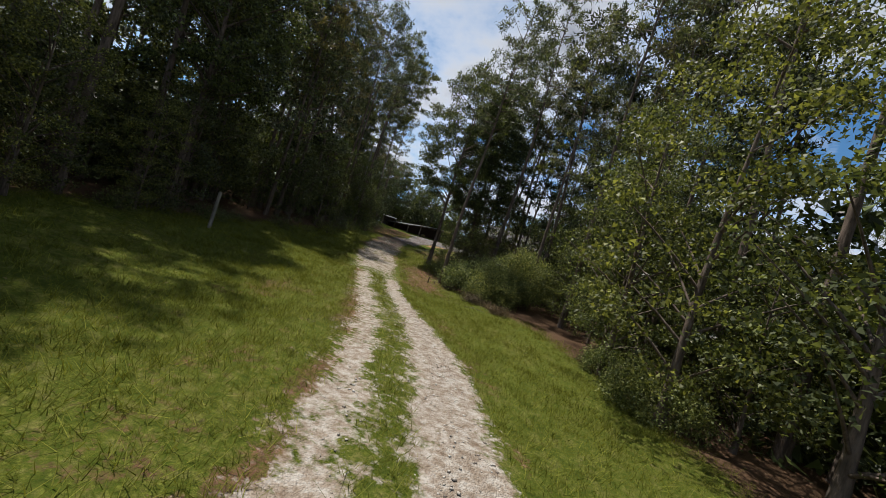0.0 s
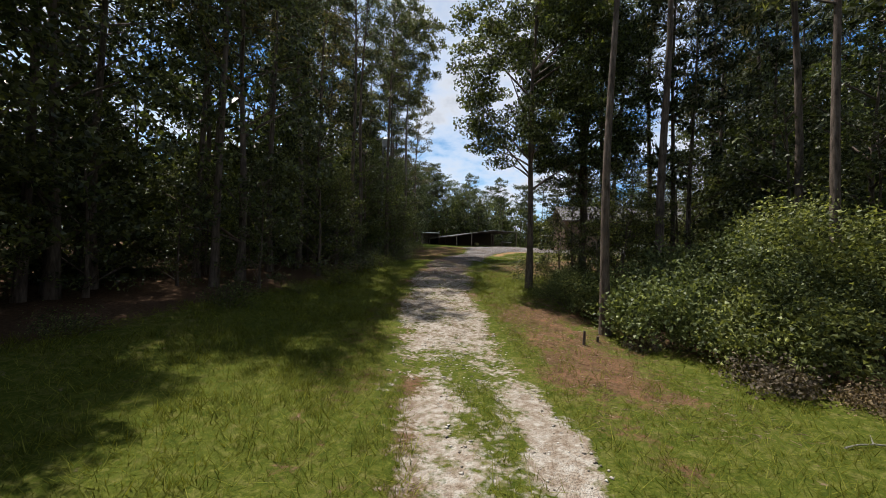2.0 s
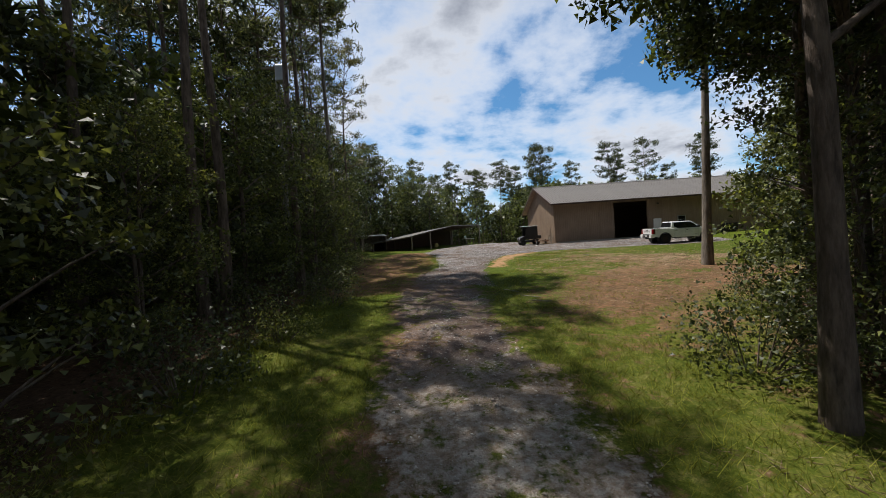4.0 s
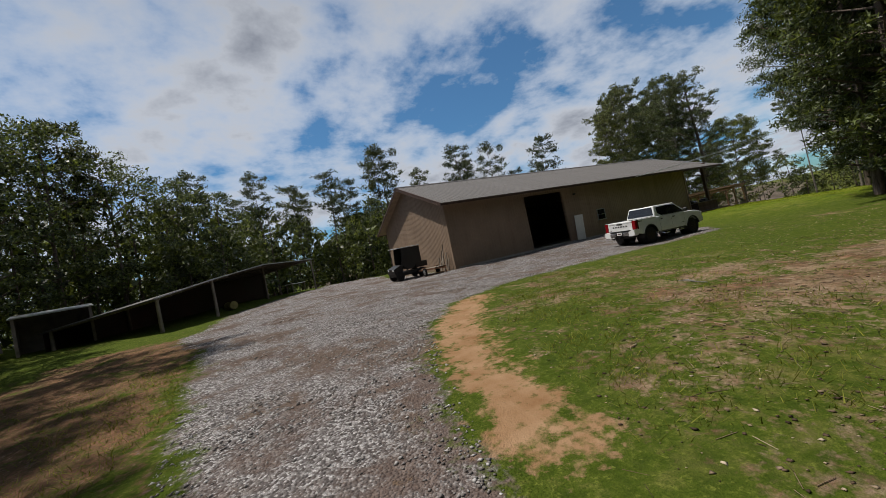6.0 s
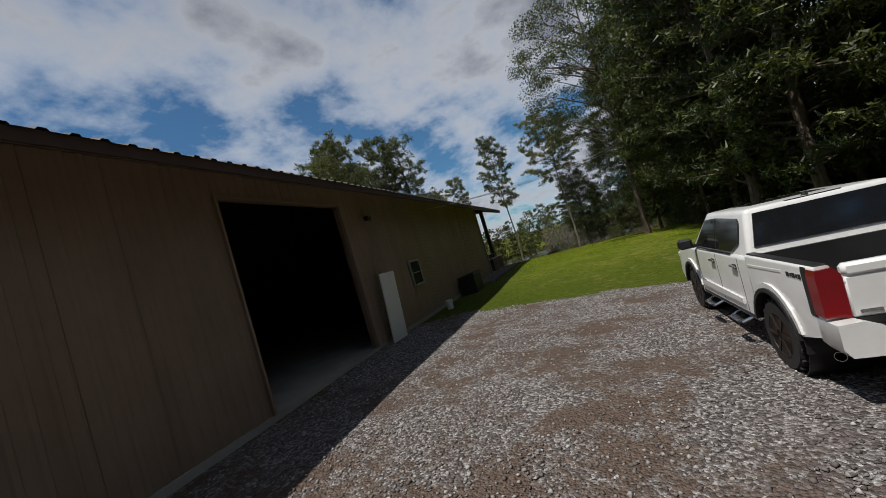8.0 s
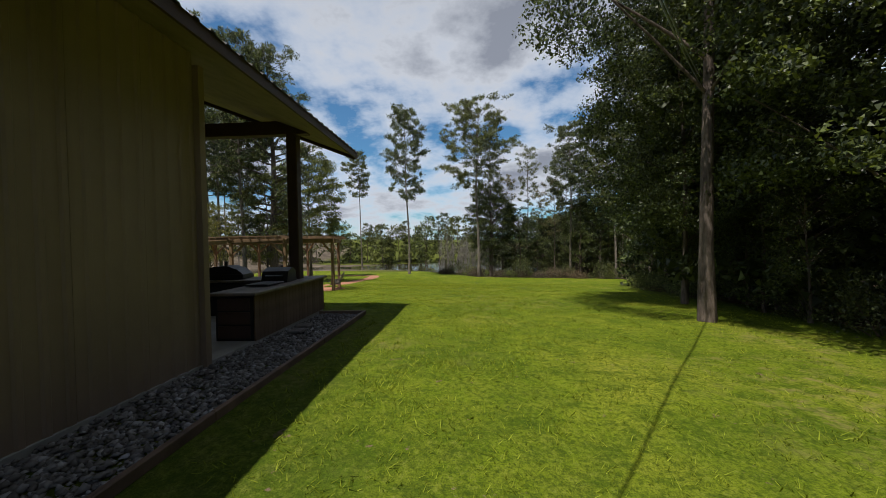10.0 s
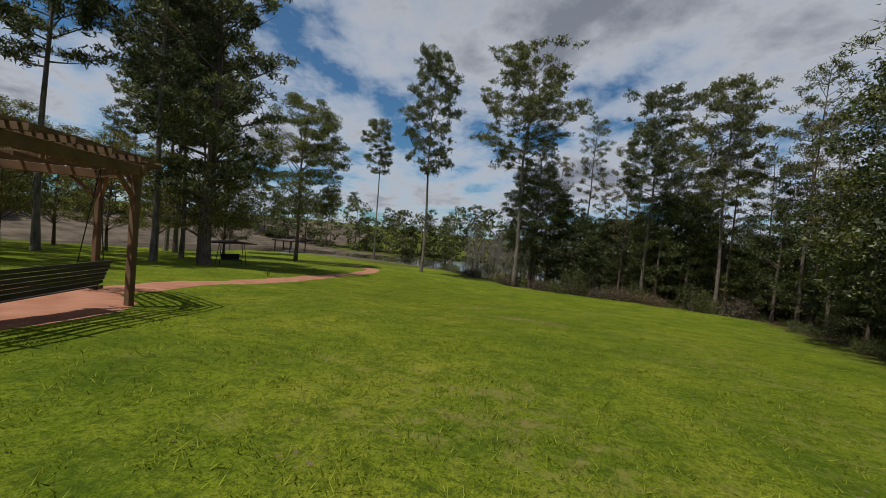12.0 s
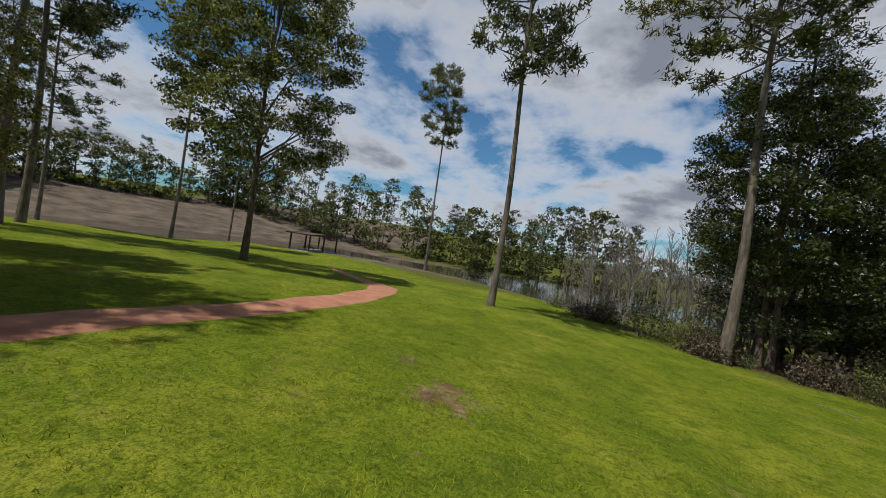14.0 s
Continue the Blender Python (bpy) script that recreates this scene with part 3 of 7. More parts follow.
def unit(n, up=0.0):
    d = rng.normal(size=(n, 3))
    d[:, 2] += up
    return d / np.linalg.norm(d, axis=1)[:, None]


def coarse_leaves(centres, size):
    """Three-cornered leaf sprays for trees far off."""
    n = len(centres)
    v = centres[:, None] + rng.normal(size=(n, 3, 3)) * size * 0.55
    return v.reshape(-1, 3), np.arange(3 * n).reshape(n, 3)


def leaves(centres, size, up=0.6, wide=0.55):
    """A small pointed leaf at each place."""
    n = len(centres)
    tip = unit(n, -0.2)
    face = unit(n, up)
    side = np.cross(tip, face)
    side /= np.linalg.norm(side, axis=1)[:, None] + 1e-9
    s = size * rng.uniform(0.65, 1.35, (n, 1))
    v = np.stack([centres - tip * s * 0.5, centres + side * s * wide + tip * s * 0.1, centres + tip * s * 0.55 - side * s * wide * 0.35], 1)
    return v.reshape(-1, 3), np.arange(3 * n).reshape(n, 3)


def needles(centres, length, width, each):
    """A burst of needle sprays at each place."""
    c = np.repeat(centres, each, 0)
    n = len(c)
    c = c + rng.normal(size=(n, 3)) * length * np.array([0.34, 0.34, 0.22])
    d = unit(n, 0.35)
    s = np.cross(d, unit(n))
    s /= np.linalg.norm(s, axis=1)[:, None] + 1e-9
    ln = length * rng.uniform(0.45, 0.95, (n, 1))
    v = np.stack([c + d * ln * 0.05 + s * width, c + d * ln, c + d * ln * 0.05 - s * width], 1)
    return v.reshape(-1, 3), np.arange(3 * n).reshape(n, 3)


def pine_shape(h, bare, reach, limbs, clumps, each, lean=0.0, thick=0.17, low=False, tuft=0.5, thin=0.055):
    """Trunk and crown of a tall pine: h metres, bare up to a share of it, limbs reaching out."""
    zs = np.linspace(0, h, 12)
    bend = np.stack([lean * (zs / h) ** 2 * h * 0.1 + 0.12 * np.sin(zs * 0.35), 0.1 * np.sin(zs * 0.3 + 1), zs], -1)
    r = thick * (1 - 0.86 * (zs / h) ** 0.9) + 0.05 * np.exp(-zs / 0.5)
    wood, tips = [tube(bend, r, 8)], []
    for i in range(limbs):
        f = bare + (1 - bare) * ((i + rng.random()) / limbs) ** 0.9
        f = min(f, 0.985)
        at = np.array([np.interp(f * h, zs, bend[:, 0]), np.interp(f * h, zs, bend[:, 1]), f * h])
        a = i * 2.4 + rng.normal() * 0.5
        q = (f - bare) / (1 - bare)
        ln = reach * (0.62 + 0.75 * q if q < 0.35 else 0.9 * math.sqrt(max(0.02, 1 - ((q - 0.35) / 0.67) ** 2))) * rng.uniform(0.6, 1.12)
        rise = rng.uniform(-0.05, 0.3) + 0.5 * q
        way = np.array([np.cos(a), np.sin(a), rise])
        s = np.linspace(0, 1, 5)[:, None]
        line = at + way * ln * s + np.array([0, 0, 0.12 * ln]) * s ** 2
        if not low or ln > 1.5:
            wood.append(tube(line, np.linspace(0.06 * thick / 0.17 * (1.1 - f) + 0.018, 0.008, 5), 3))
        m = max(2, int(round(clumps * ln / reach)))
        across = np.array([-way[1], way[0], 0.0])
        for t in rng.uniform(0.38, 1.04, max(2, (m + 1) // 3)):
            p = at + way * ln * t + np.array([0, 0, 0.12 * ln]) * t * t
            pad = p + across * rng.normal() * ln * (0.42 - 0.26 * t) + np.array([0, 0, rng.uniform(-0.05, 0.28)])
            wood.append(tube(np.array([p - way * 0.12 * ln, (p + pad) / 2, pad]), np.array([0.018, 0.012, 0.006]), 3)) if not low else None
            for _ in range(3):
                tips.append(pad + rng.normal(size=3) * np.array([0.27, 0.27, 0.12]))
    tips = np.array(tips + [bend[-1] + np.array([0, 0, -0.2]) + rng.normal(size=3) * 0.3 for _ in range(6)])
    return join(wood), needles(tips, tuft, tuft * thin, each)


def broad_shape(h, bare, rx, clusters, per, leaf, thick=0.16, spread=0.55, squash=1.0, limbs=9, coarse=False):
    """Trunk and crown of a broad-leaved tree with leaves in uneven clusters."""
    zs = np.linspace(0, h * 0.92, 9)
    bend = np.stack([0.25 * np.sin(zs * 0.4) * (zs / h), 0.25 * np.sin(zs * 0.33 + 2) * (zs / h), zs], -1)
    r = thick * (1 - 0.85 * (zs / h)) + 0.06 * np.exp(-zs / 0.4)
    wood, mids = [tube(bend, r, 8)], []
    z0 = bare * h
    for i in range(clusters):
        a, u = rng.uniform(0, 2 * np.pi), rng.random()
        zf = rng.random()
        rad = rx * np.sqrt(max(0.05, 1 - (2 * zf - 0.85) ** 2 / 1.5)) * (0.35 + 0.65 * np.sqrt(u))
        mids.append((rad * np.cos(a), rad * np.sin(a), z0 + (h - z0) * zf * squash))
    mids = np.array(mids)
    for c in mids[: limbs * 2]:
        zb = max(z0 * 0.75, c[2] - np.hypot(c[0], c[1]) * rng.uniform(0.5, 1.0))
        b = np.array([np.interp(zb, zs, bend[:, 0]), np.interp(zb, zs, bend[:, 1]), zb])
        s = np.linspace(0, 1, 4)[:, None]
        wood.append(tube(b + (c - b) * s + np.array([0, 0, 0.1]) * np.sin(s * np.pi), np.linspace(thick * 0.36, 0.012, 4), 4))
    away = unit(clusters * per) * rng.random((clusters * per, 1)) ** 0.42 * rng.uniform(0.75, 1.25, (clusters, 1)).repeat(per, 0)
    pts = np.repeat(mids, per, 0) + away * spread * (np.array([1.75, 1.75, 1.1]) if coarse else np.array([1.8, 1.8, 0.9]))
    return join(wood), coarse_leaves(pts, leaf) if coarse else leaves(pts, leaf)


def bush_shape(r, h, clusters, per, leaf, spread=0.28):
    mids = []
    for _ in range(clusters):
        a, u, zf = rng.uniform(0, 2 * np.pi), rng.random(), rng.random()
        mids.append((r * np.sqrt(u) * np.cos(a), r * np.sqrt(u) * np.sin(a) * 0.85, h * (0.12 + 0.8 * zf * (1 - 0.5 * u))))
    mids = np.array(mids)
    wood = []
    for c in mids[:14]:
        s = np.linspace(0, 1, 4)[:, None]
        b = np.array([c[0] * 0.25, c[1] * 0.25, -0.1])
        wood.append(tube(b + (c - b) * s, np.linspace(0.022, 0.006, 4), 4))
    pts = np.repeat(mids, per, 0) + rng.normal(size=(clusters * per, 3)) * spread
    pts[:, 2] = np.maximum(pts[:, 2], 0.02)
    return join(wood), leaves(pts, leaf)


def plant(name, shape, wood_mat, leaf_mat, label, category, group, trunk="trunk", crown="crown"):
    """One kind of plant: its shape is kept, and the first call of stand() makes it."""
    return {"name": name, "shape": shape, "mats": (wood_mat, leaf_mat), "tags": (label, category, group), "parts": (trunk, crown), "first": None}


def stand(kind, x, y, scale=1.0, turn=None, tall=1.0, sink=0.08):
    """Sets a plant on the ground: the first one is made, later ones are copies."""
    turn = rng.uniform(0, 2 * np.pi) if turn is None else turn
    m = Matrix.LocRotScale((x, y, ground_at(x, y) - sink), Euler((0, 0, turn)), (scale, scale, scale * tall))
    if kind["first"] is None:
        root = kind["first"] = thing(kind["name"], Matrix(), *kind["tags"])
        for nm, (v, f), mat in zip(kind["parts"], kind["shape"], kind["mats"]):
            under(new(nm, mesh_of(nm, v, f, mat, nm == "trunk")), root)
        root.matrix_basis = m
        return root
    root = kind["first"]
    was = root.scale.copy()
    root.scale = (1, 1, 1)
    got = copy_thing(root, m)
    root.scale = was
    return got


def mass(name, label, places):
    """A wood too deep to count: many plants joined into one object for wood and one for leaves."""
    root = thing(name, Matrix(), label, "woods", "", "stuff")
    for slot, nm in ((0, "trunks"), (1, "foliage")):
        by_mat = {}
        for kind, x, y, sc, tall in places:
            v, f = kind["shape"][slot]
            a = (x * 7.13 + y * 3.7) % 6.283
            c, s = math.cos(a), math.sin(a)
            w = np.stack([v[:, 0] * c - v[:, 1] * s, v[:, 0] * s + v[:, 1] * c, v[:, 2] * tall], -1) * sc
            by_mat.setdefault(kind["mats"][slot].name, []).append((w + np.array([x, y, ground_at(x, y) - 0.1]), f))
        for mat, pieces in by_mat.items():
            for size in (3, 4):
                some = [p for p in pieces if p[1].shape[1] == size]
                if some:
                    tagged(under(new(nm, mesh_of(nm, *join(some), bpy.data.materials[mat])), root), kind="stuff")
    return root


PINES = [plant("pine_tree", pine_shape(h, b, rch, n, 11, 20, ln, th, thin=0.08), M_BARK, mat, lab, "tree", "pines")
         for h, b, rch, n, ln, th, mat, lab in (
             (23, 0.46, 3.3, 32, 0.2, 0.17, M_NEEDLE, "tall slender pine with bare reddish-grey trunk and high crown"),
             (25, 0.54, 3.1, 30, -0.3, 0.18, M_NEEDLE, "tall slender pine with bare reddish-grey trunk and high crown"),
             (21, 0.40, 3.3, 30, 0.4, 0.16, M_NEEDLE_DRY, "tall pine with yellowish needles and a rough brown trunk"),
             (26, 0.58, 3.8, 30, 0.1, 0.20, M_NEEDLE, "very tall pine with a flat open crown"))]
WIDE_PINES = [plant("pine_tree", pine_shape(h, b, rch, n, cl, 23, ln, th, False, 0.47, 0.112), M_BARK_LAWN, M_NEEDLE, lab, "tree", "pines")
              for h, b, rch, n, cl, ln, th, lab in (
                  (24, 0.52, 6.4, 50, 30, 0.15, 0.24, "tall lawn pine with wide tiered crown of needle clumps"),
                  (23, 0.44, 4.8, 50, 24, -0.2, 0.21, "tall lawn pine with a full rounded crown"),
                  (22, 0.62, 3.7, 34, 20, 0.3, 0.18, "thin lawn pine with a small tufted crown"))]
FAR_PINES = [plant("pine_tree", pine_shape(h, b, rch, n, 18, 12, ln, th, True, 0.55, 0.12), M_BARK, mat, "distant pine standing above the tree line", "tree", "far pines")
             for h, b, rch, n, ln, th, mat in ((18, 0.5, 2.9, 22, 0.3, 0.15, M_NEEDLE_DARK), (20, 0.6, 2.7, 20, -0.3, 0.15, M_NEEDLE_DARK), (15, 0.3, 2.9, 24, 0.0, 0.15, M_NEEDLE_DARK))]
BROADS = [plant("broadleaf_tree", broad_shape(h, b, rx, c, per, lf, th, sp), wm, lm, lab, "tree", "broad-leaved trees")
          for h, b, rx, c, per, lf, th, sp, wm, lm, lab in (
              (11, 0.14, 3.2, 95, 120, 0.115, 0.13, 0.42, M_BARK, M_LEAF, "leafy broad-leaved tree with a grey trunk and uneven crown"),
              (13, 0.16, 3.6, 112, 78, 0.17, 0.17, 0.46, M_BARK, M_LEAF_DARK, "dense dark green broad-leaved tree at the wood's edge"),
              (7, 0.08, 2.3, 60, 76, 0.118, 0.08, 0.36, M_BARK, M_LEAF, "young leafy understorey tree with thin stem"),
              (8, 0.06, 2.4, 60, 76, 0.13, 0.09, 0.38, M_BARK, M_LEAF_DARK, "dark understorey tree with low branches"))]
FAR_BROADS = [plant("broadleaf_tree", broad_shape(h, 0.03, rx, 66, 26, 0.40, 0.15, 0.62, limbs=2, coarse=True), M_BARK, lm, "distant leafy tree in the wood's edge", "tree", "far trees")
              for h, rx, lm in ((11, 3.6, M_LEAF_DARK), (9, 3.4, M_OAK), (13, 3.8, M_OAK))]
DARK_BROADS = [dict(b, mats=(M_BARK, M_OAK)) for b in BROADS[1:]]
BIG_PINE = plant("pine_tree", pine_shape(22, 0.06, 5.0, 76, 30, 18, 0.1, 0.3, False, 0.5, 0.1), M_BARK, M_OAK, "large dark evergreen with soft drooping needles beside the lawn", "tree", "pines")
BUSHES = [plant("bush", bush_shape(r, h, c, per, lf), M_BARK, lm, lab, "bush", "undergrowth", "stem", "foliage")
          for r, h, c, per, lf, lm, lab in (
              (1.6, 1.7, 48, 46, 0.095, M_VINE, "bushy undergrowth with broad green leaves"),
              (1.4, 2.2, 46, 46, 0.10, M_LEAF_DARK, "dark shady bush under the trees"),
              (1.1, 1.2, 40, 44, 0.075, M_LEAF, "low leafy shrub in the grass verge"))]


def scatter(poly, spacing, lo, hi, box4, tries=4000):
    """Places inside an outline, between two depths from its edge, no closer than spacing."""
    x0, x1, y0, y1 = box4
    xs, ys = rng.uniform(x0, x1, tries), rng.uniform(y0, y1, tries)
    d = -side_of(poly, xs, ys)
    got = []
    for x, y, dd in zip(xs, ys, d):
        if lo < dd < hi and all((x - a) ** 2 + (y - b) ** 2 > spacing ** 2 for a, b in got):
            got.append((x, y))
    return got


def pick(some):
    return some[int(rng.integers(len(some)))]


CEDARS = [plant("cedar_tree", broad_shape(h, 0.0, rx, 120, 66, 0.24, 0.15, 0.40, 0.9), M_BARK, M_CEDAR, "dense dark evergreen tree at the lawn's edge", "tree", "dark evergreens")
          for h, rx in ((14, 3.0), (11, 2.7))]

def on_mound(x, y):
    """The vine-grown mound beside the track, where no tree stands."""
    return math.hypot(x - 9.4, y + 12.4) < 5.2


def open_verge(poly, x, y, deep):
    """The edge of the eastern wood where nothing but bare trunks and shade stands."""
    return poly is FOREST_E and y < -15.5 and -float(side_of(poly, np.array([x]), np.array([y]))[0]) < deep


# woods on both sides of the track
deep_wood = []
for poly, bx, edge in ((FOREST_W, (-26, -4, -47, 44), 2.0), (FOREST_E, (5, 34, -47, 16), 1.6)):
    wide = (bx[0] - 4, bx[1] + 4, bx[2], bx[3])
    for x, y in scatter(poly, 3.3, edge, 6, bx):
        if open_verge(poly, x, y, 3.6) or poly is FOREST_W and (y > 6 or -21 < y < -11 and x > -11.5) or on_mound(x, y):
            continue
        stand(pick(PINES), x, y, rng.uniform(0.95, 1.15), tall=rng.uniform(0.98, 1.15))
    for x, y in scatter(poly, 3.0, 0.3, 6.0, bx):
        if on_mound(x, y) or open_verge(poly, x, y, 2.2) or poly is FOREST_W and -20 < y < -10 and x > -10.5:
            continue
        stand(pick(BROADS[2:]), x, y, rng.uniform(0.6, 1.15))
    for x, y in scatter(poly, 2.5, -0.8, 1.6, bx):
        if on_mound(x, y) or open_verge(poly, x, y, 9):
            continue
        stand(pick(BUSHES), x, y, rng.uniform(0.5, 1.0))
    for x, y in scatter(poly, 5.0, 6, 17, wide):
        if y < -20 and rng.random() < 0.6:
            continue
        deep_wood.append((pick(FAR_PINES), x, y, rng.uniform(1.1, 1.35), 1.1))
    for x, y in scatter(poly, 3.4, 6.0, 10, wide):
        if poly is FOREST_E and math.hypot(x - 9, y + 13) < 12:
            if x < 15.2 and y < -6.5:
                continue
            stand(BROADS[3], x, y, rng.uniform(0.9, 1.3))
            continue
        deep_wood.append((pick(FAR_BROADS), x, y, rng.uniform(0.62, 0.95), 0.95))
    for x, y in scatter(poly, 4.4, 9, 18, wide):
        if poly is FOREST_E and math.hypot(x - 9, y + 13) < 13:
            stand(DARK_BROADS[0], x, y, rng.uniform(0.8, 1.1))
            continue
        deep_wood.append((pick(FAR_BROADS[1:]), x, y, rng.uniform(0.8, 1.1), 0.95))
# tall dark trees whose crowns reach over the track
OVERHANG = plant("broadleaf_tree", broad_shape(21, 0.36, 4.5, 210, 190, 0.165, 0.2, 0.46, limbs=14), M_BARK, M_OAK, "tall dark leafy tree with a bare trunk leaning over the track", "tree", "broad-leaved trees")
for x, y, sc in ((4.9, -3.7, 0.98), (8.2, -1.2, 0.85), (8.6, 0.2, 1.0), (-9.9, -21.2, 1.0)):
    stand(OVERHANG, x, y, sc)
for x, y, sc in ((-9.2, -38.4, 1.0), (-9.0, -34.6, 1.05), (-9.2, -31.6, 1.1), (-8.8, -28.4, 1.1)):
    stand(PINES[3], x, y, sc, tall=rng.uniform(0.92, 1.05))
for x, y, sc in ((-7.4, -36.4, 0.8), (-7.8, -33.2, 0.8), (-7.2, -39.5, 0.9)):
    stand(BROADS[2], x, y, sc)
for x, y, sc in ((-12.6, -16.5, 1.05), (-13.6, -12.0, 1.1), (-12.2, -8.0, 1.05), (-10.4, -4.5, 1.1)):
    stand(PINES[0], x, y, sc)
for x, y, sc in ((15.0, -31, 1.2), (14.8, -26.5, 1.1), (16.5, -35, 1.2), (16.5, -22, 1.0), (-9.5, -37.5, 0.9)):
    stand(BROADS[0], x, y, sc)
for x, y, sc in ((-11.2, -19.0, 1.1), (-13.0, -14.0, 1.2), (-15.5, -17.5, 1.3), (-16.5, -12.5, 1.3), (-15.0, -22.5, 1.3), (-9.8, -8.0, 1.25), (-10.4, -32, 0.75)):
    stand(BROADS[1], x, y, sc)
for x, y, sc in ((-7.2, -31.5, 0.62), (-7.6, -26.0, 0.5)):
    stand(BROADS[0], x, y, sc)
for x, y, sc in ((-8.6, 6.5, 0.75), (-8.8, 11.5, 0.75), (-9.2, 16.5, 0.8), (-10.4, 21.5, 0.8), (-8.6, 1.0, 0.6), (-12.2, 26.5, 0.9), (-11.2, 24.5, 0.8), (-13.5, 31, 0.9), (-15.5, 35.5, 0.9), (-12.6, 19.5, 1.0), (-14.5, 27, 1.1), (-11.5, 14, 1.1), (-16.5, 32, 1.1)):
    stand(pick([BROADS[0], BROADS[1], DARK_BROADS[0]]), x, y, sc)
for x, y, sc in ((-10.6, 22.5, 1.1), (-11.2, 26.2, 1.05), (-12.4, 29, 1.05), (-13.4, 10, 1.15), (-12, 17.5, 1.1)):
    stand(PINES[0], x, y, sc)
for x, y, sc in ((7.6, -1.8, 0.8), (9.2, -2.4, 0.9), (11, -1.0, 1.0), (8.0, -6.2, 0.5), (15.6, -7.0, 1.2)):
    stand(BROADS[3], x, y, sc)
for x, y, sc in ((5.7, -5.9, 0.6), (6.6, -6.6, 0.7), (7.0, -3.0, 0.8)):
    stand(BUSHES[0], x, y, sc)
for x, y, sc in ((-7.4, 14, 0.6), (-8.0, 19, 0.65), (-9.6, 24, 0.6), (-7.2, 9, 0.55)):
    stand(BROADS[2], x, y, sc)

# woods south of the lawn, and the far tree lines
for x, y in scatter(FOREST_E, 4.6, 0.8, 10, (66, 122, -14, 28)):
    stand(pick(PINES), x, y, rng.uniform(0.8, 1.1))
for x, y in scatter(FOREST_E, 3.3, 1.8, 9, (64, 122, -12, 28)):
    stand(pick([BROADS[0], BROADS[1], BROADS[2], DARK_BROADS[0], DARK_BROADS[0], DARK_BROADS[2]]), x, y, rng.uniform(0.85, 1.3))
for x, y in scatter(FOREST_E, 3.6, 0.4, 5, (20, 64, 0, 28)):
    stand(pick(CEDARS + CEDARS + BROADS[1:2]), x, y, rng.uniform(0.9, 1.35))
for x, y in scatter(FOREST_E, 2.6, -0.5, 1.5, (18, 114, -6, 28)):
    stand(pick(BUSHES), x, y, rng.uniform(0.45, 0.9))
for x, y in scatter(FOREST_E, 4.6, 5, 14, (62, 190, -26, 28)):
    deep_wood.append((pick(FAR_BROADS), x, y, rng.uniform(0.8, 1.15), 1.0))
for x, y in scatter(FOREST_E, 8.0, 8, 20, (62, 160, -26, 28)):
    deep_wood.append((pick(FAR_PINES), x, y, rng.uniform(0.75, 0.95), 1.0))
for x, y in scatter(FOREST_E, 4.2, 4, 9, (24, 62, 0, 24)):
    deep_wood.append((pick(FAR_BROADS), x, y, rng.uniform(0.8, 1.15), 1.0))
FILL = plant("broadleaf_tree", broad_shape(14, 0.05, 4.6, 52, 12, 0.8, 0.15, 0.9, limbs=2, coarse=True), M_BARK, M_OAK, "leafy tree deep in the woods", "tree", "far trees")
for x, y in scatter(FOREST_E, 6.6, 9, 200, (24, 190, -66, 24), 1600) + scatter(FOREST_W, 6.6, 16, 200, (-60, -18, -66, 44), 900):
    deep_wood.append((FILL, x, y, rng.uniform(0.5, 0.75), 1.0))
mass("deep_woods", "deep shady woods of pines and leafy undergrowth", deep_wood)
far_wood = []
FAR_LINE = [(-60, 42), (-16, 37), (-11.5, 41), (-8, 48), (-3, 56), (3, 66), (10, 76), (20, 64), (45, 68), (75, 84), (80, 110), (40, 118), (-60, 112)]
for x, y in scatter(FAR_LINE, 3.3, 0.1, 8, (-40, 80, 36, 112)):
    far_wood.append((pick(FAR_BROADS[1:]), x, y, rng.uniform(0.7, 0.95), 1.0))
NORTH_WOOD = [(30, 150), (90, 146), (140, 150), (172, 140), (178, 116), (173, 66), (171, 40), (164, 20), (165, -20), (300, -20), (300, 240), (20, 240)]
for x, y in scatter(NORTH_WOOD, 4.1, 0.1, 6.5, (30, 240, -16, 180)):
    far_wood.append((pick(FAR_BROADS), x, y, rng.uniform(1.0, 1.5), 1.0))
BANK_WOOD = [(34, 112), (70, 116), (98, 132), (125, 146), (125, 160), (30, 160)]
for x, y in scatter(BANK_WOOD, 4.2, 0.1, 9, (34, 126, 108, 160)):
    far_wood.append((pick(FAR_BROADS), x, y, rng.uniform(1.3, 1.9), 1.0))
mass("far_woods", "far tree line of mixed green woods beyond yard and pond", far_wood)
for x, y in scatter(FAR_LINE, 8.0, 0.6, 18, (-34, 80, 38, 112)):
    stand(pick(FAR_PINES), x, y, rng.uniform(0.75, 0.95))
for x, y in scatter(NORTH_WOOD, 12, 1.0, 22, (40, 240, -10, 180)):
    stand(pick(FAR_PINES), x, y, rng.uniform(0.75, 1.0))

# tall dark trees right behind the sheds
for x, y, sc in ((-11.4, 33.5, 1.0), (-13.0, 38.5, 1.1), (-12.4, 42.5, 1.1), (-10.4, 46, 1.1), (-8.2, 50.5, 1.05), (-5.4, 55.5, 1.0), (-1.5, 60, 0.95)):
    stand(DARK_BROADS[0], x, y, sc)
for x, y, sc in ((-14.5, 36, 0.72), (-12, 45, 0.68), (-9.6, 49, 0.66)):
    stand(PINES[2], x, y, sc)

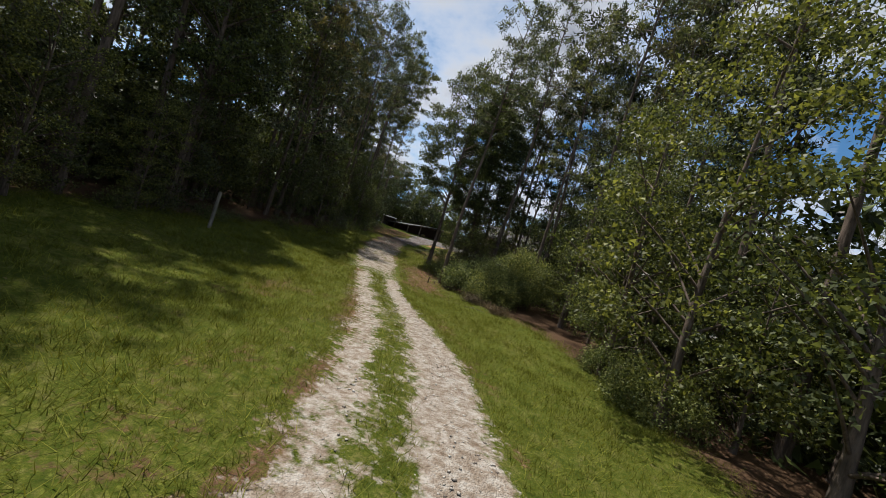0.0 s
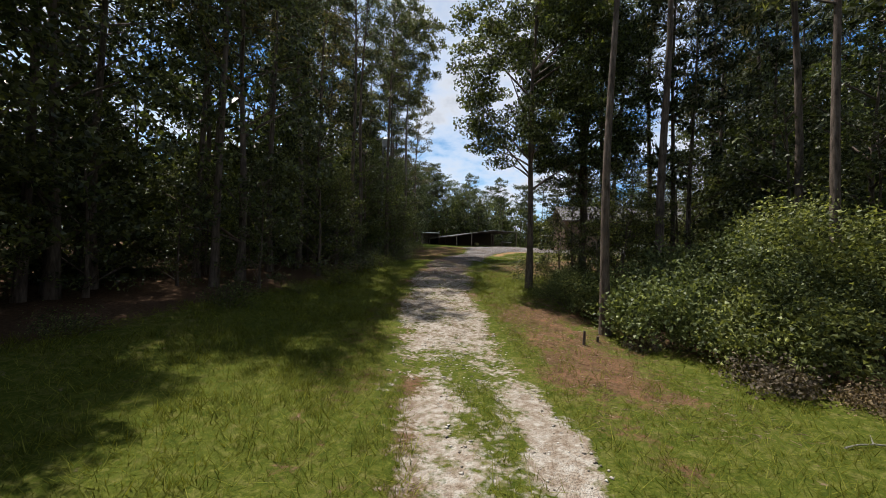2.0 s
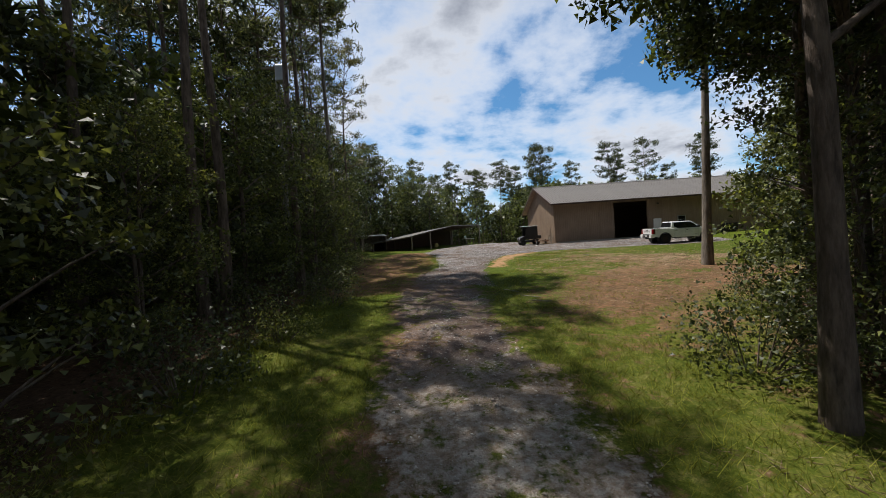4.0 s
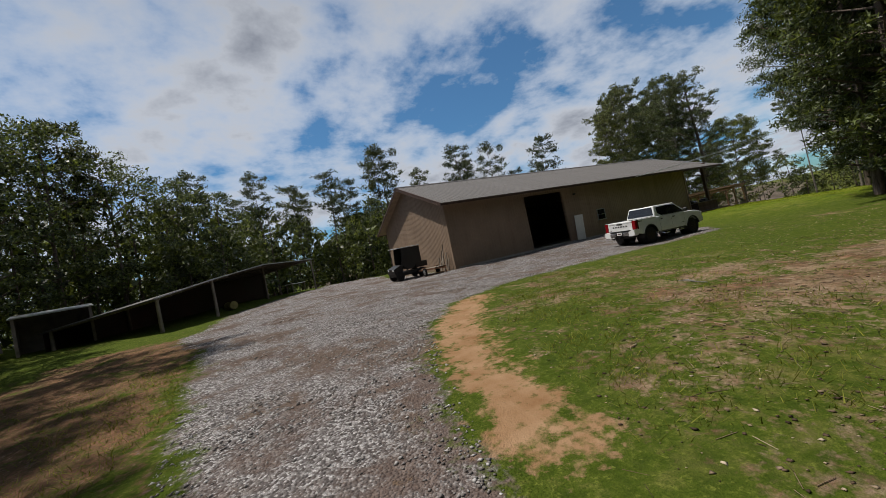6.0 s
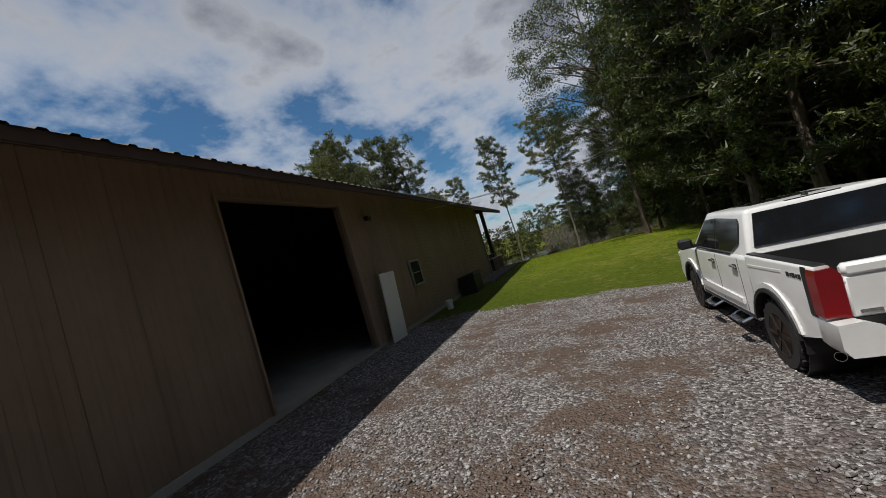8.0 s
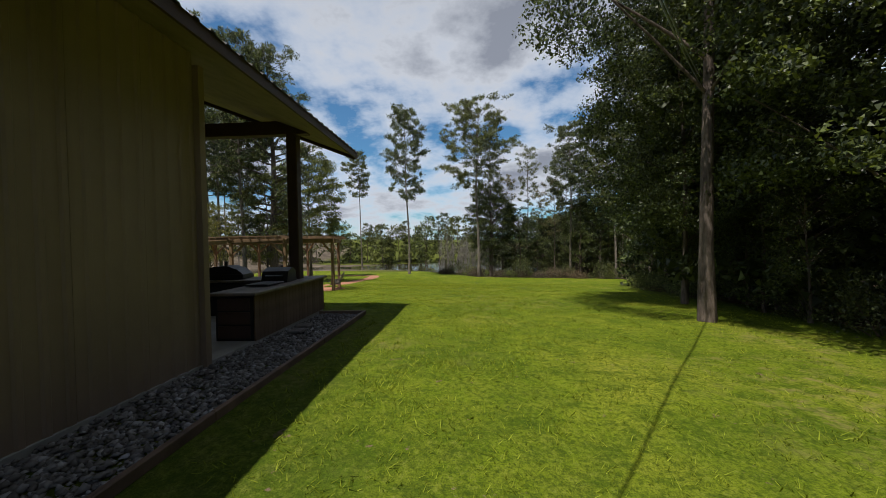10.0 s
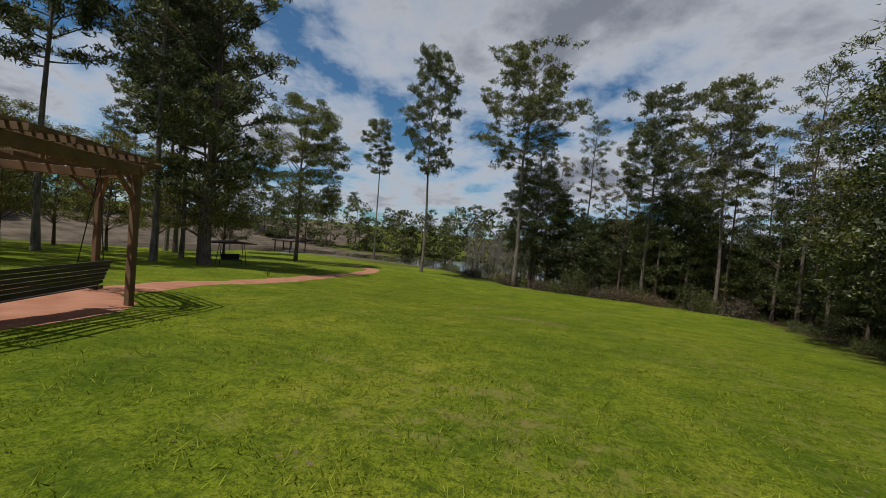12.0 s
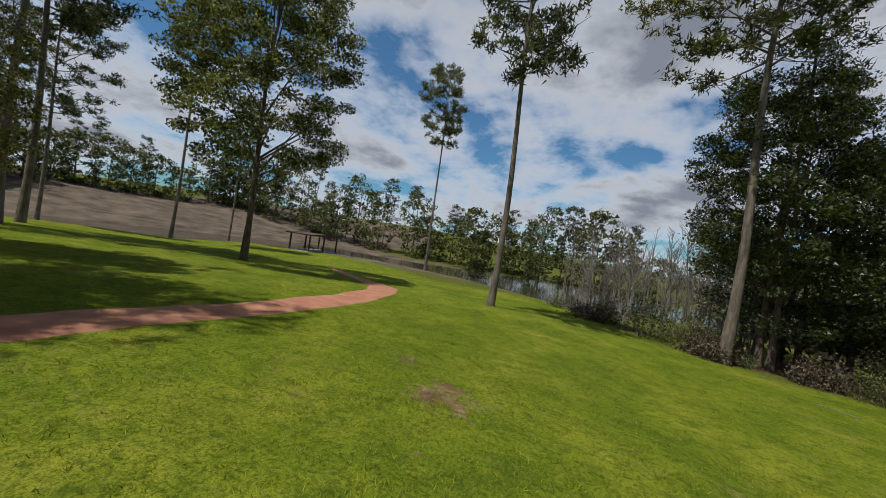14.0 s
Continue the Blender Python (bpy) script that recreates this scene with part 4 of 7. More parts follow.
# single trees that stand out
for kind, x, y, s, tall in (
        (WIDE_PINES[0], 111.2, 28.8, 1.36, 1.0), (WIDE_PINES[1], 112.4, 10.5, 1.25, 1.02), (WIDE_PINES[1], 108.6, 42.1, 1.1, 1.22),
        (WIDE_PINES[2], 144.5, 61.0, 1.3, 1.15), (WIDE_PINES[1], 108.3, 90.0, 1.1, 1.05), (WIDE_PINES[2], 131, 89.5, 1.1, 0.9), (WIDE_PINES[1], 101.6, 77.0, 1.45, 1.0), (WIDE_PINES[1], 98.6, 73.0, 1.4, 1.05), (WIDE_PINES[1], 104.5, 5.0, 1.15, 1.05), (WIDE_PINES[2], 118.7, 85, 1.25, 1.15), 
        (PINES[2], -9.7, 31.0, 1.05, 1.0), (PINES[1], 6.83, -11.96, 0.95, 1.0), (PINES[0], 13.9, -11.9, 1.0, 1.0),
        (WIDE_PINES[1], 70, 63, 1.15, 1.05), (WIDE_PINES[1], 79, 67, 1.25, 1.1), (WIDE_PINES[1], 80.6, 58.3, 1.15, 1.12), (WIDE_PINES[1], 88, 62.5, 1.1, 1.0),
        (FAR_PINES[0], 21, 66.9, 1.15, 0.9), (FAR_PINES[1], 35.9, 69.0, 1.12, 0.87), (FAR_PINES[0], 45.1, 72.3, 1.15, 1.0), (FAR_PINES[1], 54.0, 68.0, 1.15, 0.9), (WIDE_PINES[1], 63.4, 60.2, 0.95, 1.0), (FAR_PINES[1], 13.5, 72.8, 1.0, 0.86), (FAR_PINES[0], 8.6, 74.5, 1.05, 0.85), (FAR_PINES[1], 62, 78, 0.95, 1.0), (PINES[0], -8.4, 14, 1.1, 1.05), (PINES[3], -8.5, 3.5, 1.0, 1.05), (PINES[1], -7.4, 9.2, 1.1, 1.0), (WIDE_PINES[2], -7.4, 15.8, 1.08, 1.08)):
    stand(kind, x, y, s, tall=tall)
ROADSIDE_PINE = plant("pine_tree", pine_shape(25, 0.56, 4.0, 34, 12, 18, 1.1, 0.24, thin=0.07), M_BARK_LAWN, M_NEEDLE, "tall pine with a bare leaning grey-brown trunk at the clearing", "tree", "pines")
stand(ROADSIDE_PINE, 12.85, 9.95, 1.0, turn=0.0)
DENSE_PINE = plant("pine_tree", pine_shape(26, 0.17, 6.0, 78, 24, 18, 0.12, 0.50, False, 0.5, 0.115), M_BARK, M_NEEDLE, "massive old pine with dark dense crown and thick trunk", "tree", "pines")
stand(DENSE_PINE, 82.6, 55.3, 1.1)
OAK = plant("oak_tree", broad_shape(19, 0.18, 6.0, 280, 130, 0.145, 0.42, 0.56, limbs=14), M_BARK, M_OAK, "large spreading dark oak with heavy limbs beside the lawn", "tree", "broad-leaved trees")
for x, y, sc in ((36.5, 21.3, 1.0), (29.5, 18.0, 0.95), (33.2, 20.3, 0.88), (40.4, 20.6, 0.9)):
    stand(BIG_PINE, x, y, sc)
HIGH_OAK = plant("oak_tree", broad_shape(18, 0.20, 4.6, 420, 210, 0.115, 0.12, 0.42, limbs=2), M_BARK, M_OAK, "tall oak with a grey-brown trunk and high crown over the lawn", "tree", "broad-leaved trees")
OVER_OAK = plant("oak_tree", broad_shape(20, 0.44, 6.0, 330, 150, 0.125, 0.2, 0.5, limbs=14), M_BARK, M_OAK, "tall oak with high limbs spread over the lawn's edge", "tree", "broad-leaved trees")
stand(OVER_OAK, 46.8, 24.4, 1.0)
for x, y, sc in ((51.2, 22.6, 0.86), (44.2, 21.0, 1.0), (56.5, 18.6, 0.9)):
    stand(HIGH_OAK, x, y, sc)
for x, y, sc in ((47.2, 21.2, 0.6), (49.4, 20.9, 0.7), (53.2, 20.6, 0.65), (55.2, 20.2, 0.6), (51.4, 20.0, 0.8)):
    stand(DARK_BROADS[1], x, y, sc)
YARD_TREE = plant("broadleaf_tree", broad_shape(20, 0.24, 6.2, 230, 80, 0.215, 0.24, 0.62, limbs=14), M_BARK, M_LEAF_OLIVE, "olive-brown leafy tree standing under the tall lawn pines", "tree", "broad-leaved trees")
for x, y, sc in ((83.6, 56.8, 0.68), (65, 61, 0.45), (69, 66, 0.6), (75, 70, 0.62), (61, 70, 0.6), (66, 75, 0.7), (73, 79, 0.75), (82, 80, 0.72), (90, 80, 0.66), (80, 72, 0.6), (88, 71, 0.6), (96, 73, 0.62), (60, 60, 0.4), (91.5, 60.5, 0.5)):
    stand(YARD_TREE, x, y, sc)
for x, y, sc in ((53.2, 19.2, 0.78), (60, 16.5, 0.75), (66, 15.5, 0.7)):
    stand(OAK, x, y, sc)
LIGHT = plant("broadleaf_tree", broad_shape(19, 0.30, 5.0, 230, 190, 0.17, 0.20, 0.48, limbs=14), M_BARK, M_LEAF, "green open-crowned tree beside the pond", "tree", "broad-leaved trees")
for x, y, s in ((107.0, 60.7, 1.25), (114.6, 26.0, 1.0)):
    stand(LIGHT, x, y, s)


# ---------------------------------------------------------------- barn
def sheet_material(name, base, rough, metal):
    k = Mat(name, rough, metal, 0.4)
    pos = k.where()
    dirt = k.noise(0.7, 6, 0.65, pos)
    run = k.noise(2.5, 5, 0.6, pos, (1, 1, 0.12))
    col = k.ramp(dirt, (0.3, tuple(c * 0.82 for c in base)), (0.7, tuple(c * 1.08 for c in base)))
    col = k.mix(k.ramp(run, (0.5, 0.0), (0.78, 0.4)), col, (base[0] * 0.55, base[1] * 0.46, base[2] * 0.38))
    info = k.n("ShaderNodeObjectInfo")
    col = k.mix(1.0, col, k.ramp(info.outputs["Random"], (0.0, (0.94, 0.94, 0.94)), (1.0, (1.05, 1.05, 1.05))), "MULTIPLY")
    k.color(col)
    k.rough(k.math("ADD", k.math("MULTIPLY", run, 0.25), rough - 0.1, True))
    return k.m


M_SIDING = sheet_material("tan_metal_siding", (0.272, 0.195, 0.138), 0.55, 0.0)
M_ROOF = sheet_material("grey_metal_roof", (0.105, 0.096, 0.092), 0.72, 0.0)
M_SOFFIT = plain("soffit_boards", (0.30, 0.23, 0.16), 0.8, vary=0.2)
M_TRIM = plain("dark_brown_trim", (0.066, 0.037, 0.027), 0.6, vary=0.2)

FLOOR = -1.93
WALL_S, WALL_N, WALL_W, WALL_E = 35.40, 48.2, 13.2, 40.8
RIDGE_Y, RIDGE_Z, EAVE_Z = 41.8, 5.40, 2.50
EAVE_S, EAVE_N, ROOF_W, ROOF_E = 34.5, 49.1, 12.52, 46.35
SLOPE = (RIDGE_Z - EAVE_Z) / (RIDGE_Y - EAVE_S)

barn = thing("barn", Matrix(), "long tan metal-sided barn with ribbed grey roof and open doorway", "barn")


def under_roof(y):
    return RIDGE_Z - abs(y - RIDGE_Y) * SLOPE - 0.10


def ribbed(width, pitch=0.23, rise=0.045, flat=0.58):
    """Offsets across one ribbed sheet: along, out."""
    pts, s = [], 0.0
    while s < width - 1e-6:
        for f, o in ((0.0, 0.0), (flat, 0.0), (flat + 0.1, rise), (0.92, rise)):
            if s + f * pitch < width:
                pts.append((s + f * pitch, o))
        s += pitch
    return pts + [(width, 0.0)]


def wall_panel(parent, start, way, out, width, bottom, top, rise=0.045):
    """One ribbed sheet that stands on bottom and ends under top(s)."""
    prof = ribbed(width, rise=rise)
    way, out, start = Vector((*way, 0)), Vector((*out, 0)), Vector((*start, 0))
    bm = bmesh.new()
    cols = []
    for s, o in prof:
        p = start + way * s + out * (0.03 + o)
        cols.append((bm.verts.new((p.x, p.y, bottom)), bm.verts.new((p.x, p.y, top(s)))))
    for a, b in zip(cols, cols[1:]):
        bm.faces.new((a[0], b[0], b[1], a[1]))
    return part("panel", bm, M_SIDING, parent)


DOOR = (20.14, 24.12, 2.20)
core = plain("wall_framing", (0.20, 0.14, 0.09), 0.9)
for nm, x0, x1, z0, z1, yy in (("wall", WALL_W, DOOR[0], -2.2, 2.72, WALL_S), ("wall", DOOR[1], WALL_E, -2.2, 2.72, WALL_S), ("wall", DOOR[0], DOOR[1], DOOR[2], 2.72, WALL_S), ("wall", WALL_W, WALL_E, -2.2, 2.72, WALL_N)):
    front = yy == WALL_S
    w = part(nm, boxed((x0 + x1) / 2, yy + (0.08 if front else -0.08), (z0 + z1) / 2, x1 - x0, 0.12, z1 - z0), core, barn)
    n = max(1, round((x1 - x0) / 0.92))
    step = (x1 - x0) / n
    for i in range(n):
        wall_panel(w, (x0 + i * step, yy + (0.02 if front else -0.02)), (1, 0), (0, -1 if front else 1), step - 0.004, z0, lambda s: z1, 0.018)
for xx, sgn in ((WALL_W, -1), (WALL_E, 1)):
    bm = prism([(WALL_S, -2.2), (WALL_N, -2.2), (WALL_N, under_roof(WALL_N)), (RIDGE_Y, under_roof(RIDGE_Y)), (WALL_S, under_roof(WALL_S))], 0.12, "x")
    bmesh.ops.translate(bm, verts=bm.verts, vec=(xx - sgn * 0.08, 0, 0))
    w = part("gable_wall", bm, core, barn)
    n = 14
    step = (WALL_N - WALL_S) / n
    for i in range(n):
        y0 = WALL_S + i * step
        wall_panel(w, (xx - sgn * 0.02, y0), (0, 1), (sgn, 0), step - 0.004, -2.2, lambda s: under_roof(y0 + s), 0.02)
for x in (WALL_W - 0.05, WALL_E + 0.05):
    part("corner_trim", boxed(x, WALL_S - 0.05, 0.2, 0.12, 0.12, 4.7), M_SIDING, barn)
bm = bmesh.new()
for s in (-1, 1):
    e = EAVE_S if s < 0 else EAVE_N
    yb, zb = RIDGE_Y, RIDGE_Z
    bmv = [bm.verts.new(v) for v in ((ROOF_W, e, EAVE_Z - 0.02), (ROOF_E, e, EAVE_Z - 0.02), (ROOF_E, yb, zb - 0.02), (ROOF_W, yb, zb - 0.02), (ROOF_W, e, EAVE_Z - 0.12), (ROOF_E, e, EAVE_Z - 0.12), (ROOF_E, yb, zb - 0.12), (ROOF_W, yb, zb - 0.12))]
    for q in ((0, 1, 2, 3), (7, 6, 5, 4), (0, 4, 5, 1), (1, 5, 6, 2), (2, 6, 7, 3), (3, 7, 4, 0)):
        bm.faces.new([bmv[i] for i in q])
bmesh.ops.recalc_face_normals(bm, faces=bm.faces)
part("soffit", bm, M_SOFFIT, barn)
part("ridge_cap", prism([(RIDGE_Y - 0.22, RIDGE_Z - 0.02), (RIDGE_Y, RIDGE_Z + 0.08), (RIDGE_Y + 0.22, RIDGE_Z - 0.02), (RIDGE_Y, RIDGE_Z + 0.05)], ROOF_E - ROOF_W + 0.1, "x"), M_ROOF, barn, at=Matrix.Translation(((ROOF_W + ROOF_E) / 2, 0, 0)))
n = 37
step = (ROOF_E - ROOF_W) / n
for e in (EAVE_S, EAVE_N):
    out = -0.07 if e == EAVE_S else 0.07
    prof = ribbed(step + 0.03, 0.30, 0.032)
    bm = bmesh.new()
    rows = []
    for s, o in prof:
        rows.append((bm.verts.new((s, e + out, EAVE_Z - 0.03 + o)), bm.verts.new((s, RIDGE_Y, RIDGE_Z + o + 0.002))))
    for a, b in zip(rows, rows[1:]):
        bm.faces.new((a[0], b[0], b[1], a[1]))
    bmesh.ops.recalc_face_normals(bm, faces=bm.faces)
    first = part("roof_panel", bm, M_ROOF, barn, at=Matrix.Translation((ROOF_W, 0, 0)))
    for i in range(1, n):
        ob = under(new("roof_panel", first.data), barn)
        ob.matrix_basis = Matrix.Translation((ROOF_W + i * step, 0, 0.003 * (i % 3)))
for x in (ROOF_W + 0.02, ROOF_E - 0.02):
    for e in (EAVE_S, EAVE_N):
        part("rake_board", beam(bmesh.new(), (x, e, EAVE_Z - 0.10), (x, RIDGE_Y, RIDGE_Z - 0.10), 0.04, 0.22), M_TRIM, barn)
for e in (EAVE_S - 0.02, EAVE_N + 0.02):
    part("fascia", beam(bmesh.new(), (ROOF_W, e, EAVE_Z - 0.10), (ROOF_E, e, EAVE_Z - 0.10), 0.04, 0.17), M_TRIM, barn)
part("floor_slab", boxed((WALL_W + ROOF_E) / 2 - 0.2, (WALL_S + WALL_N) / 2, FLOOR - 0.2, ROOF_E - WALL_W - 0.9, WALL_N - WALL_S + 0.1, 0.4), M_CONCRETE, barn)
bm = bmesh.new()
for x in (DOOR[0] - 0.02, DOOR[1] + 0.02):
    box(bm, x, WALL_S - 0.03, (FLOOR + DOOR[2]) / 2, 0.05, 0.10, DOOR[2] - FLOOR)
box(bm, (DOOR[0] + DOOR[1]) / 2, WALL_S - 0.03, DOOR[2] + 0.02, DOOR[1] - DOOR[0] + 0.09, 0.10, 0.05)
part("door_frame", bm, M_SIDING, barn)
for x, y in ((45.0, 35.76), (45.0, 47.9), (45.0, 41.8)):
    part("porch_post", boxed(x, y, (FLOOR + under_roof(y)) / 2, 0.27, 0.27, under_roof(y) - FLOOR + 0.05, bevel=0.02), M_TRIM, barn, "dark stained porch post")
part("porch_beam", boxed(45.0, 41.8, under_roof(35.76) - 0.05, 0.24, 12.9, 0.34), M_TRIM, barn)


# ---------------------------------------------------------------- barn yard: truck
def on_slope(x, y, heading, span=1.6):
    """A pose on the ground, tilted with it, nose along heading (degrees from +x)."""
    a = radians(heading)
    f, s = Vector((math.cos(a), math.sin(a), 0)), Vector((-math.sin(a), math.cos(a), 0))
    hf = ground_at(x + f.x * span, y + f.y * span) - ground_at(x - f.x * span, y - f.y * span)
    hs = ground_at(x + s.x * 0.9, y + s.y * 0.9) - ground_at(x - s.x * 0.9, y - s.y * 0.9)
    fx = (f + Vector((0, 0, hf / (2 * span)))).normalized()
    sx = (s + Vector((0, 0, hs / 1.8))).normalized()
    up = fx.cross(sx).normalized()
    sx = up.cross(fx)
    z = sum(ground_at(x + f.x * i + s.x * j, y + f.y * i + s.y * j) for i in (-span, span) for j in (-0.85, 0.85)) / 4
    return Matrix(((fx.x, sx.x, up.x, x), (fx.y, sx.y, up.y, y), (fx.z, sx.z, up.z, z), (0, 0, 0, 1)))


k = Mat("white_car_paint", 0.28, 0, 0.5)
k.color(k.ramp(k.noise(2.0, 4), (0.3, (0.66, 0.66, 0.66)), (0.7, (0.78, 0.78, 0.77))))
k.b.inputs["Coat Weight"].default_value = 0.6
M_WHITE = k.m
k = Mat("tinted_glass", 0.06, 0, 0.6)
k.color((0.010, 0.011, 0.013))
M_GLASS = k.m
M_TYRE = plain("tyre_rubber", (0.018, 0.018, 0.018), 0.85, vary=0.3, bump=0.3)
M_CHROME = plain("chrome", (0.62, 0.63, 0.64), 0.2, 1.0, vary=0.05, bump=0)
M_RED = plain("red_lens", (0.20, 0.006, 0.010), 0.10, vary=0.15, bump=0)
M_BRONZE = plain("dark_bronze_rim", (0.045, 0.030, 0.022), 0.5, 0.6, vary=0.3)
M_LAMP = plain("clear_lens", (0.75, 0.76, 0.78), 0.12, vary=0.1, bump=0)
M_PLATE = plain("white_plate", (0.70, 0.70, 0.68), 0.5, vary=0.05)


def lathe(profile, sides=24, axis="y", hollow=False):
    """A solid of revolution from (radius, along) pairs."""
    bm = bmesh.new()
    rings = []
    for r, s in profile:
        ring = []
        for i in range(sides):
            a = 2 * math.pi * i / sides
            c, d = r * math.cos(a), r * math.sin(a)
            ring.append(bm.verts.new((c, s, d) if axis == "y" else (c, d, s)))
        rings.append(ring)
    for a, b in zip(rings, rings[1:]):
        for i in range(sides):
            j = (i + 1) % sides
            bm.faces.new((a[i], a[j], b[j], b[i]))
    if hollow:
        a, b = rings[-1], rings[0]
        for i in range(sides):
            bm.faces.new((a[i], a[(i + 1) % sides], b[(i + 1) % sides], b[i]))
    else:
        bm.faces.new(rings[0][::-1])
        bm.faces.new(rings[-1])
    bmesh.ops.recalc_face_normals(bm, faces=bm.faces)
    return bm


def wheel(parent, x, y, r, width, side, rim_mat):
    w = part("wheel", lathe([(r * 0.62, -width / 2), (r * 0.93, -width / 2), (r, -width * 0.36), (r, width * 0.36), (r * 0.93, width / 2), (r * 0.62, width / 2)], 28), M_TYRE, parent, at=Matrix.Translation((x, y, r)))
    bm = bmesh.new()
    for i in range(36):
        a = 2 * math.pi * i / 36
        box(bm, r * 1.0 * math.cos(a), (0.25 if i % 2 else -0.25) * width, r * 1.0 * math.sin(a), 0.03, width * 0.42, 0.035, Matrix.Rotation(-a, 4, "Y"))
    part("tread", bm, M_TYRE, w)
    rim = lathe([(r * 0.16, side * width * 0.50), (r * 0.20, side * width * 0.40), (r * 0.60, side * width * 0.44), (r * 0.62, side * width * 0.52), (r * 0.64, side * width * 0.50)], 20)
    for i in range(6):
        a = 2 * math.pi * i / 6
        box(rim, r * 0.38 * math.cos(a), side * width * 0.46, r * 0.38 * math.sin(a), r * 0.46, 0.04, r * 0.13, Matrix.Rotation(-a, 4, "Y"))
    part("rim", rim, rim_mat, w)
    return w


def arch(cx, r, z0, n=9):
    """Corners of a wheel arch along the lower edge, from back to front."""
    h = math.acos(min(1, max(-1, (z0 - 0.44) / r)))
    return [(cx + r * math.sin(t), 0.44 + r * math.cos(t)) for t in np.linspace(-h, h, n)]


def cabin(base, top):
    """A tapered house: base and top as (x0, x1, half width, z)."""
    bm = bmesh.new()
    lo, hi = [], []
    for (x0, x1, w, z), to in ((base, lo), (top, hi)):
        for x, y in ((x0, -w), (x1, -w), (x1, w), (x0, w)):
            to.append(bm.verts.new((x, y, z)))
    bm.faces.new(lo[::-1])
    bm.faces.new(hi)
    for i in range(4):
        bm.faces.new((lo[i], lo[(i + 1) % 4], hi[(i + 1) % 4], hi[i]))
    bmesh.ops.bevel(bm, geom=list(bm.edges), offset=0.07, segments=3, affect="EDGES", profile=0.6)
    return bm


def pane(corners, out, name, parent, mat=None, label=""):
    """A thin sheet from its corners, set off along out."""
    bm = bmesh.new()
    o = Vector(out)
    f = bm.faces.new([bm.verts.new(Vector(c) + o * 0.022) for c in corners])
    got = bmesh.ops.extrude_face_region(bm, geom=[f])
    bmesh.ops.translate(bm, verts=[v for v in got["geom"] if isinstance(v, bmesh.types.BMVert)], vec=-o * 0.03)
    bmesh.ops.recalc_face_normals(bm, faces=bm.faces)
    return part(name, bm, mat or M_GLASS, parent, label)


def smooth_paint(ob, angle=38):
    """Rounded sheet metal: smooth faces, sharp only at real creases."""
    for p in ob.data.polygons:
        p.use_smooth = True
    ob.data.set_sharp_from_angle(angle=radians(angle))
    return ob


def pressed(outline, thick, low, offset=0.045):
    """A side outline given width, its upper long edges rolled over."""
    bm = prism(outline, thick)
    edges = [e for e in bm.edges if abs(e.verts[0].co.y - e.verts[1].co.y) < 1e-6 and min(v.co.z for v in e.verts) > low]
    bmesh.ops.bevel(bm, geom=edges, offset=offset, segments=3, affect="EDGES", profile=0.55)
    return bm


def flare(cx, r0, r1, z0, thick, n=14):
    """A wheel-arch lip: the ring between two radii, open below z0."""
    inner, outer = arch(cx, r0, z0, n), arch(cx, r1, z0, n)
    bm = prism(inner + outer[::-1], thick)
    return bm


